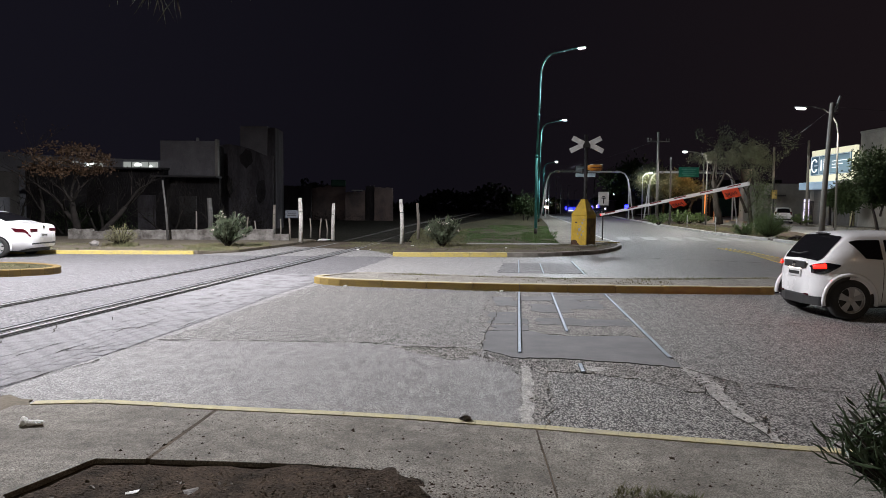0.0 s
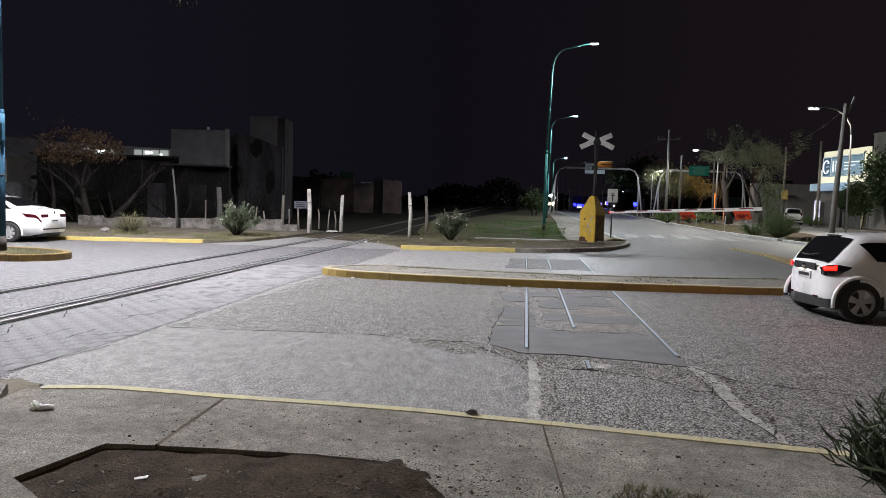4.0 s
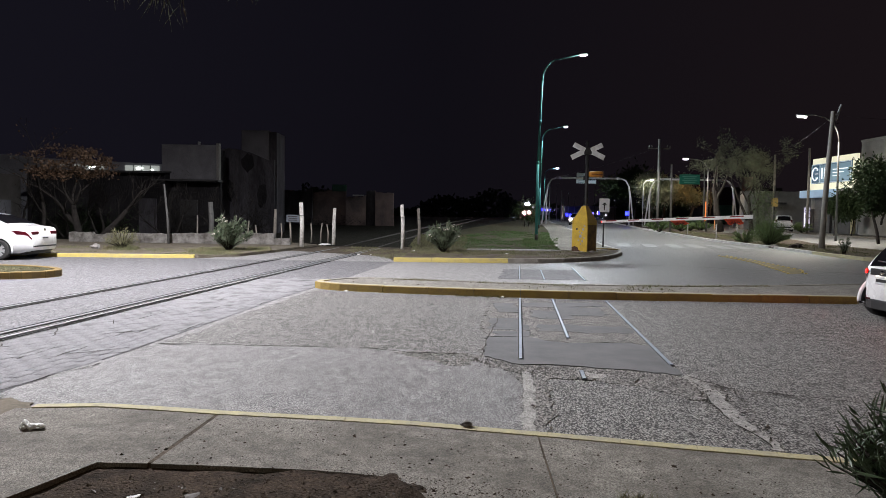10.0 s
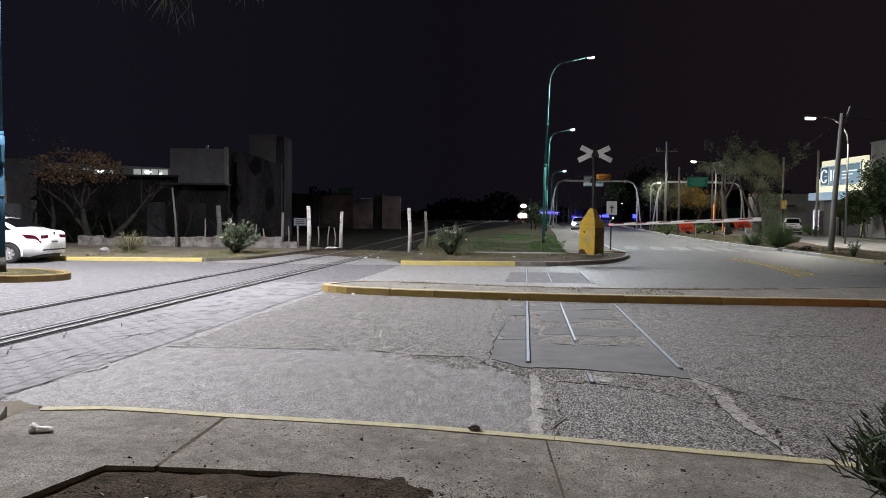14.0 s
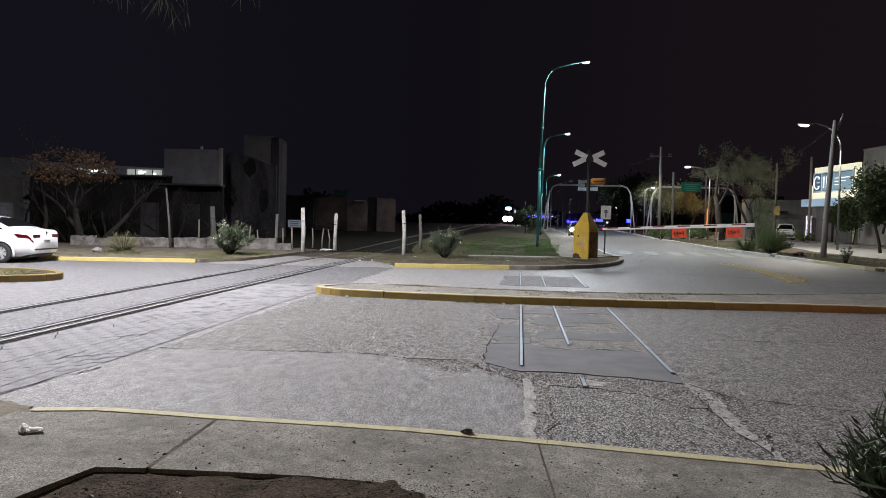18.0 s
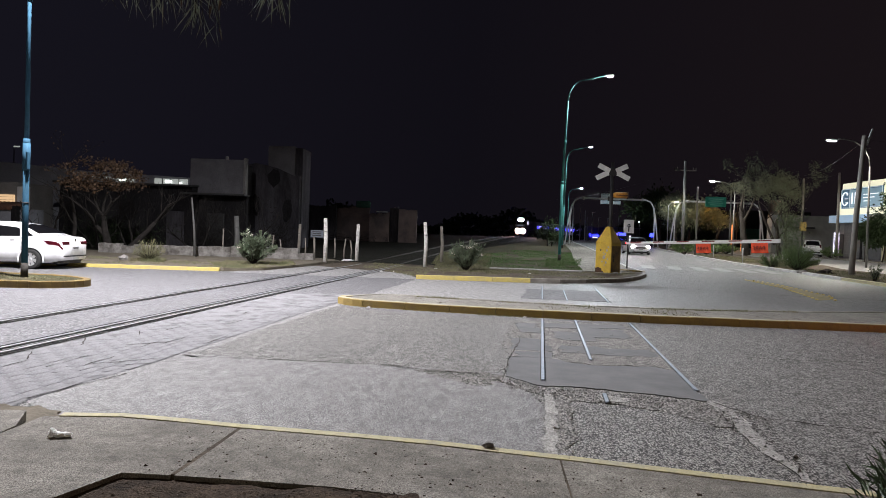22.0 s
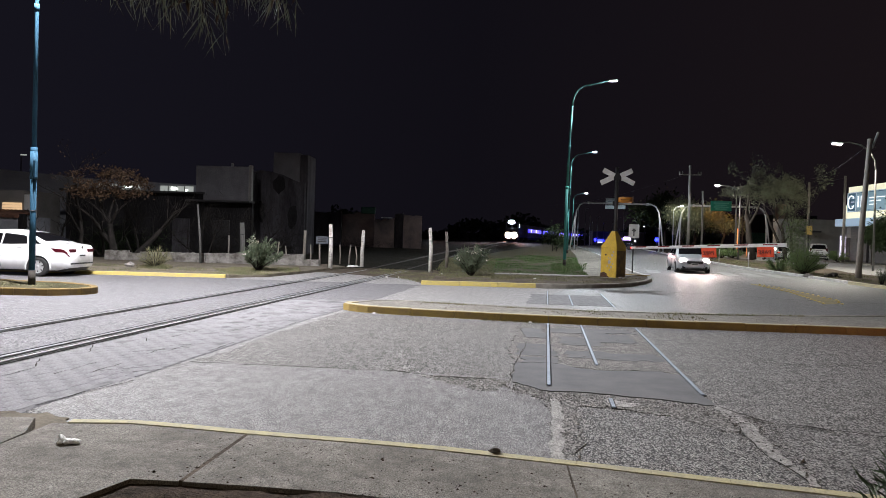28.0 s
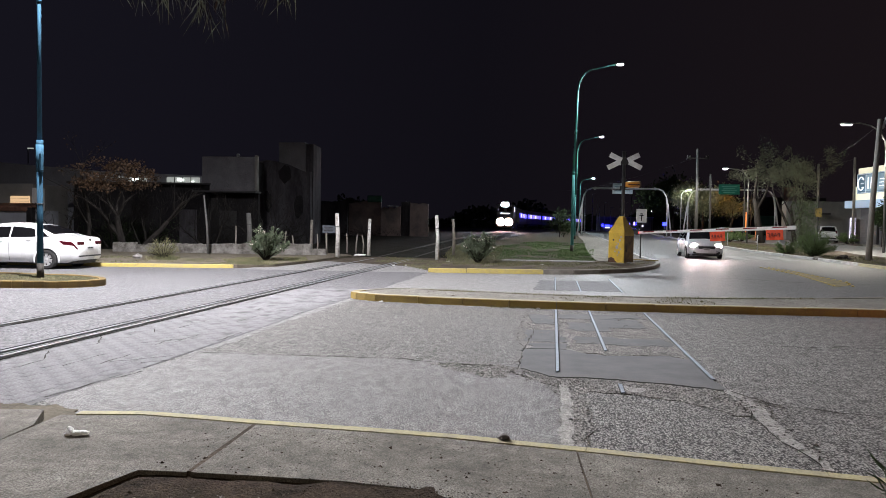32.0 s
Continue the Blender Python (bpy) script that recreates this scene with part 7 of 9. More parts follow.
    for k in range(16):
        bm = B()
        tube(bm, [(-2.5 + 0.25 * k, -0.25, 2.02), (-2.5 + 0.25 * k, 1.3, 2.32)], 0.13, 6)
        part("roof_tile", bm, TILE, ob)
    ob = thing("outside_lamp", "small white lamp high on the dark hall", "lamp", -35.5, 52.0, 0)
    bm = B()
    tube(bm, [(0, 0, 0), (0, 0, 7.1)], 0.04, 6)
    part("pole", bm, DARKMETAL, ob)
    bm = B()
    box(bm, 0.5, 0.1, 0.1, 0.2, 0, 7.1, bevel=0.02)
    part("lamp_head", bm, WINDOWDIM, ob)


# ---- shops on the right ----
def shop():
    # its front looks across the service road; local x runs along the front towards the camera's side
    ob = thing("shop", "corner shop with a lit blue and cream sign over dark shutters", "building", 36.45, 66.0, 0.45, -90)
    wall_block(ob, "front_wall", -0.6, 7.0, 0, 8, 0, 6.6, WALLGREY, "grey rendered shop front")
    wall_block(ob, "sign_band", 0.0, 7.0, -0.3, -0.02, 4.1, 7.1, SHOPCREAM, "cream sign band, the light on it given as emission")
    wall_block(ob, "side_band", -0.6, -0.02, -0.25, -0.02, 4.1, 5.4, SHOPCREAM, "lower end of the emissive cream band")
    pan = wall_block(ob, "sign_panel", 0.1, 6.5, -0.42, -0.32, 4.7, 6.55, SHOPBLUE, "blue sign board")
    wall_block(pan, "sign_face", 1.6, 6.3, -0.45, -0.43, 4.85, 6.4, SHOPGLASS, "pale blue lit sign face", 0.0)
    for z in (4.74, 6.47):
        wall_block(pan, "frame_bar", 0.15, 6.45, -0.46, -0.43, z, z + 0.05, SHOPLIGHT, "pale rim of the sign", 0.0)
    for x in (0.13, 1.5, 6.4):
        wall_block(pan, "frame_bar", x, x + 0.07, -0.46, -0.43, 4.78, 6.48, SHOPLIGHT, "", 0.0)
    ring = B()
    tube(ring, [(0.8 + 0.5 * math.cos(a), -0.46, 5.62 + 0.6 * math.sin(a)) for a in np.linspace(0.6, 5.7, 20)], 0.06, 6, cap=False)
    part("emblem", ring, SIGNGLOW, pan, "pale curved emblem")
    for x0, x1, z in ((0.75, 1.3, 5.58), (0.85, 1.3, 5.2), (0.85, 1.3, 5.95)):
        wall_block(pan, "emblem_bar", x0, x1, -0.47, -0.45, z, z + 0.1, SHOPLIGHT, "", 0.0)
    for x in (1.85, 2.35, 2.9):
        wall_block(pan, "lettering", x, x + 0.2, -0.475, -0.455, 5.1, 6.15, SIGNGLOW, "", 0.0)
    for k in range(3):
        wall_block(pan, "lettering", 3.7, 6.0 - 0.6 * k, -0.47, -0.455, 5.85 - 0.3 * k, 5.93 - 0.3 * k, SIGNGLOW, "", 0.0)
    wall_block(ob, "canopy", -0.9, 5.4, -1.0, -0.31, 3.35, 4.05, FASCIA, "pale blue canopy fascia with faint emission for the light on it")
    wall_block(ob, "canopy_end", 5.42, 6.6, -0.95, -0.31, 3.4, 4.0, WALLGREY, "grey end of the canopy")
    for x0, x1 in ((0.3, 2.95), (3.35, 6.1)):
        sh = wall_block(ob, "shutter", x0, x1, -0.1, -0.02, 0.0, 3.3, SHUTTER, "dark closed roller shutter", 0.0)
        for j in range(14):
            wall_block(sh, "slat", x0, x1, -0.13, -0.105, 0.05 + 0.23 * j, 0.23 + 0.23 * j, SHUTTER, "", 0.008)
    wall_block(ob, "pillar", 3.0, 3.3, -0.15, -0.02, 0, 3.3, WALLDARK)
    wall_block(ob, "yellow_corner", 6.3, 6.75, -0.2, -0.02, 0, 3.3, YELLOW_PALE, "narrow yellow corner strip")
    wall_block(ob, "door", -0.5, 0.2, -0.1, -0.02, 0, 2.3, BLACKPAINT, "dark doorway")
    ob = thing("building", "tall plain grey rendered building beside the shop", "building", 36.45, 58.9, 0.4)
    wall_block(ob, "wall", 0, 12, -16, 0, 0, 8.1, WALLGREY)
    wall_block(ob, "parapet", -0.06, 0.2, -16.05, 0.05, 8.1, 8.25, WALLGREY)
    wall_block(ob, "mast", 1.3, 1.36, -2, -1.94, 8.1, 10.6, DARKMETAL, "thin roof mast", 0.0)
    ob = thing("pavement", "narrow concrete pavement along the shop fronts", "pavement", kind="structure")
    bm = B()
    prism(bm, [(34.6, 42.5), (36.43, 42.5), (36.43, 67.5), (34.6, 67.5)], -0.05, 0.13, follow=True)
    part("slab", bm, CONCRETE, ob)
    ob = thing("building", "dim rendered building with a lit barred doorway", "building", 35.0, 78.0, 0.5)
    wall_block(ob, "wall", 0, 9.5, 0, 1.2, 0, 4.4, WALLGREY)
    wall_block(ob, "canopy", 1.0, 4.3, -1.2, 0, 2.9, 3.1, DARKMETAL)
    d = wall_block(ob, "gate", 7.0, 7.6, -0.08, -0.02, 0.1, 2.6, WINDOWPALE, "bright doorway behind bars", 0.0)
    for k in range(5):
        wall_block(d, "bar", 7.03 + 0.12 * k, 7.07 + 0.12 * k, -0.14, -0.1, 0.1, 2.6, BLACKPAINT, "", 0.0)
    for k in range(3):
        wall_block(d, "bar", 7.0, 7.6, -0.14, -0.1, 0.6 + 0.8 * k, 0.66 + 0.8 * k, BLACKPAINT, "", 0.0)
    ob = thing("building", "distant dim shop with green front and faded sign board", "building", 44.5, 112.0, 0.7)
    wall_block(ob, "wall", 0, 12, 0, 8, 0, 6.2, WALLDARK)
    wall_block(ob, "band", 0, 8.5, -0.3, 0, 4.6, 6.0, WALLDARK)
    wall_block(ob, "shopfront", 1.3, 3.8, -0.12, -0.02, 0.2, 3.2, SHOPGREEN, "dull green shop front")
    wall_block(ob, "sign_board", 5.0, 6.7, -0.7, -0.5, 4.7, 7.9, SIGNPINK, "tall faded pinkish sign board")
    wall_block(ob, "sign_support", 5.7, 6.0, -0.5, -0.3, 3.4, 7.6, DARKMETAL)
    ob = thing("yellow_sign", "yellow sign box on a pole beside the tree", "sign", 28.55, 57.9, 0.35)
    wall_block(ob, "pole", -0.05, 0.05, -0.05, 0.05, 0, 4.2, DARKMETAL, "", 0.0)
    wall_block(ob, "sign_box", -0.22, 0.25, -0.15, 0.1, 2.4, 3.15, YELLOW, "bright yellow sign box")
    # faint emission gives these pillars their orange lit look
    for x, z0, z1 in ((33.0, 0.25, 3.6), (34.2, 0.25, 3.4)):
        bm = B()
        box(bm, 0.28, 0.2, z1 - z0, 0, 0, z0 - 0.3, bevel=0.03)
        solid("lit_pillar", bm, ORANGEGLOW, "orange pillar by the service road, its lit look from emission", "pillar", x, 84.0, 0.45, group="lit pillars")
    # low pipe rail on the right verge
    for x, y in ((19.0, 46.5), (20.5, 56.0), (18.9, 43.0)):
        ob = thing("pipe_marker", "thin grey steel marker post on the verge", "marker post", x, y, gz(x, y) + 0.1, group="marker posts")
        bm = B()
        tube(bm, [(0, 0, 0), (0, 0, 0.95)], 0.03, 6)
        part("shaft", bm, GALV, ob)
        bm = B()
        tube(bm, [(0, 0, 0.95), (0, 0, 1.0)], 0.04, 6)
        part("cap", bm, GALV, ob)


def far_lights():
    """Lit stalls and buildings at the far bend, and lamps in the distance."""
    ob = thing("stall_row", "distant low building with blue and violet lights", "building", 30.0, 178.0, 0.9)
    wall_block(ob, "wall", 2.5, 16, 0, 4, 0, 3.3, WALLGREY)
    wall_block(ob, "roof", 2.3, 16.2, -0.4, 4.2, 3.3, 3.5, COACH)
    for x0, x1, m, z0, z1 in ((3.0, 5.4, BLUELIGHT, 0.9, 1.35), (3.4, 5.0, WINDOWPALE, 0.5, 0.75), (2.8, 3.3, BLUEDIM, 1.0, 1.6), (6.2, 7.2, BLUEDIM, 1.1, 1.8), (8.0, 8.8, VIOLET, 1.2, 2.0), (9.6, 10.2, VIOLET, 1.2, 1.9), (11.3, 11.8, VIOLET, 1.0, 1.7), (13.2, 13.6, WINDOWPALE, 1.0, 1.4)):
        wall_block(ob, "lit_window", x0, x1, -0.1, -0.02, z0, z1, m, "", 0.0)
    for x, y, z, m in ((25.4, 112, 8.0, WINDOWWARM), (42, 150, 9.5, WINDOWCOOL), (47, 150, 5.0, WINDOWWARM), (36.0, 140, 4.2, WINDOWCOOL)):
        ob = thing("street_lamp", "distant street lamp, a small point of light", "street lamp", x, y, 0.8, group="distant lamps")
        bm = B()
        tube(bm, [(0, 0, 0), (0, 0, z)], [0.09, 0.06], 6)
        part("pole", bm, DARKMETAL, ob)
        bm = B()
        box(bm, 0.36, 0.2, 0.12, 0, 0, z, bevel=0.03)
        part("lamp_head", bm, m, ob)
    for x, z in ((25.6, 7.9), (28.2, 6.1), (29.6, 5.0), (31.6, 4.9)):
        ob = thing("lamp_post", "tall thin pale pole far along the avenue", "lamp post", x, 150, 0.9, group="far poles")
        bm = B()
        tube(bm, [(0, 0, 0), (0, 0, z)], [0.1, 0.07], 6)
        part("pole", bm, GALV, ob)
        bm = B()
        tube(bm, [(0, 0, z), (0.5, -0.4, z + 0.15)], 0.06, 6)
        part("arm", bm, GALV, ob)
    ob = thing("street_lamp", "sodium street lamp glowing orange among the trees", "street lamp", 31.5, 84.2, 0.5)
    bm = B()
    tube(bm, [(2.2, 0.4, 0), (2.2, 0.4, 5.8), (1.4, 0.2, 6.2), (0, 0, 6.2)], 0.06, 8)
    part("pole", bm, DARKMETAL, ob)
    for k in (-0.3, 0.3):
        bm = B()
        box(bm, 0.4, 0.25, 0.14, k, 0, 6.05 + 0.2 * k, bevel=0.03)
        part("lamp_head", bm, SODIUM, ob, "glowing orange lamp head")
    ob = thing("street_lamp", "street lamp glowing white at the edge of a tree crown", "street lamp", 24.7, 82.8, 0.55)
    bm = B()
    tube(bm, [(0, 0, 0), (0, 0, 5.2), (0.2, -0.4, 5.55), (0.55, -1.2, 5.6)], 0.06, 8)
    part("pole", bm, GALV, ob)
    bm = B()
    box(bm, 0.3, 0.4, 0.12, 0.6, -1.25, 5.55, bevel=0.03)
    part("lamp_head", bm, WINDOWCOOL, ob, "glowing lamp head")
    ob = thing("beacon_post", "small post with a blue flashing lamp beside the gantry", "beacon", 23.4, 85.0, 0.6)
    bm = B()
    tube(bm, [(0, 0, 0), (0, 0, 1.3)], 0.06, 8)
    part("post", bm, DARKMETAL, ob)
    bm = B()
    tube(bm, [(0, 0, 1.3), (0, 0, 1.75)], 0.22, 10)
    part("lamp", bm, BLUELIGHT, ob, "glowing blue lamp")
    # dark far tree line
    verts, faces = [], []
    rng = np.random.default_rng(3)
    ob = thing("far_woods", "dark line of distant trees", "trees", 0, 0, 0, kind="stuff")
    n = 16000
    x = rng.uniform(-120, 190, n)
    y = 230 + rng.normal(0, 6, n) + 0.15 * x
    h = 5.5 + 2.5 * np.sin(x * 0.11) + 1.5 * np.sin(x * 0.31 + 2)
    c = np.stack([x, y, 0.9 + rng.uniform(0, 1, n) * h], 1)
    leaves("foliage", c, LEAF_DARK, ob, length=1.5, width=1.1, seed=8)


lamps()
gantries()
cables()
crossing_box()
gate_boom()
plants()
fence_and_wall()
left_buildings()
shop()
far_lights()


# ---- litter by the track ----
def track_litter():
    for x, y, z, s, a in RAGS:
        bm = B()
        blob(bm, 0, 0, s * 0.3, s, (1.4, 0.8, 0.35), 0.45, 2, int(a))
        solid("litter_scrap", bm, LITTER, "crumpled white scrap of paper on the ground", "litter", x, y, z, a, group="litter scraps")


RAGS = ((-5.4, 31.4, 0.1, 0.17, 20), (-1.96, 13.95, 0.0, 0.035, 50), (1.23, 13.28, 0.0, 0.04, 80), (-1.12, 27.5, 0.11, 0.05, 15), (2.6, 26.4, 0.11, 0.05, 35), (-3.17, 26.0, 0.01, 0.055, 65), (-2.71, 26.2, 0.01, 0.045, 95))
track_litter()


# ---- vehicles ----
class Shell:
    """A car body as a skin over cross-sections: +x is forward, the origin is on the ground below the middle."""

    def __init__(self, length, width, top, belt, sides, low=0.2, back=None):
        self.back = -length / 2 if back is None else back
        self.l, self.w, self.top, self.belt_line, self.sides, self.low = length, width / 2, top, belt, sides, low

    def at(self, line, x):
        return float(np.interp(x, [p[0] for p in line], [p[1] for p in line]))

    def section(self, x):
        w = self.w * self.at(self.sides, x)
        top = self.at(self.top, x)
        low = self.low + 0.1 * max(0, abs(x) / (self.l / 2) - 0.82) / 0.18
        belt = min(self.at(self.belt_line, x), top - 0.035)
        tall = max(0.0, min(1.0, (top - belt) / 0.45))
        wt = w * (0.95 - 0.2 * tall)
        shoulder = max(low + 0.16, belt - 0.13)
        return [(0, low), (0.82 * w, low), (0.955 * w, low + 0.06), (w, (low + shoulder) / 2), (w, shoulder), (0.972 * w, belt),
                (wt + 0.02 * w, top - 0.025 - 0.06 * tall), (0.86 * wt, top - 0.006), (0, top + 0.012 * (1 + tall))]

    def point(self, x, k, side=1):
        s = self.section(x)
        i = min(int(k), len(s) - 2)
        f = k - i
        return Vector((x, side * (s[i][0] * (1 - f) + s[i + 1][0] * f), s[i][1] * (1 - f) + s[i + 1][1] * f))

    def body(self, xs):
        bm = B()
        rings = []
        for x in xs:
            half = self.section(x)
            ring = [Vector((x, y, z)) for y, z in half] + [Vector((x, -y, z)) for y, z in half[-2:0:-1]]
            rings.append([bm.verts.new(v) for v in ring])
        n = len(rings[0])
        for a, b in zip(rings, rings[1:]):
            for k in range(n):
                bm.faces.new((a[k], a[(k + 1) % n], b[(k + 1) % n], b[k]))
        bm.faces.new(rings[0]), bm.faces.new(rings[-1])
        bmesh.ops.recalc_face_normals(bm, faces=bm.faces[:])
        return bm

    def side_panel(self, corners, side, k0=5.1, k1=5.92, out=0.006, n=8, rows=3):
        """A panel on the side: corners are x at low rear, low front, high front, high rear."""
        bm = B()
        grid = []
        for j in range(rows + 1):
            t = j / rows
            a, b = corners[0] * (1 - t) + corners[3] * t, corners[1] * (1 - t) + corners[2] * t
            grid.append([bm.verts.new(self.point(a + (b - a) * i / n, k0 + (k1 - k0) * t, side) + Vector((0, side * out, out * 0.4))) for i in range(n + 1)])
        for j in range(rows):
            for i in range(n):
                bm.faces.new((grid[j][i], grid[j][i + 1], grid[j + 1][i + 1], grid[j + 1][i]))
        bmesh.ops.recalc_face_normals(bm, faces=bm.faces[:])
        return bm

    def leaf_panel(self, x0, x1, outline, side, out=0.012, n=16, rows=5):
        """A panel on the flank between two heights; outline: rows of (share of the way from x0 to x1, low z, high z)."""
        bm = B()
        grid = []
        for i in range(n + 1):
            u = i / n
            x = x0 + (x1 - x0) * u ** 1.4
            lo, hi = (float(np.interp(u, [p[0] for p in outline], [p[k] for p in outline])) for k in (1, 2))
            sec = self.section(x)[2:8]
            col = []
            for j in range(rows + 1):
                z = lo + (hi - lo) * j / rows
                y = float(np.interp(z, [p[1] for p in sec], [p[0] for p in sec]))
                col.append(bm.verts.new((x - out * (1 - u), side * (y + out), z)))
            grid.append(col)
        for i in range(n):
            for j in range(rows):
                bm.faces.new((grid[i][j], grid[i + 1][j], grid[i + 1][j + 1], grid[i][j + 1]))
        bmesh.ops.recalc_face_normals(bm, faces=bm.faces[:])
        return bm

    def top_panel(self, x0, x1, reach0=1.25, reach1=1.1, out=0.008, n=10, rows=6):
        """A panel across the top, such as a windscreen, between two lines across the car."""
        bm = B()
        grid = []
        d = (self.point(x1, 8) - self.point(x0, 8)).normalized()
        up = Vector((-d.z, 0, d.x))
        if up.z < 0:
            up = -up
        for j in range(rows + 1):
            x = x0 + (x1 - x0) * j / rows
            r = reach0 + (reach1 - reach0) * j / rows
            grid.append([bm.verts.new(self.point(x, 8 - abs(2 * i / n - 1) * r, 1 if i > n / 2 else -1) + up * out) for i in range(n + 1)])
        for j in range(rows):
            for i in range(n):
                bm.faces.new((grid[j][i], grid[j][i + 1], grid[j + 1][i + 1], grid[j + 1][i]))
        bmesh.ops.recalc_face_normals(bm, faces=bm.faces[:])
        return bm


def lathe(bm, profile, seg=28, mi=0):
    """Turns a profile of (radius, y) about the y axis."""
    rings = [[bm.verts.new((r * math.cos(2 * math.pi * k / seg), y, r * math.sin(2 * math.pi * k / seg))) for k in range(seg)] for r, y in profile]
    for a, b in zip(rings, rings[1:]):
        for k in range(seg):
            f = bm.faces.new((a[k], a[(k + 1) % seg], b[(k + 1) % seg], b[k]))
            f.material_index, f.smooth = mi, True
    bmesh.ops.recalc_face_normals(bm, faces=bm.faces[:])
    return bm


def wheel(parent, x, y, radius, side, spokes=5, wide=0.19):
    bm = B()
    r = radius
    lathe(bm, [(r * 0.62, -wide * 0.42), (r * 0.7, -wide * 0.5), (r * 0.92, -wide * 0.48), (r, -wide * 0.36), (r, wide * 0.36), (r * 0.92, wide * 0.48), (r * 0.7, wide * 0.5), (r * 0.62, wide * 0.42)])
    tyre = part("wheel", bm, TYRE, parent, "black tyre")
    tyre.matrix_basis = pose(x, y, r)
    bm = B()
    o = side * wide * 0.36
    lathe(bm, [(r * 0.63, o + side * 0.02), (r * 0.66, o + side * 0.03), (r * 0.6, o), (r * 0.57, o - side * 0.05)])
    lathe(bm, [(0.001, o + side * 0.012), (r * 0.16, o + side * 0.012), (r * 0.18, o - side * 0.03)])
    for k in range(spokes):
        a = 2 * math.pi * k / spokes
        m = Matrix.Rotation(a, 4, "Y")
        for s in (-1, 1):
            v = [Vector((s * 0.055 * r + q * 0.05 * r, o + side * dy, z * r)) for q, z, dy in ((-1, 0.12, 0.006), (1, 0.12, 0.006), (2.6, 0.6, 0.014), (-2.2, 0.6, 0.014))]
            bm.faces.new([bm.verts.new(m @ p) for p in v])
    part("rim", bm, ALLOY, tyre, "silver alloy rim with spokes")
    bm = B()
    lathe(bm, [(0.001, o - side * 0.045), (r * 0.58, o - side * 0.045)])
    part("brake_disc", bm, PLASTIC, tyre)
    return tyre


def arch(parent, shell, x, r, side):
    """Dark wheel well and its painted lip."""
    w = shell.w * shell.at(shell.sides, x)
    bm = B()
    pts = [(r * math.cos(a), r * math.sin(a)) for a in np.linspace(-0.25, math.pi + 0.25, 22)]
    vs = [bm.verts.new((x + px, side * (max(w * 0.955, min(w, shell.w * shell.at(shell.sides, x + px))) + 0.003), 0.29 + pz)) for px, pz in pts]
    bm.faces.new(vs)
    part("wheel_well", bm, PLASTIC, parent, "dark wheel well")
    bm = B()
    tube(bm, [(x + r * 1.03 * math.cos(a), side * (max(w * 0.955, min(w, shell.w * shell.at(shell.sides, x + r * 1.03 * math.cos(a)))) + 0.008), 0.29 + r * 1.03 * math.sin(a)) for a in np.linspace(-0.2, math.pi + 0.2, 18)], 0.032, 6)
    return bm


TAIL, TALL = 0.71, 0.88


def rear(x):
    """Hatchback stations behind the rear door, drawn in to the short tail."""
    return x if x > -1.0 else -1.0 + (x + 1.0) * TAIL


HATCH = dict(length=3.84, width=1.5,
             top=[(rear(x), z * TALL) for x, z in ((-1.92, 0.86), (-1.9, 0.9), (-1.84, 0.97), (-1.76, 1.02), (-1.52, 1.26), (-1.28, 1.44), (-1.1, 1.48), (-0.6, 1.5), (0.1, 1.48), (0.35, 1.43), (0.7, 1.2), (1.02, 0.99), (1.3, 0.93), (1.6, 0.84), (1.8, 0.72), (1.9, 0.55), (1.92, 0.5))],
             belt=[(rear(x), z * TALL) for x, z in ((-1.92, 1.0), (-1.4, 1.04), (-0.6, 0.98), (0.5, 0.92), (1.1, 0.9), (1.92, 0.8))],
             sides=[(rear(x), v) for x, v in ((-1.92, 0.36), (-1.905, 0.52), (-1.875, 0.64), (-1.815, 0.74), (-1.725, 0.83), (-1.59, 0.905), (-1.4, 0.965), (-1.15, 1.0), (1.1, 1.0), (1.5, 0.97), (1.75, 0.88), (1.87, 0.74), (1.92, 0.6))],
             back=rear(-1.92))
SEDAN = dict(length=4.48, width=1.75,
             top=[(-2.24, 0.78), (-2.22, 0.86), (-2.17, 0.97), (-2.1, 1.03), (-1.7, 1.07), (-1.5, 1.12), (-1.1, 1.3), (-0.7, 1.42), (-0.2, 1.47), (0.3, 1.46), (0.55, 1.41), (1.0, 1.16), (1.3, 1.0), (1.7, 0.93), (2.0, 0.82), (2.15, 0.68), (2.22, 0.55), (2.24, 0.5)],
             belt=[(-2.24, 1.0), (-1.5, 1.04), (-0.5, 0.98), (0.8, 0.93), (1.3, 0.9), (2.24, 0.8)],
             sides=[(-2.24, 0.72), (-2.2, 0.83), (-2.1, 0.91), (-1.8, 0.97), (-1.3, 1.0), (1.4, 1.0), (1.8, 0.96), (2.05, 0.87), (2.18, 0.74), (2.24, 0.6)])


def car_base(name, label, spec, paint, wheels, radius, x, y, z, turn, spokes=5):
    ob = thing(name, label, "car", x, y, z, turn, group="cars")
    sh = Shell(**spec)
    l = sh.l / 2
    b = sh.back
    xs = sorted(set([b, b + 0.015, b + 0.04, b + 0.08, b + 0.12] + list(np.linspace(b + 0.17, l - 0.2, 36)) + [l - 0.12, l - 0.05, l - 0.02, l]))
    body = part("body", sh.body(xs), paint, ob, smooth=True)
    rolling = []
    for wx in wheels:
        for side in (-1, 1):
            lip = arch(ob, sh, wx, radius + 0.075, side)
            part("arch_lip", lip, paint, ob)
            rolling.append(wheel(ob, wx, side * (sh.w - 0.07), radius, side, spokes))
    bm = B()
    box(bm, l - b - 0.35, sh.w * 1.5, 0.12, (l + b) / 2, 0, 0.16, bevel=0.03)
    part("underbody", bm, PLASTIC, ob)
    return ob, sh, rolling, body


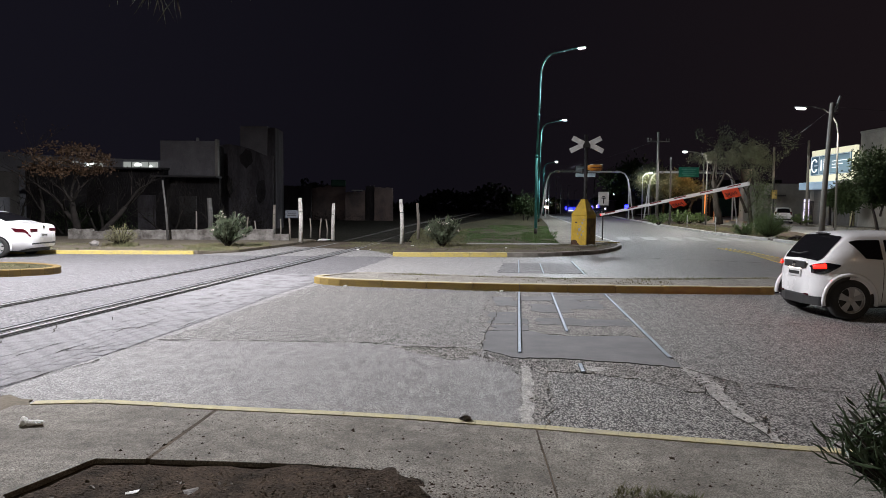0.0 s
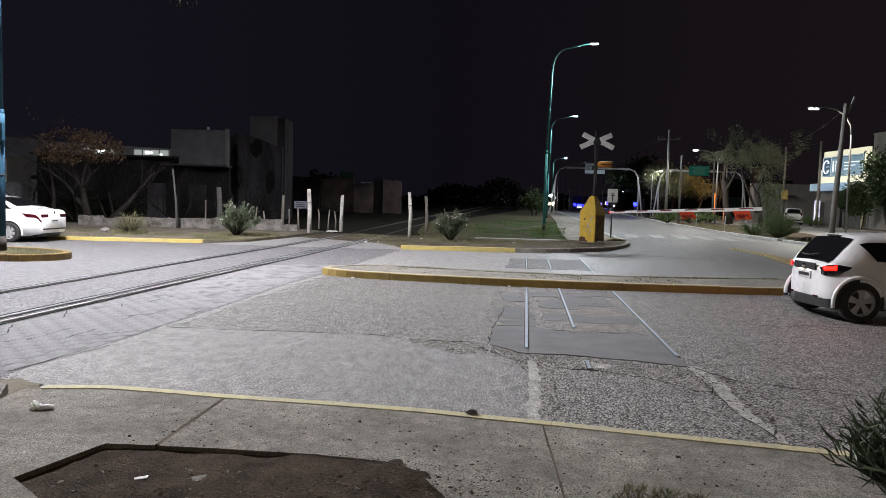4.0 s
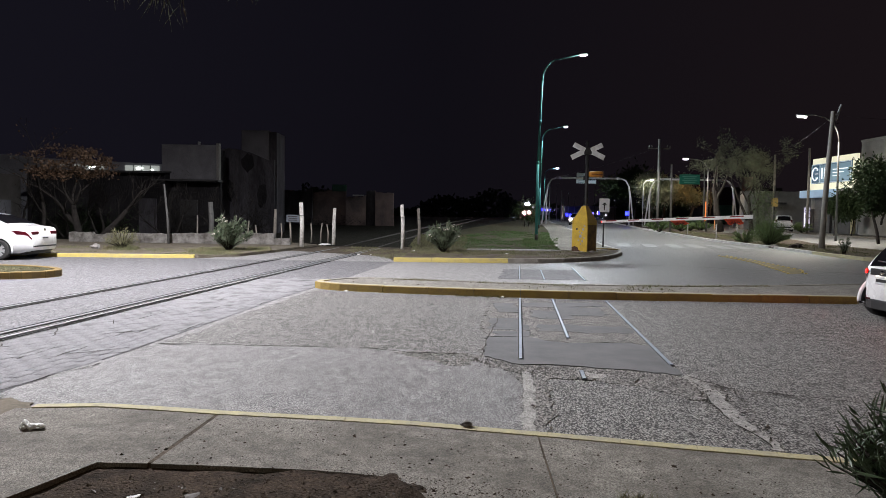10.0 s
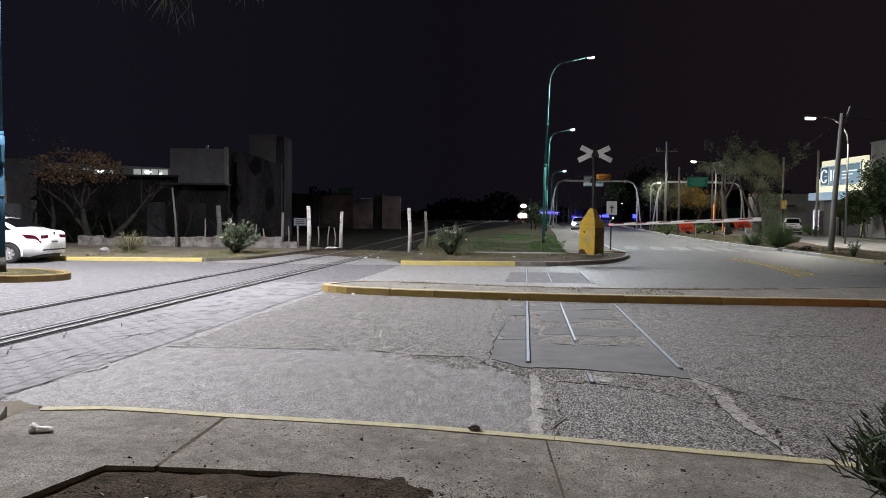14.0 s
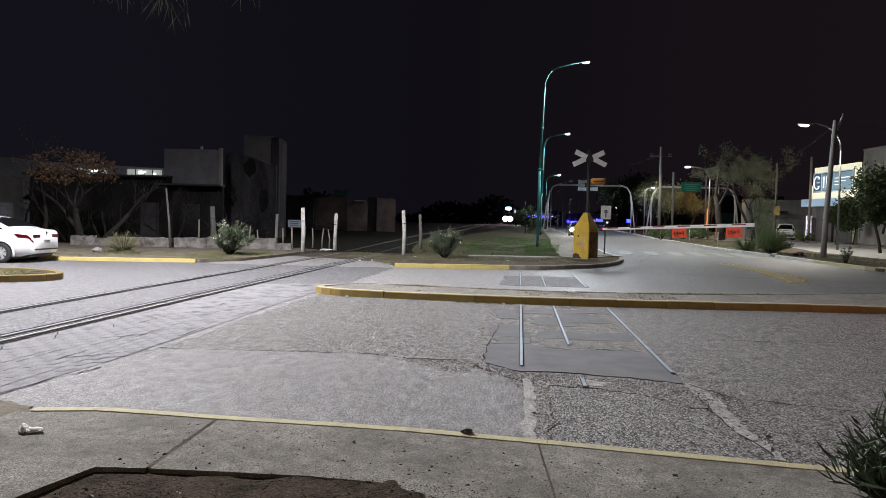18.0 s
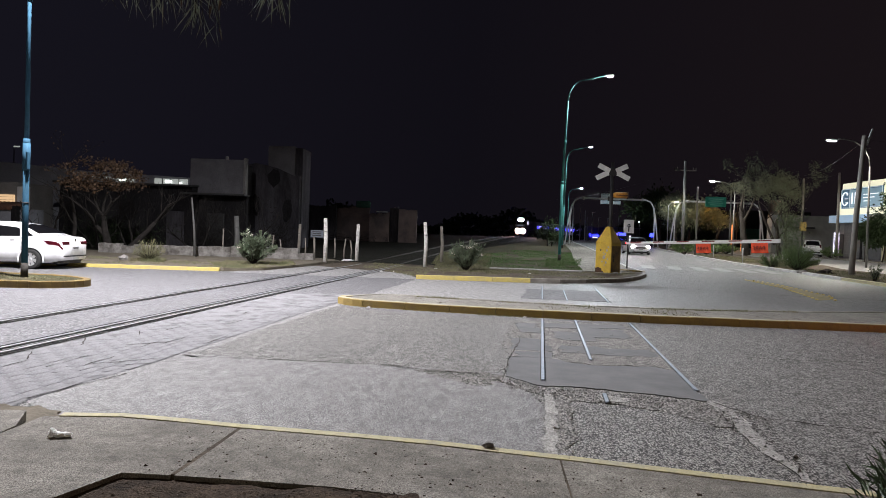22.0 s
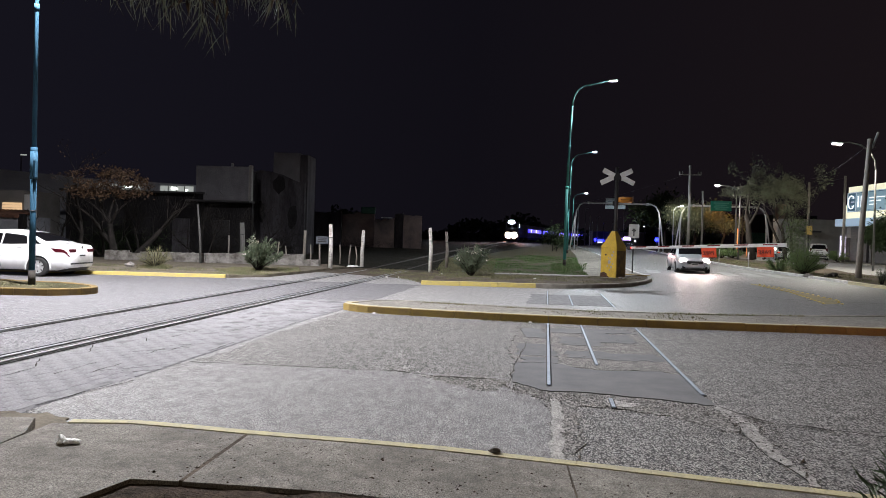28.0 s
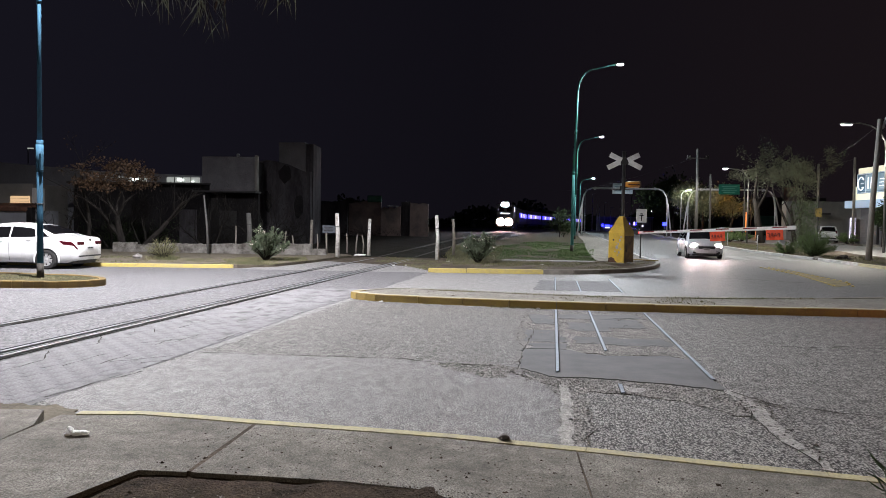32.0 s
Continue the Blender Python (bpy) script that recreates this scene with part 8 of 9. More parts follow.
def side_windows(ob, sh, panes):
    for corners in panes:
        for side in (-1, 1):
            part("side_window", sh.side_panel(corners, side), CARGLASS, ob, "dark side window")


def mirrors(ob, sh, x, paint):
    for side in (-1, 1):
        bm = B()
        p = sh.point(x, 5.05, side)
        blob(bm, p.x, p.y + side * 0.13, p.z + 0.05, 0.1, (0.6, 1, 0.75), 0.03, 2)
        part("mirror", bm, paint, ob)


def handle(ob, sh, x, paint):
    for side in (-1, 1):
        bm = B()
        p = sh.point(x, 4.35, side)
        box(bm, 0.17, 0.03, 0.03, p.x, p.y + side * 0.014, p.z, bevel=0.008)
        part("door_handle", bm, paint, ob)


def door_line(ob, sh, xs):
    for x in xs:
        for side in (-1, 1):
            bm = B()
            pts = [sh.point(x, k, side) + Vector((0, side * 0.003, 0)) for k in (2.1, 2.6, 3.2, 3.8, 4.4, 5.0)]
            tube(bm, pts, 0.005, 4)
            part("door_seam", bm, PLASTIC, ob)


MOVERS = {}


def hatchback(name, label, x, y, z, turn, lights, key):
    ob, sh, rolling, body = car_base(name, label, HATCH, CARWHITE, (-1.2, 1.25), 0.305, x, y, z, turn, 5)
    side_windows(ob, sh, ((-0.98, -0.72, -0.72, -1.2), (-0.66, 0.12, 0.1, -0.66), (0.18, 0.86, 0.3, 0.16)))
    b = sh.back
    part("rear_window", sh.top_panel(rear(-1.8), rear(-1.31), 1.3, 1.0), CARGLASS, ob, "dark tailgate window")
    part("windscreen", sh.top_panel(1.0, 0.38, 1.3, 1.2), CARGLASS, ob, "dark windscreen")
    bm = B()
    box(bm, 0.12, 0.3, 0.025, rear(-1.3), 0, 1.435 * TALL, Matrix.Rotation(radians(12), 4, "Y"), bevel=0.008)
    part("high_brake_lamp", bm, PLASTIC, ob)
    for side in (-1, 1):
        lamp = part("tail_lamp_cover", sh.leaf_panel(b + 0.02, b + 0.31, ((0, 0.69, 0.785), (0.3, 0.672, 0.84), (0.6, 0.7, 0.855), (1, 0.81, 0.83)), side, 0.012), CARGLASS, ob, "dark pointed tail lamp")
        part("tail_lamp", sh.leaf_panel(b + 0.035, b + 0.135, ((0, 0.755, 0.8), (1, 0.77, 0.84)), side, 0.02), lights, lamp, "glowing red tail lamp")
    bm = B()
    box(bm, 0.02, 0.62, 0.11, b - 0.012, 0, 0.74, bevel=0.006)
    part("tailgate_trim", bm, DARKMETAL, ob, "dark gloss strip")
    bm = B()
    blob(bm, b - 0.025, 0, 0.795, 0.045, (0.3, 1.3, 0.8), 0.0, 2)
    part("emblem", bm, CHROME, ob, "oval badge")
    bm = B()
    box(bm, 0.015, 0.38, 0.12, b - 0.014, 0, 0.6, bevel=0.004)
    plate = part("number_plate", bm, PLATE, ob)
    bm = B()
    box(bm, 0.006, 0.3, 0.05, b - 0.024, 0, 0.635)
    part("lettering", bm, PLASTIC, plate)
    for s in (-0.12, 0.12):
        bm = B()
        box(bm, 0.02, 0.05, 0.015, b - 0.02, s, 0.725)
        part("plate_lamp", bm, PLATELIGHT, plate)
    bm = B()
    xs = [b + 0.42, b + 0.28, b + 0.16, b + 0.08, b + 0.03, b - 0.012]
    ring = [(x, sh.w * sh.at(sh.sides, max(x, b)) * 0.985) for x in xs]
    prism(bm, ring + [(x, -y) for x, y in ring[::-1]], 0.19, 0.35, bevel=0.03)
    part("rear_bumper", bm, PLASTIC, ob, "black lower bumper")
    for side in (-1, 1):
        bm = B()
        box(bm, 0.02, 0.12, 0.03, b - 0.014, side * 0.36, 0.33, bevel=0.008)
        part("reflector", bm, TAILOFF, ob)
    bm = B()
    tube(bm, [(b - 0.05, 0.55, 0.24), (b + 0.15, 0.55, 0.24)], 0.03, 8)
    part("exhaust_pipe", bm, CHROME, ob)
    bm = B()
    tube(bm, [(rear(-1.83), 0.25, 0.97), (rear(-1.84), 0.02, 0.96), (rear(-1.8), -0.2, 1.0)], 0.01, 5)
    part("wiper", bm, PLASTIC, ob)
    door_line(ob, sh, (-0.72, 0.9))
    handle(ob, sh, -0.5, CARWHITE)
    mirrors(ob, sh, 0.78, CARWHITE)
    MOVERS[key] = (ob, rolling, 0.305)
    return ob


def sedan(name, label, paint, x, y, z, turn, head, tail, key=None, spokes=7):
    ob, sh, rolling, body = car_base(name, label, SEDAN, paint, (-1.32, 1.33), 0.315, x, y, z, turn, spokes)
    side_windows(ob, sh, ((-1.42, -1.02, -0.95, -1.15), (-0.95, -0.12, -0.12, -0.86), (-0.06, 0.98, 0.42, -0.06)))
    part("rear_window", sh.top_panel(-1.48, -0.82, 1.3, 1.15), CARGLASS, ob, "dark sloping rear window")
    part("windscreen", sh.top_panel(1.28, 0.56, 1.3, 1.15), CARGLASS, ob, "dark windscreen")
    for side in (-1, 1):
        bm = sh.side_panel((-2.225, -1.86, -1.7, -2.23), side, 3.72, 4.12, 0.012, 12, 3)
        part("tail_lamp", bm, tail, ob, "red wedge tail lamp")
        bm = B()
        box(bm, 0.06, 0.34, 0.1, -2.214, side * 0.5, 0.79, bevel=0.01)
        part("tail_lamp", bm, tail, ob)
        bm = B()
        blob(bm, 2.06, side * 0.58, 0.66, 0.16, (0.6, 1.15, 0.75), 0.0, 2)
        part("headlamp", bm, head, ob, "headlamp")
    bm = B()
    box(bm, 0.03, 0.8, 0.16, 2.22, 0, 0.5, bevel=0.02)
    part("grille", bm, PLASTIC, ob)
    bm = B()
    box(bm, 0.06, 1.3, 0.12, 2.19, 0, 0.27, bevel=0.03)
    part("lower_grille", bm, PLASTIC, ob)
    for xx in (-2.25, 2.245):
        bm = B()
        box(bm, 0.015, 0.4, 0.12, xx, 0, 0.62 if xx < 0 else 0.42, bevel=0.004)
        plate = part("number_plate", bm, PLATE, ob)
        bm = B()
        box(bm, 0.02, 0.3, 0.04, xx + (0.003 if xx > 0 else -0.003), 0, 0.66 if xx < 0 else 0.46)
        part("lettering", bm, PLASTIC, plate)
    bm = B()
    blob(bm, -2.24, 0, 0.94, 0.05, (0.25, 1, 1), 0.0, 2)
    part("emblem", bm, CHROME, ob, "round badge")
    bm = B()
    box(bm, 0.03, 1.25, 0.045, -2.236, 0, 0.4, bevel=0.006)
    part("bumper_trim", bm, PLASTIC, ob, "thin black bumper strip")
    bm = B()
    box(bm, 0.1, 1.1, 0.1, -2.12, 0, 0.24, bevel=0.03)
    part("rear_bumper", bm, PLASTIC, ob)
    door_line(ob, sh, (-1.0, -0.08, 1.05))
    handle(ob, sh, -0.72, paint)
    handle(ob, sh, 0.2, paint)
    mirrors(ob, sh, 0.92, paint)
    bm = B()
    tube(bm, [(-0.75, 0, 1.44), (-0.95, 0, 1.62)], [0.01, 0.005], 5)
    part("aerial", bm, PLASTIC, ob)
    if key:
        MOVERS[key] = (ob, rolling, 0.315)
    return ob


def parked_suv():
    spec = dict(length=4.3, width=1.8,
                top=[(-2.15, 0.95), (-2.12, 1.1), (-2.0, 1.55), (-1.9, 1.68), (-0.6, 1.72), (0.3, 1.68), (0.55, 1.62), (1.0, 1.25), (1.25, 1.08), (1.8, 1.0), (2.05, 0.85), (2.15, 0.6)],
                belt=[(-2.15, 1.08), (0.8, 1.0), (2.15, 0.95)],
                sides=[(-2.15, 0.86), (-2.1, 0.93), (-1.9, 1.0), (1.5, 1.0), (1.9, 0.92), (2.1, 0.78), (2.15, 0.66)])
    ob, sh, rolling, body = car_base("parked_car", "white utility vehicle parked on the service road", spec, CARWHITE, (-1.25, 1.3), 0.33, 36.5, 72.0, 0.4, 66)
    side_windows(ob, sh, ((-1.9, -1.0, -1.0, -1.75), (-0.95, -0.1, -0.1, -0.95), (-0.05, 0.85, 0.45, -0.05)))
    part("rear_window", sh.top_panel(-2.11, -1.97, 1.1, 1.0, 0.015), CARGLASS, ob, "dark rear window")
    part("windscreen", sh.top_panel(1.2, 0.6, 1.3, 1.2), CARGLASS, ob)
    for side in (-1, 1):
        bm = B()
        box(bm, 0.05, 0.16, 0.4, -2.12, side * 0.72, 0.85, bevel=0.02)
        part("tail_lamp", bm, TAILOFF, ob)
    bm = B()
    box(bm, 0.1, 1.5, 0.2, -2.12, 0, 0.35, bevel=0.04)
    part("rear_bumper", bm, PLASTIC, ob)
    bm = B()
    box(bm, 0.02, 0.45, 0.13, -2.165, 0, 0.72, bevel=0.005)
    part("number_plate", bm, PLATE, ob)
    for k in range(3):
        bm = B()
        box(bm, 0.02, 1.0 - 0.2 * k, 0.04, -2.16, 0, 0.58 + 0.42 * (k / 2), bevel=0.005)
        part("trim", bm, PLASTIC, ob)


def patrol_car():
    ob = thing("patrol_car", "dark patrol car with a blue rotating roof light", "car", 24.4, 105.0, gz(0, 105), -100)
    bm = B()
    prof = [(-2.3, 0.3), (2.3, 0.3), (2.3, 0.75), (1.5, 0.88), (0.9, 1.3), (-1.6, 1.32), (-2.3, 0.95)]
    face = bm.faces.new([bm.verts.new((x, -0.85, z)) for x, z in prof])
    geom = bmesh.ops.extrude_face_region(bm, geom=[face])
    bmesh.ops.translate(bm, verts=[v for v in geom["geom"] if isinstance(v, bmesh.types.BMVert)], vec=(0, 1.7, 0))
    bmesh.ops.recalc_face_normals(bm, faces=bm.faces[:])
    bmesh.ops.bevel(bm, geom=bm.edges[:], offset=0.07, segments=2, affect="EDGES")
    part("body", bm, CARDARK, ob)
    for x in (-1.4, 1.5):
        for side in (-1, 1):
            wheel(ob, x, side * 0.8, 0.33, side)
    bm = B()
    box(bm, 0.04, 1.4, 0.5, 1.24, 0, 0.85, Matrix.Rotation(radians(-55), 4, "Y"), bevel=0.01)
    part("windscreen", bm, CARGLASS, ob)
    for side in (-1, 1):
        bm = B()
        box(bm, 0.04, 0.25, 0.14, 2.3, side * 0.6, 0.66, bevel=0.02)
        part("headlamp", bm, PLATE, ob)
    bm = B()
    tube(bm, [(0.2, 0, 1.28), (0.2, 0, 1.35)], 0.3, 12)
    part("beacon_base", bm, PLASTIC, ob)
    bm = B()
    box(bm, 0.14, 1.1, 0.5, 0, 0, 0, bevel=0.02)
    beacon = part("beacon", bm, PLASTIC, ob, "rotating beacon with one lit side")
    beacon.matrix_basis = pose(0.2, 0, 1.34)
    bm = B()
    box(bm, 0.06, 1.0, 0.4, 0.1, 0, 0, bevel=0.02)
    part("beacon_lens", bm, BLUELIGHT, beacon, "glowing blue lens")
    # second lens added to the beacon in place of the car's headlamp glare
    bm = B()
    box(bm, 0.06, 1.1, 0.5, -0.1, 0, 0, bevel=0.02)
    part("headlamp_glare_lens", bm, VIOLETWHITE, beacon, "added violet-white lens standing in for headlamp glare")
    MOVERS["beacon"] = beacon


# ---- the train ----
def train():
    ob = thing("locomotive", "diesel locomotive with blazing warm headlamps and a cool top lamp", "locomotive")
    # +x is forward, the front buffer beam is at x = 0
    bm = B()
    box(bm, 14.6, 2.6, 0.5, -7.5, 0, 0.95, bevel=0.06)
    part("frame", bm, DARKMETAL, ob)
    bm = B()
    box(bm, 10.5, 1.75, 2.0, -8.6, 0, 1.45, bevel=0.12)
    part("long_hood", bm, LOCO, ob, "long grey engine hood")
    bm = B()
    box(bm, 2.5, 2.7, 2.55, -2.1, 0, 1.45, bevel=0.15)
    cab = part("cab", bm, LOCO, ob, "grey driver's cab")
    for side in (-1, 1):
        bm = B()
        box(bm, 0.04, 0.8, 0.7, -0.845, side * 0.62, 2.9, bevel=0.03)
        part("cab_window", bm, CARGLASS, cab)
        bm = B()
        box(bm, 1.0, 0.04, 0.7, -2.1, side * 1.36, 2.9, bevel=0.03)
        part("side_window", bm, WINDOWPALE, cab)
    bm = B()
    box(bm, 0.9, 1.7, 1.2, -0.55, 0, 1.45, bevel=0.12)
    part("short_hood", bm, LOCO, ob)
    bm = B()
    box(bm, 0.3, 2.5, 0.7, 0.0, 0, 0.55, bevel=0.08)
    part("buffer_beam", bm, DARKMETAL, ob, "dark buffer beam")
    # lamp discs far wider than real ones, so their shape includes the glare
    for side in (-1, 1):
        bm = B()
        tube(bm, [(-0.2, side * 0.6, 1.3), (0.22, side * 0.6, 1.3)], [0.5, 0.62], 18)
        hood = part("lamp_barrel", bm, DARKMETAL, ob)
        bm = B()
        tube(bm, [(0.222, side * 0.6, 1.3), (0.23, side * 0.6, 1.3)], [0.6, 0.6], 18)
        part("headlamp", bm, TRAINWARM, hood, "warm headlamp disc, oversized to take in its glare")
        bm = B()
        tube(bm, [(0.1, side * 0.9, 1.05), (0.4, side * 0.9, 1.05)], [0.08, 0.2], 10)
        part("buffer", bm, DARKMETAL, ob)
        bm = B()
        tube(bm, [(-0.9, side * 0.26, 3.95), (-0.3, side * 0.26, 3.95)], [0.3, 0.36], 14)
        hood = part("lamp_barrel", bm, DARKMETAL, ob)
        bm = B()
        tube(bm, [(-0.298, side * 0.26, 3.95), (-0.29, side * 0.26, 3.95)], [0.35, 0.35], 14)
        part("top_headlamp", bm, TRAINCOOL, hood, "cool headlamp above the cab, oversized to take in its glare")
        bm = B()
        tube(bm, [(-13, side * 1.25, 2.4), (-3.6, side * 1.25, 2.4)], 0.03, 6)
        part("handrail", bm, GALV, ob)
    bm = B()
    box(bm, 0.5, 1.2, 0.7, -1.05, 0, 3.6, bevel=0.06)
    part("lamp_bracket", bm, LOCO, ob)
    for x in (-3.2, -11.8):
        bm = B()
        box(bm, 3.4, 2.2, 0.6, x, 0, 0.32, bevel=0.08)
        part("bogie", bm, DARKMETAL, ob)
        for k in (-1.2, 0, 1.2):
            for side in (-1, 1):
                bm = B()
                lathe(bm, [(0.001, side * 0.84), (0.46, side * 0.84), (0.48, side * 0.78), (0.46, side * 0.7)], 18)
                w = part("wheel", bm, DARKMETAL, ob)
                w.matrix_basis = pose(x + k, 0, 0.47)
    MOVERS["loco"] = ob
    first = None
    MOVERS["coaches"] = []
    for n in range(5):
        if first is None:
            ob = thing("coach", "pale passenger coach with violet-lit windows", "railway coach", group="coaches of the train")
            bm = B()
            prof = [(-1.4, 0.9), (1.4, 0.9), (1.45, 2.2), (1.4, 3.3), (1.0, 3.75), (0.0, 3.9), (-1.0, 3.75), (-1.4, 3.3), (-1.45, 2.2)]
            face = bm.faces.new([bm.verts.new((0, y, z)) for y, z in prof])
            geom = bmesh.ops.extrude_face_region(bm, geom=[face])
            bmesh.ops.translate(bm, verts=[v for v in geom["geom"] if isinstance(v, bmesh.types.BMVert)], vec=(-21.5, 0, 0))
            bmesh.ops.recalc_face_normals(bm, faces=bm.faces[:])
            part("body", bm, COACH, ob)
            for k in range(11):
                for side in (-1, 1):
                    bm = B()
                    box(bm, 1.15, 0.03, 0.75, -1.7 - 1.8 * k, side * 1.45, 2.1, bevel=0.01)
                    part("window", bm, WINDOWPALE if k in (2, 6) else VIOLET if k % 3 else BLUEDIM, ob, "window lit from inside")
            for x in (-3.5, -18.0):
                bm = B()
                box(bm, 2.6, 2.1, 0.6, x, 0, 0.3, bevel=0.08)
                part("bogie", bm, DARKMETAL, ob)
                for k in (-0.95, 0.95):
                    for side in (-1, 1):
                        bm = B()
                        lathe(bm, [(0.001, side * 0.84), (0.44, side * 0.84), (0.46, side * 0.78), (0.44, side * 0.7)], 16)
                        w = part("wheel", bm, DARKMETAL, ob)
                        w.matrix_basis = pose(x + k, 0, 0.445)
            bm = B()
            box(bm, 14.5, 2.0, 0.5, -10.7, 0, 0.45, bevel=0.05)
            part("underframe", bm, DARKMETAL, ob)
            first = ob
        else:
            ob = copy_thing(first, Matrix())
        MOVERS["coaches"].append(ob)


def vehicles():
    hatchback("hatchback", "white small hatchback with dark windows and red tail lamps", 7.35, 10.77, 0.0, 0, BRAKERED, "hatch")
    sedan("parked_sedan", "white saloon car parked by the kerb", CARWHITE, -15.0, 21.75, 0.0, 180, PLATE, TAILOFF)
    sedan("oncoming_sedan", "silver saloon car with bright headlamps waiting at the gate", CARSILVER, 11.6, 37.0, 0.05, -95, HEADLIGHT, TAILOFF, "oncoming", 5)
    hatchback("hatchback", "white small hatchback driving off along the service road", 30, 48, 0.2, 130, TAILRED, "leaving")
    parked_suv()
    patrol_car()
    train()


vehicles()


# ---- paving blocks between the rail and the asphalt ----
def paving_blocks():
    ob = thing("paving", "worn grey paving blocks beside the rail", "paving", kind="structure")
    meshes = []
    lx, ly = 0.145, 0.29
    for k in range(4):
        bm = B()
        box(bm, lx - 0.005, ly - 0.005, 0.03, 0, 0, -0.012, bevel=0.0025)
        meshes.append(mesh_of("paver", bm, PAVER))
    turn = -math.atan(TRACK_SLOPE)
    rng = random.Random(4)
    verts, faces = [], []
    count = 0
    edge = [(-3.88, 2.0), (-3.86, 5.8), (-3.79, 6.5), (-3.64, 7.2), (-3.4, 9.2), (-3.05, 12.6), (-2.5, 16.5)]
    rows = int(22 / (ly * math.cos(turn)))
    spots = []
    for r in range(rows):
        y = 2.6 + r * ly * 0.993
        x_end = float(np.interp(y, [p[1] for p in edge], [p[0] for p in edge]))
        x = track_x(y, -5.5) + 0.46
        n = 0
        while x + lx < x_end + 0.02:
            off = (n % 2) * ly * 0.5
            spots.append((x + lx / 2 + off * TRACK_SLOPE, y + off))
            x += lx
            n += 1
    spots = [s for s in spots if rng.random() > (s[1] - 8.5) / 8.0]
    spots.sort(key=lambda s: abs(s[1] - 7.5))
    for i, (x, y) in enumerate(spots):
        dz, tilt = rng.uniform(-0.0095, -0.0065), rng.uniform(-0.4, 0.4)
        if i < 300:
            p = new("paver", meshes[rng.randrange(4)])
            p.parent = ob
            p.matrix_basis = pose(x, y, dz, tilt, rng.uniform(-0.6, 0.6), math.degrees(turn) + rng.uniform(-0.8, 0.8))
        else:
            b = len(verts)
            c, s = math.cos(turn), math.sin(turn)
            for z, q in ((-0.01, 1.0), (0.016 + dz, 0.97)):
                for a, d in ((-1, -1), (1, -1), (1, 1), (-1, 1)):
                    u, v = a * (lx - 0.005) / 2 * q, d * (ly - 0.005) / 2 * q
                    verts.append((x + u * c - v * s, y + u * s + v * c, z))
            faces += [(b + 4, b + 5, b + 6, b + 7)] + [(b + k, b + (k + 1) % 4, b + 4 + (k + 1) % 4, b + 4 + k) for k in range(4)]
    rest = new("paving_rest", sheet_mesh("paving_rest", verts, faces, PAVER))
    rest.parent = ob
    tagged(rest, "further paving blocks", kind="stuff")
    bm = B()
    out = [(track_x(y, -5.5) + 0.44, y) for y in (2.2, 16.5)] + [p for p in edge[::-1]]
    vs = [bm.verts.new((x, y, 0.0072)) for x, y in out]
    f = bm.faces.new(vs)
    f.normal_update()
    if f.normal.z < 0:
        f.normal_flip()
    part("joint_sand", bm, PAVER_JOINT, ob, "sand and dark dirt between the blocks")


paving_blocks()


# ---- what moves ----
def along(line, s):
    """The place and heading s metres along a line of points, counted from its start."""
    pts = [Vector(p) for p in line]
    for a, b in zip(pts, pts[1:]):
        d = (b - a).length
        if s <= d or b is pts[-1]:
            t = (b - a) / d
            p = a + t * s
            return p, math.degrees(math.atan2(t.y, t.x))
        s -= d


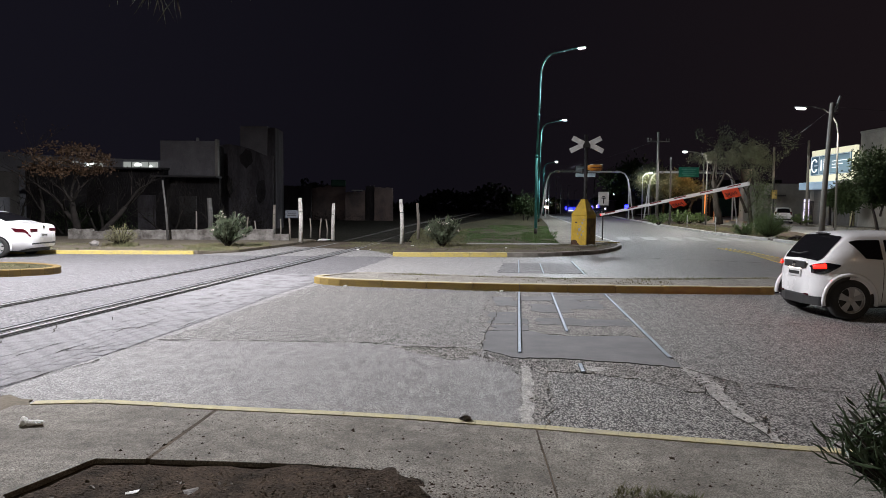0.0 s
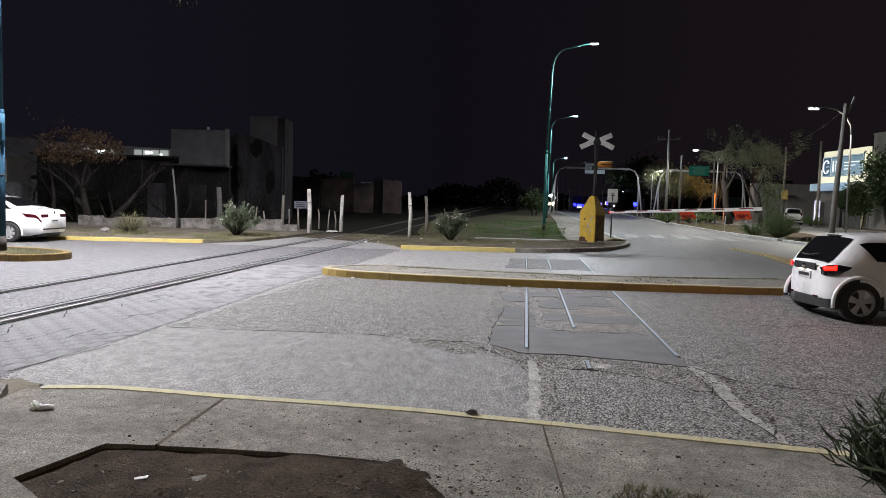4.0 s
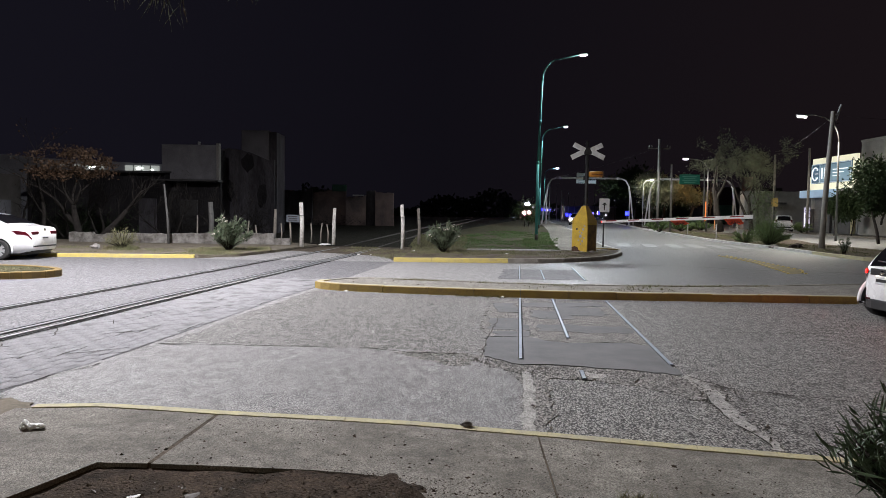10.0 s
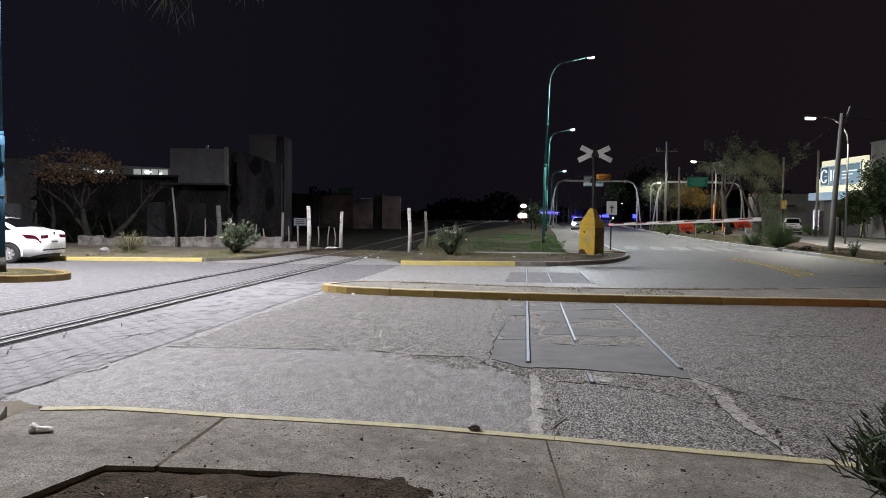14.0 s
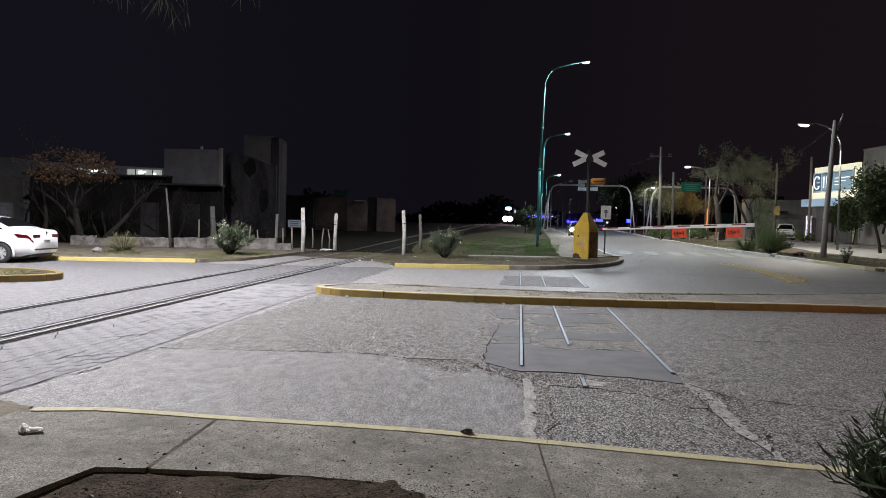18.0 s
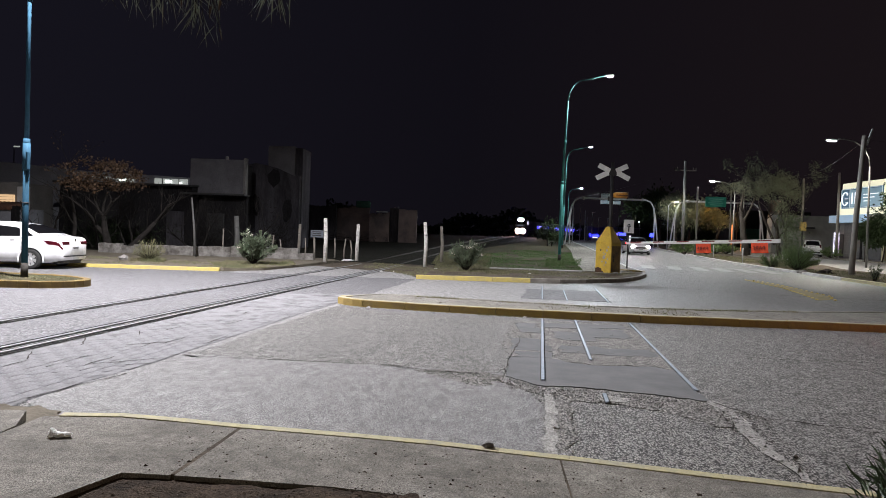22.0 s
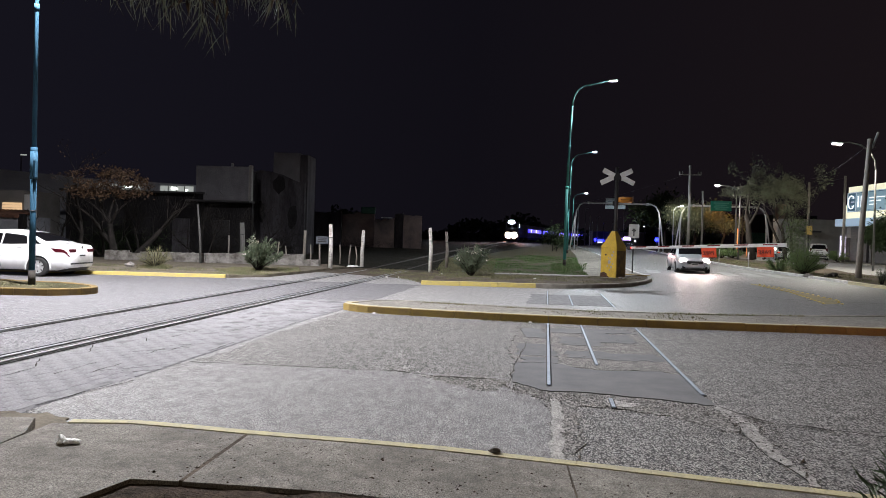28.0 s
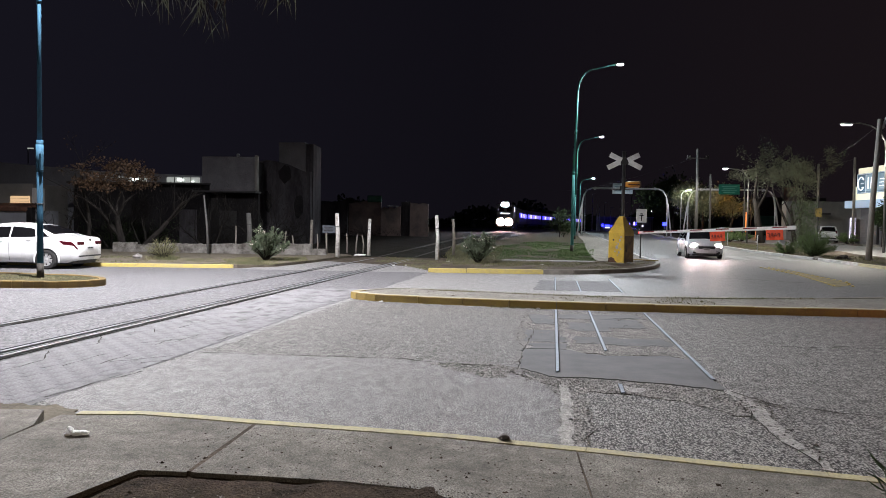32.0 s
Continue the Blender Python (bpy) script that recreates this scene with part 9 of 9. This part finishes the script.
def motions():
    # the gate comes down
    swing = math.degrees(math.atan2(24.1 - 28.6, 10.95 - 6.75))
    m = lambda up: Matrix.Translation((6.75, 28.6, 1.42)) @ Matrix.Rotation(radians(swing), 4, "Z") @ Matrix.Rotation(radians(-up), 4, "Y")
    walk(BOOM["boom"], [(t, m(up)) for t, up in ((0, 11.0), (0.5, 8.8), (1, 6.6), (1.5, 5.0), (2, 3.9), (2.5, 3.2), (3, 2.9), (3.5, 2.8), (6, 2.7), (20, 2.7), (32, 2.7))])

    # the wind lifts the warning cloths until it drops
    for cloth, blow in zip(BOOM["cloths"], (((0, 50), (1, 38), (2, 40), (3, 45), (6, 52), (8, 72), (9, 62), (10, 68), (11, 45), (12, 70), (13, 48), (14, 35), (17, 14), (18, 3), (20, 6), (32, 2)),
                                            ((0, 30), (1, 66), (2, 74), (3, 25), (6, 66), (8, 60), (9, 72), (10, 60), (11, 25), (12, 38), (13, 64), (14, 52), (17, 10), (18, 0), (20, 5), (32, 2)))):
        p = cloth.matrix_basis.translation.copy()
        walk(cloth, [(t, Matrix.Translation(p) @ Matrix.Rotation(radians(a), 4, "X")) for t, a in blow])

    def drive(key, rows, flat=True):
        """rows: seconds, x, y, heading."""
        ob, wheels, r = MOVERS[key]
        walk(ob, [(t, pose(x, y, gz(x, y) + 0.005, 0, 0, a)) for t, x, y, a in rows])
        ts = [q[0] for q in rows]
        dist = np.concatenate([[0], np.cumsum([math.hypot(b[1] - a[1], b[2] - a[2]) for a, b in zip(rows, rows[1:])])])
        turn = dist / r * 180 / math.pi
        total = turn[-1]
        steps = max(2, int(total / 75) + 1)
        marks = sorted(set([0.0, 32.0] + [round(float(np.interp(a, turn, ts)) * 30) / 30 for a in np.linspace(0, total, steps)]))
        for w in wheels:
            p = w.matrix_basis.translation.copy()
            walk(w, [(t, Matrix.Translation(p) @ Matrix.Rotation(radians(float(np.interp(t, ts, turn))), 4, "Y")) for t in marks])

    x0 = 7.37
    drive("hatch", [(0, x0, 10.77, 0), (8.3, x0, 10.77, 0), (8.6, x0 + 0.03, 10.77, 0), (9.0, x0 + 0.27, 10.77, 0), (9.2, x0 + 0.42, 10.77, 0), (9.4, x0 + 0.62, 10.77, 0), (9.6, x0 + 0.85, 10.77, 0), (9.8, x0 + 1.1, 10.77, 0), (10.0, x0 + 1.4, 10.77, 0),
                    (10.3, x0 + 1.85, 10.77, 0), (10.7, x0 + 2.28, 10.77, 0), (11.1, x0 + 2.43, 10.77, 0), (11.5, x0 + 2.45, 10.77, 0), (32, x0 + 2.45, 10.77, 0)])
    drive("oncoming", [(0, 31.0, 141.0, -104), (8.5, 18.8, 93.0, -104), (12.5, 16.2, 82.0, -103), (17.5, 13.4, 68.0, -101), (19.5, 13.9, 64.5, -96), (21.3, 15.0, 61.0, -93), (23.5, 14.4, 54.0, -95), (25.5, 13.9, 48.3, -97), (27.5, 12.85, 40.5, -98), (28.3, 12.25, 38.0, -98), (29.0, 12.15, 37.4, -98), (32, 12.15, 37.4, -98)])
    drive("leaving", [(0, 75.0, 36.0, 176), (20.0, 44.0, 37.0, 174), (21.6, 34.0, 39.0, 160), (22.4, 30.4, 41.4, 130), (23.0, 28.6, 43.5, 106), (23.5, 28.05, 44.8, 92), (24.0, 27.75, 45.9, 83), (24.5, 27.4, 47.3, 80), (25.0, 27.35, 49.3, 81), (25.5, 27.8, 52.0, 80), (26.2, 28.9, 57.0, 78), (27.5, 30.6, 64.6, 90), (28.0, 30.35, 67.6, 91), (29.0, 30.4, 73.0, 87), (30.0, 30.9, 78.2, 86), (31.0, 31.0, 82.6, 87), (32, 31.3, 87.0, 86)])

    # the train comes along its line; times and places of its front
    line = TRACK[::-1]
    lens = [0.0]
    for a, b in zip(line, line[1:]):
        lens.append(lens[-1] + math.hypot(b[0] - a[0], b[1] - a[1]))
    ys = [p[1] for p in line]

    def front(t):
        y = float(np.interp(t, (0, 3.5, 10.5, 13, 20.5, 23.5, 25.5, 29.0, 32.0), (234, 227, 197, 187, 162, 153, 147, 132, 103)))
        return float(np.interp(-y, [-v for v in ys], lens))

    def car_pose(t, back, length):
        s = front(t) - back
        p, _ = along(line, s)
        q, _ = along(line, max(0.1, s - length))
        a = math.degrees(math.atan2(p.y - q.y, p.x - q.x))
        return pose(p.x, p.y, gz(p.x, p.y) + 0.24, 0, 0, a)

    times = [0, 2, 3.5, 5.5, 8, 10.5, 13, 15.5, 18, 20.5, 23, 25.5, 27.5, 29, 30.5, 32]
    walk(MOVERS["loco"], [(t, car_pose(t, 0, 13)) for t in times])
    for n, ob in enumerate(MOVERS["coaches"]):
        walk(ob, [(t, car_pose(t, 15.6 + 22.4 * n, 20)) for t in times])

    # the beacon on the patrol car turns its lit sides to the street and away again
    beacon = MOVERS["beacon"]
    rows = []
    for t, a in ((0, 90), (10.3, 90), (10.6, 40), (10.9, 0), (14.5, 0), (16.5, 0), (17.0, 50), (17.4, 85), (17.8, 50), (18.2, 0), (20.4, 0), (20.7, 50), (21.0, 85), (21.3, 50), (21.5, 0), (23.4, 0), (23.6, 75), (23.8, 140), (24.1, 140), (24.3, 75), (24.5, 0), (25.5, 0), (26.2, 70), (26.9, 130), (27.3, 165), (29.7, 165), (30.0, 125), (30.4, 90), (32, 90)):
        rows.append((t, Matrix.Translation((0.2, 0, 1.34)) @ Matrix.Rotation(radians(a), 4, "Z")))
    walk(beacon, rows)


motions()
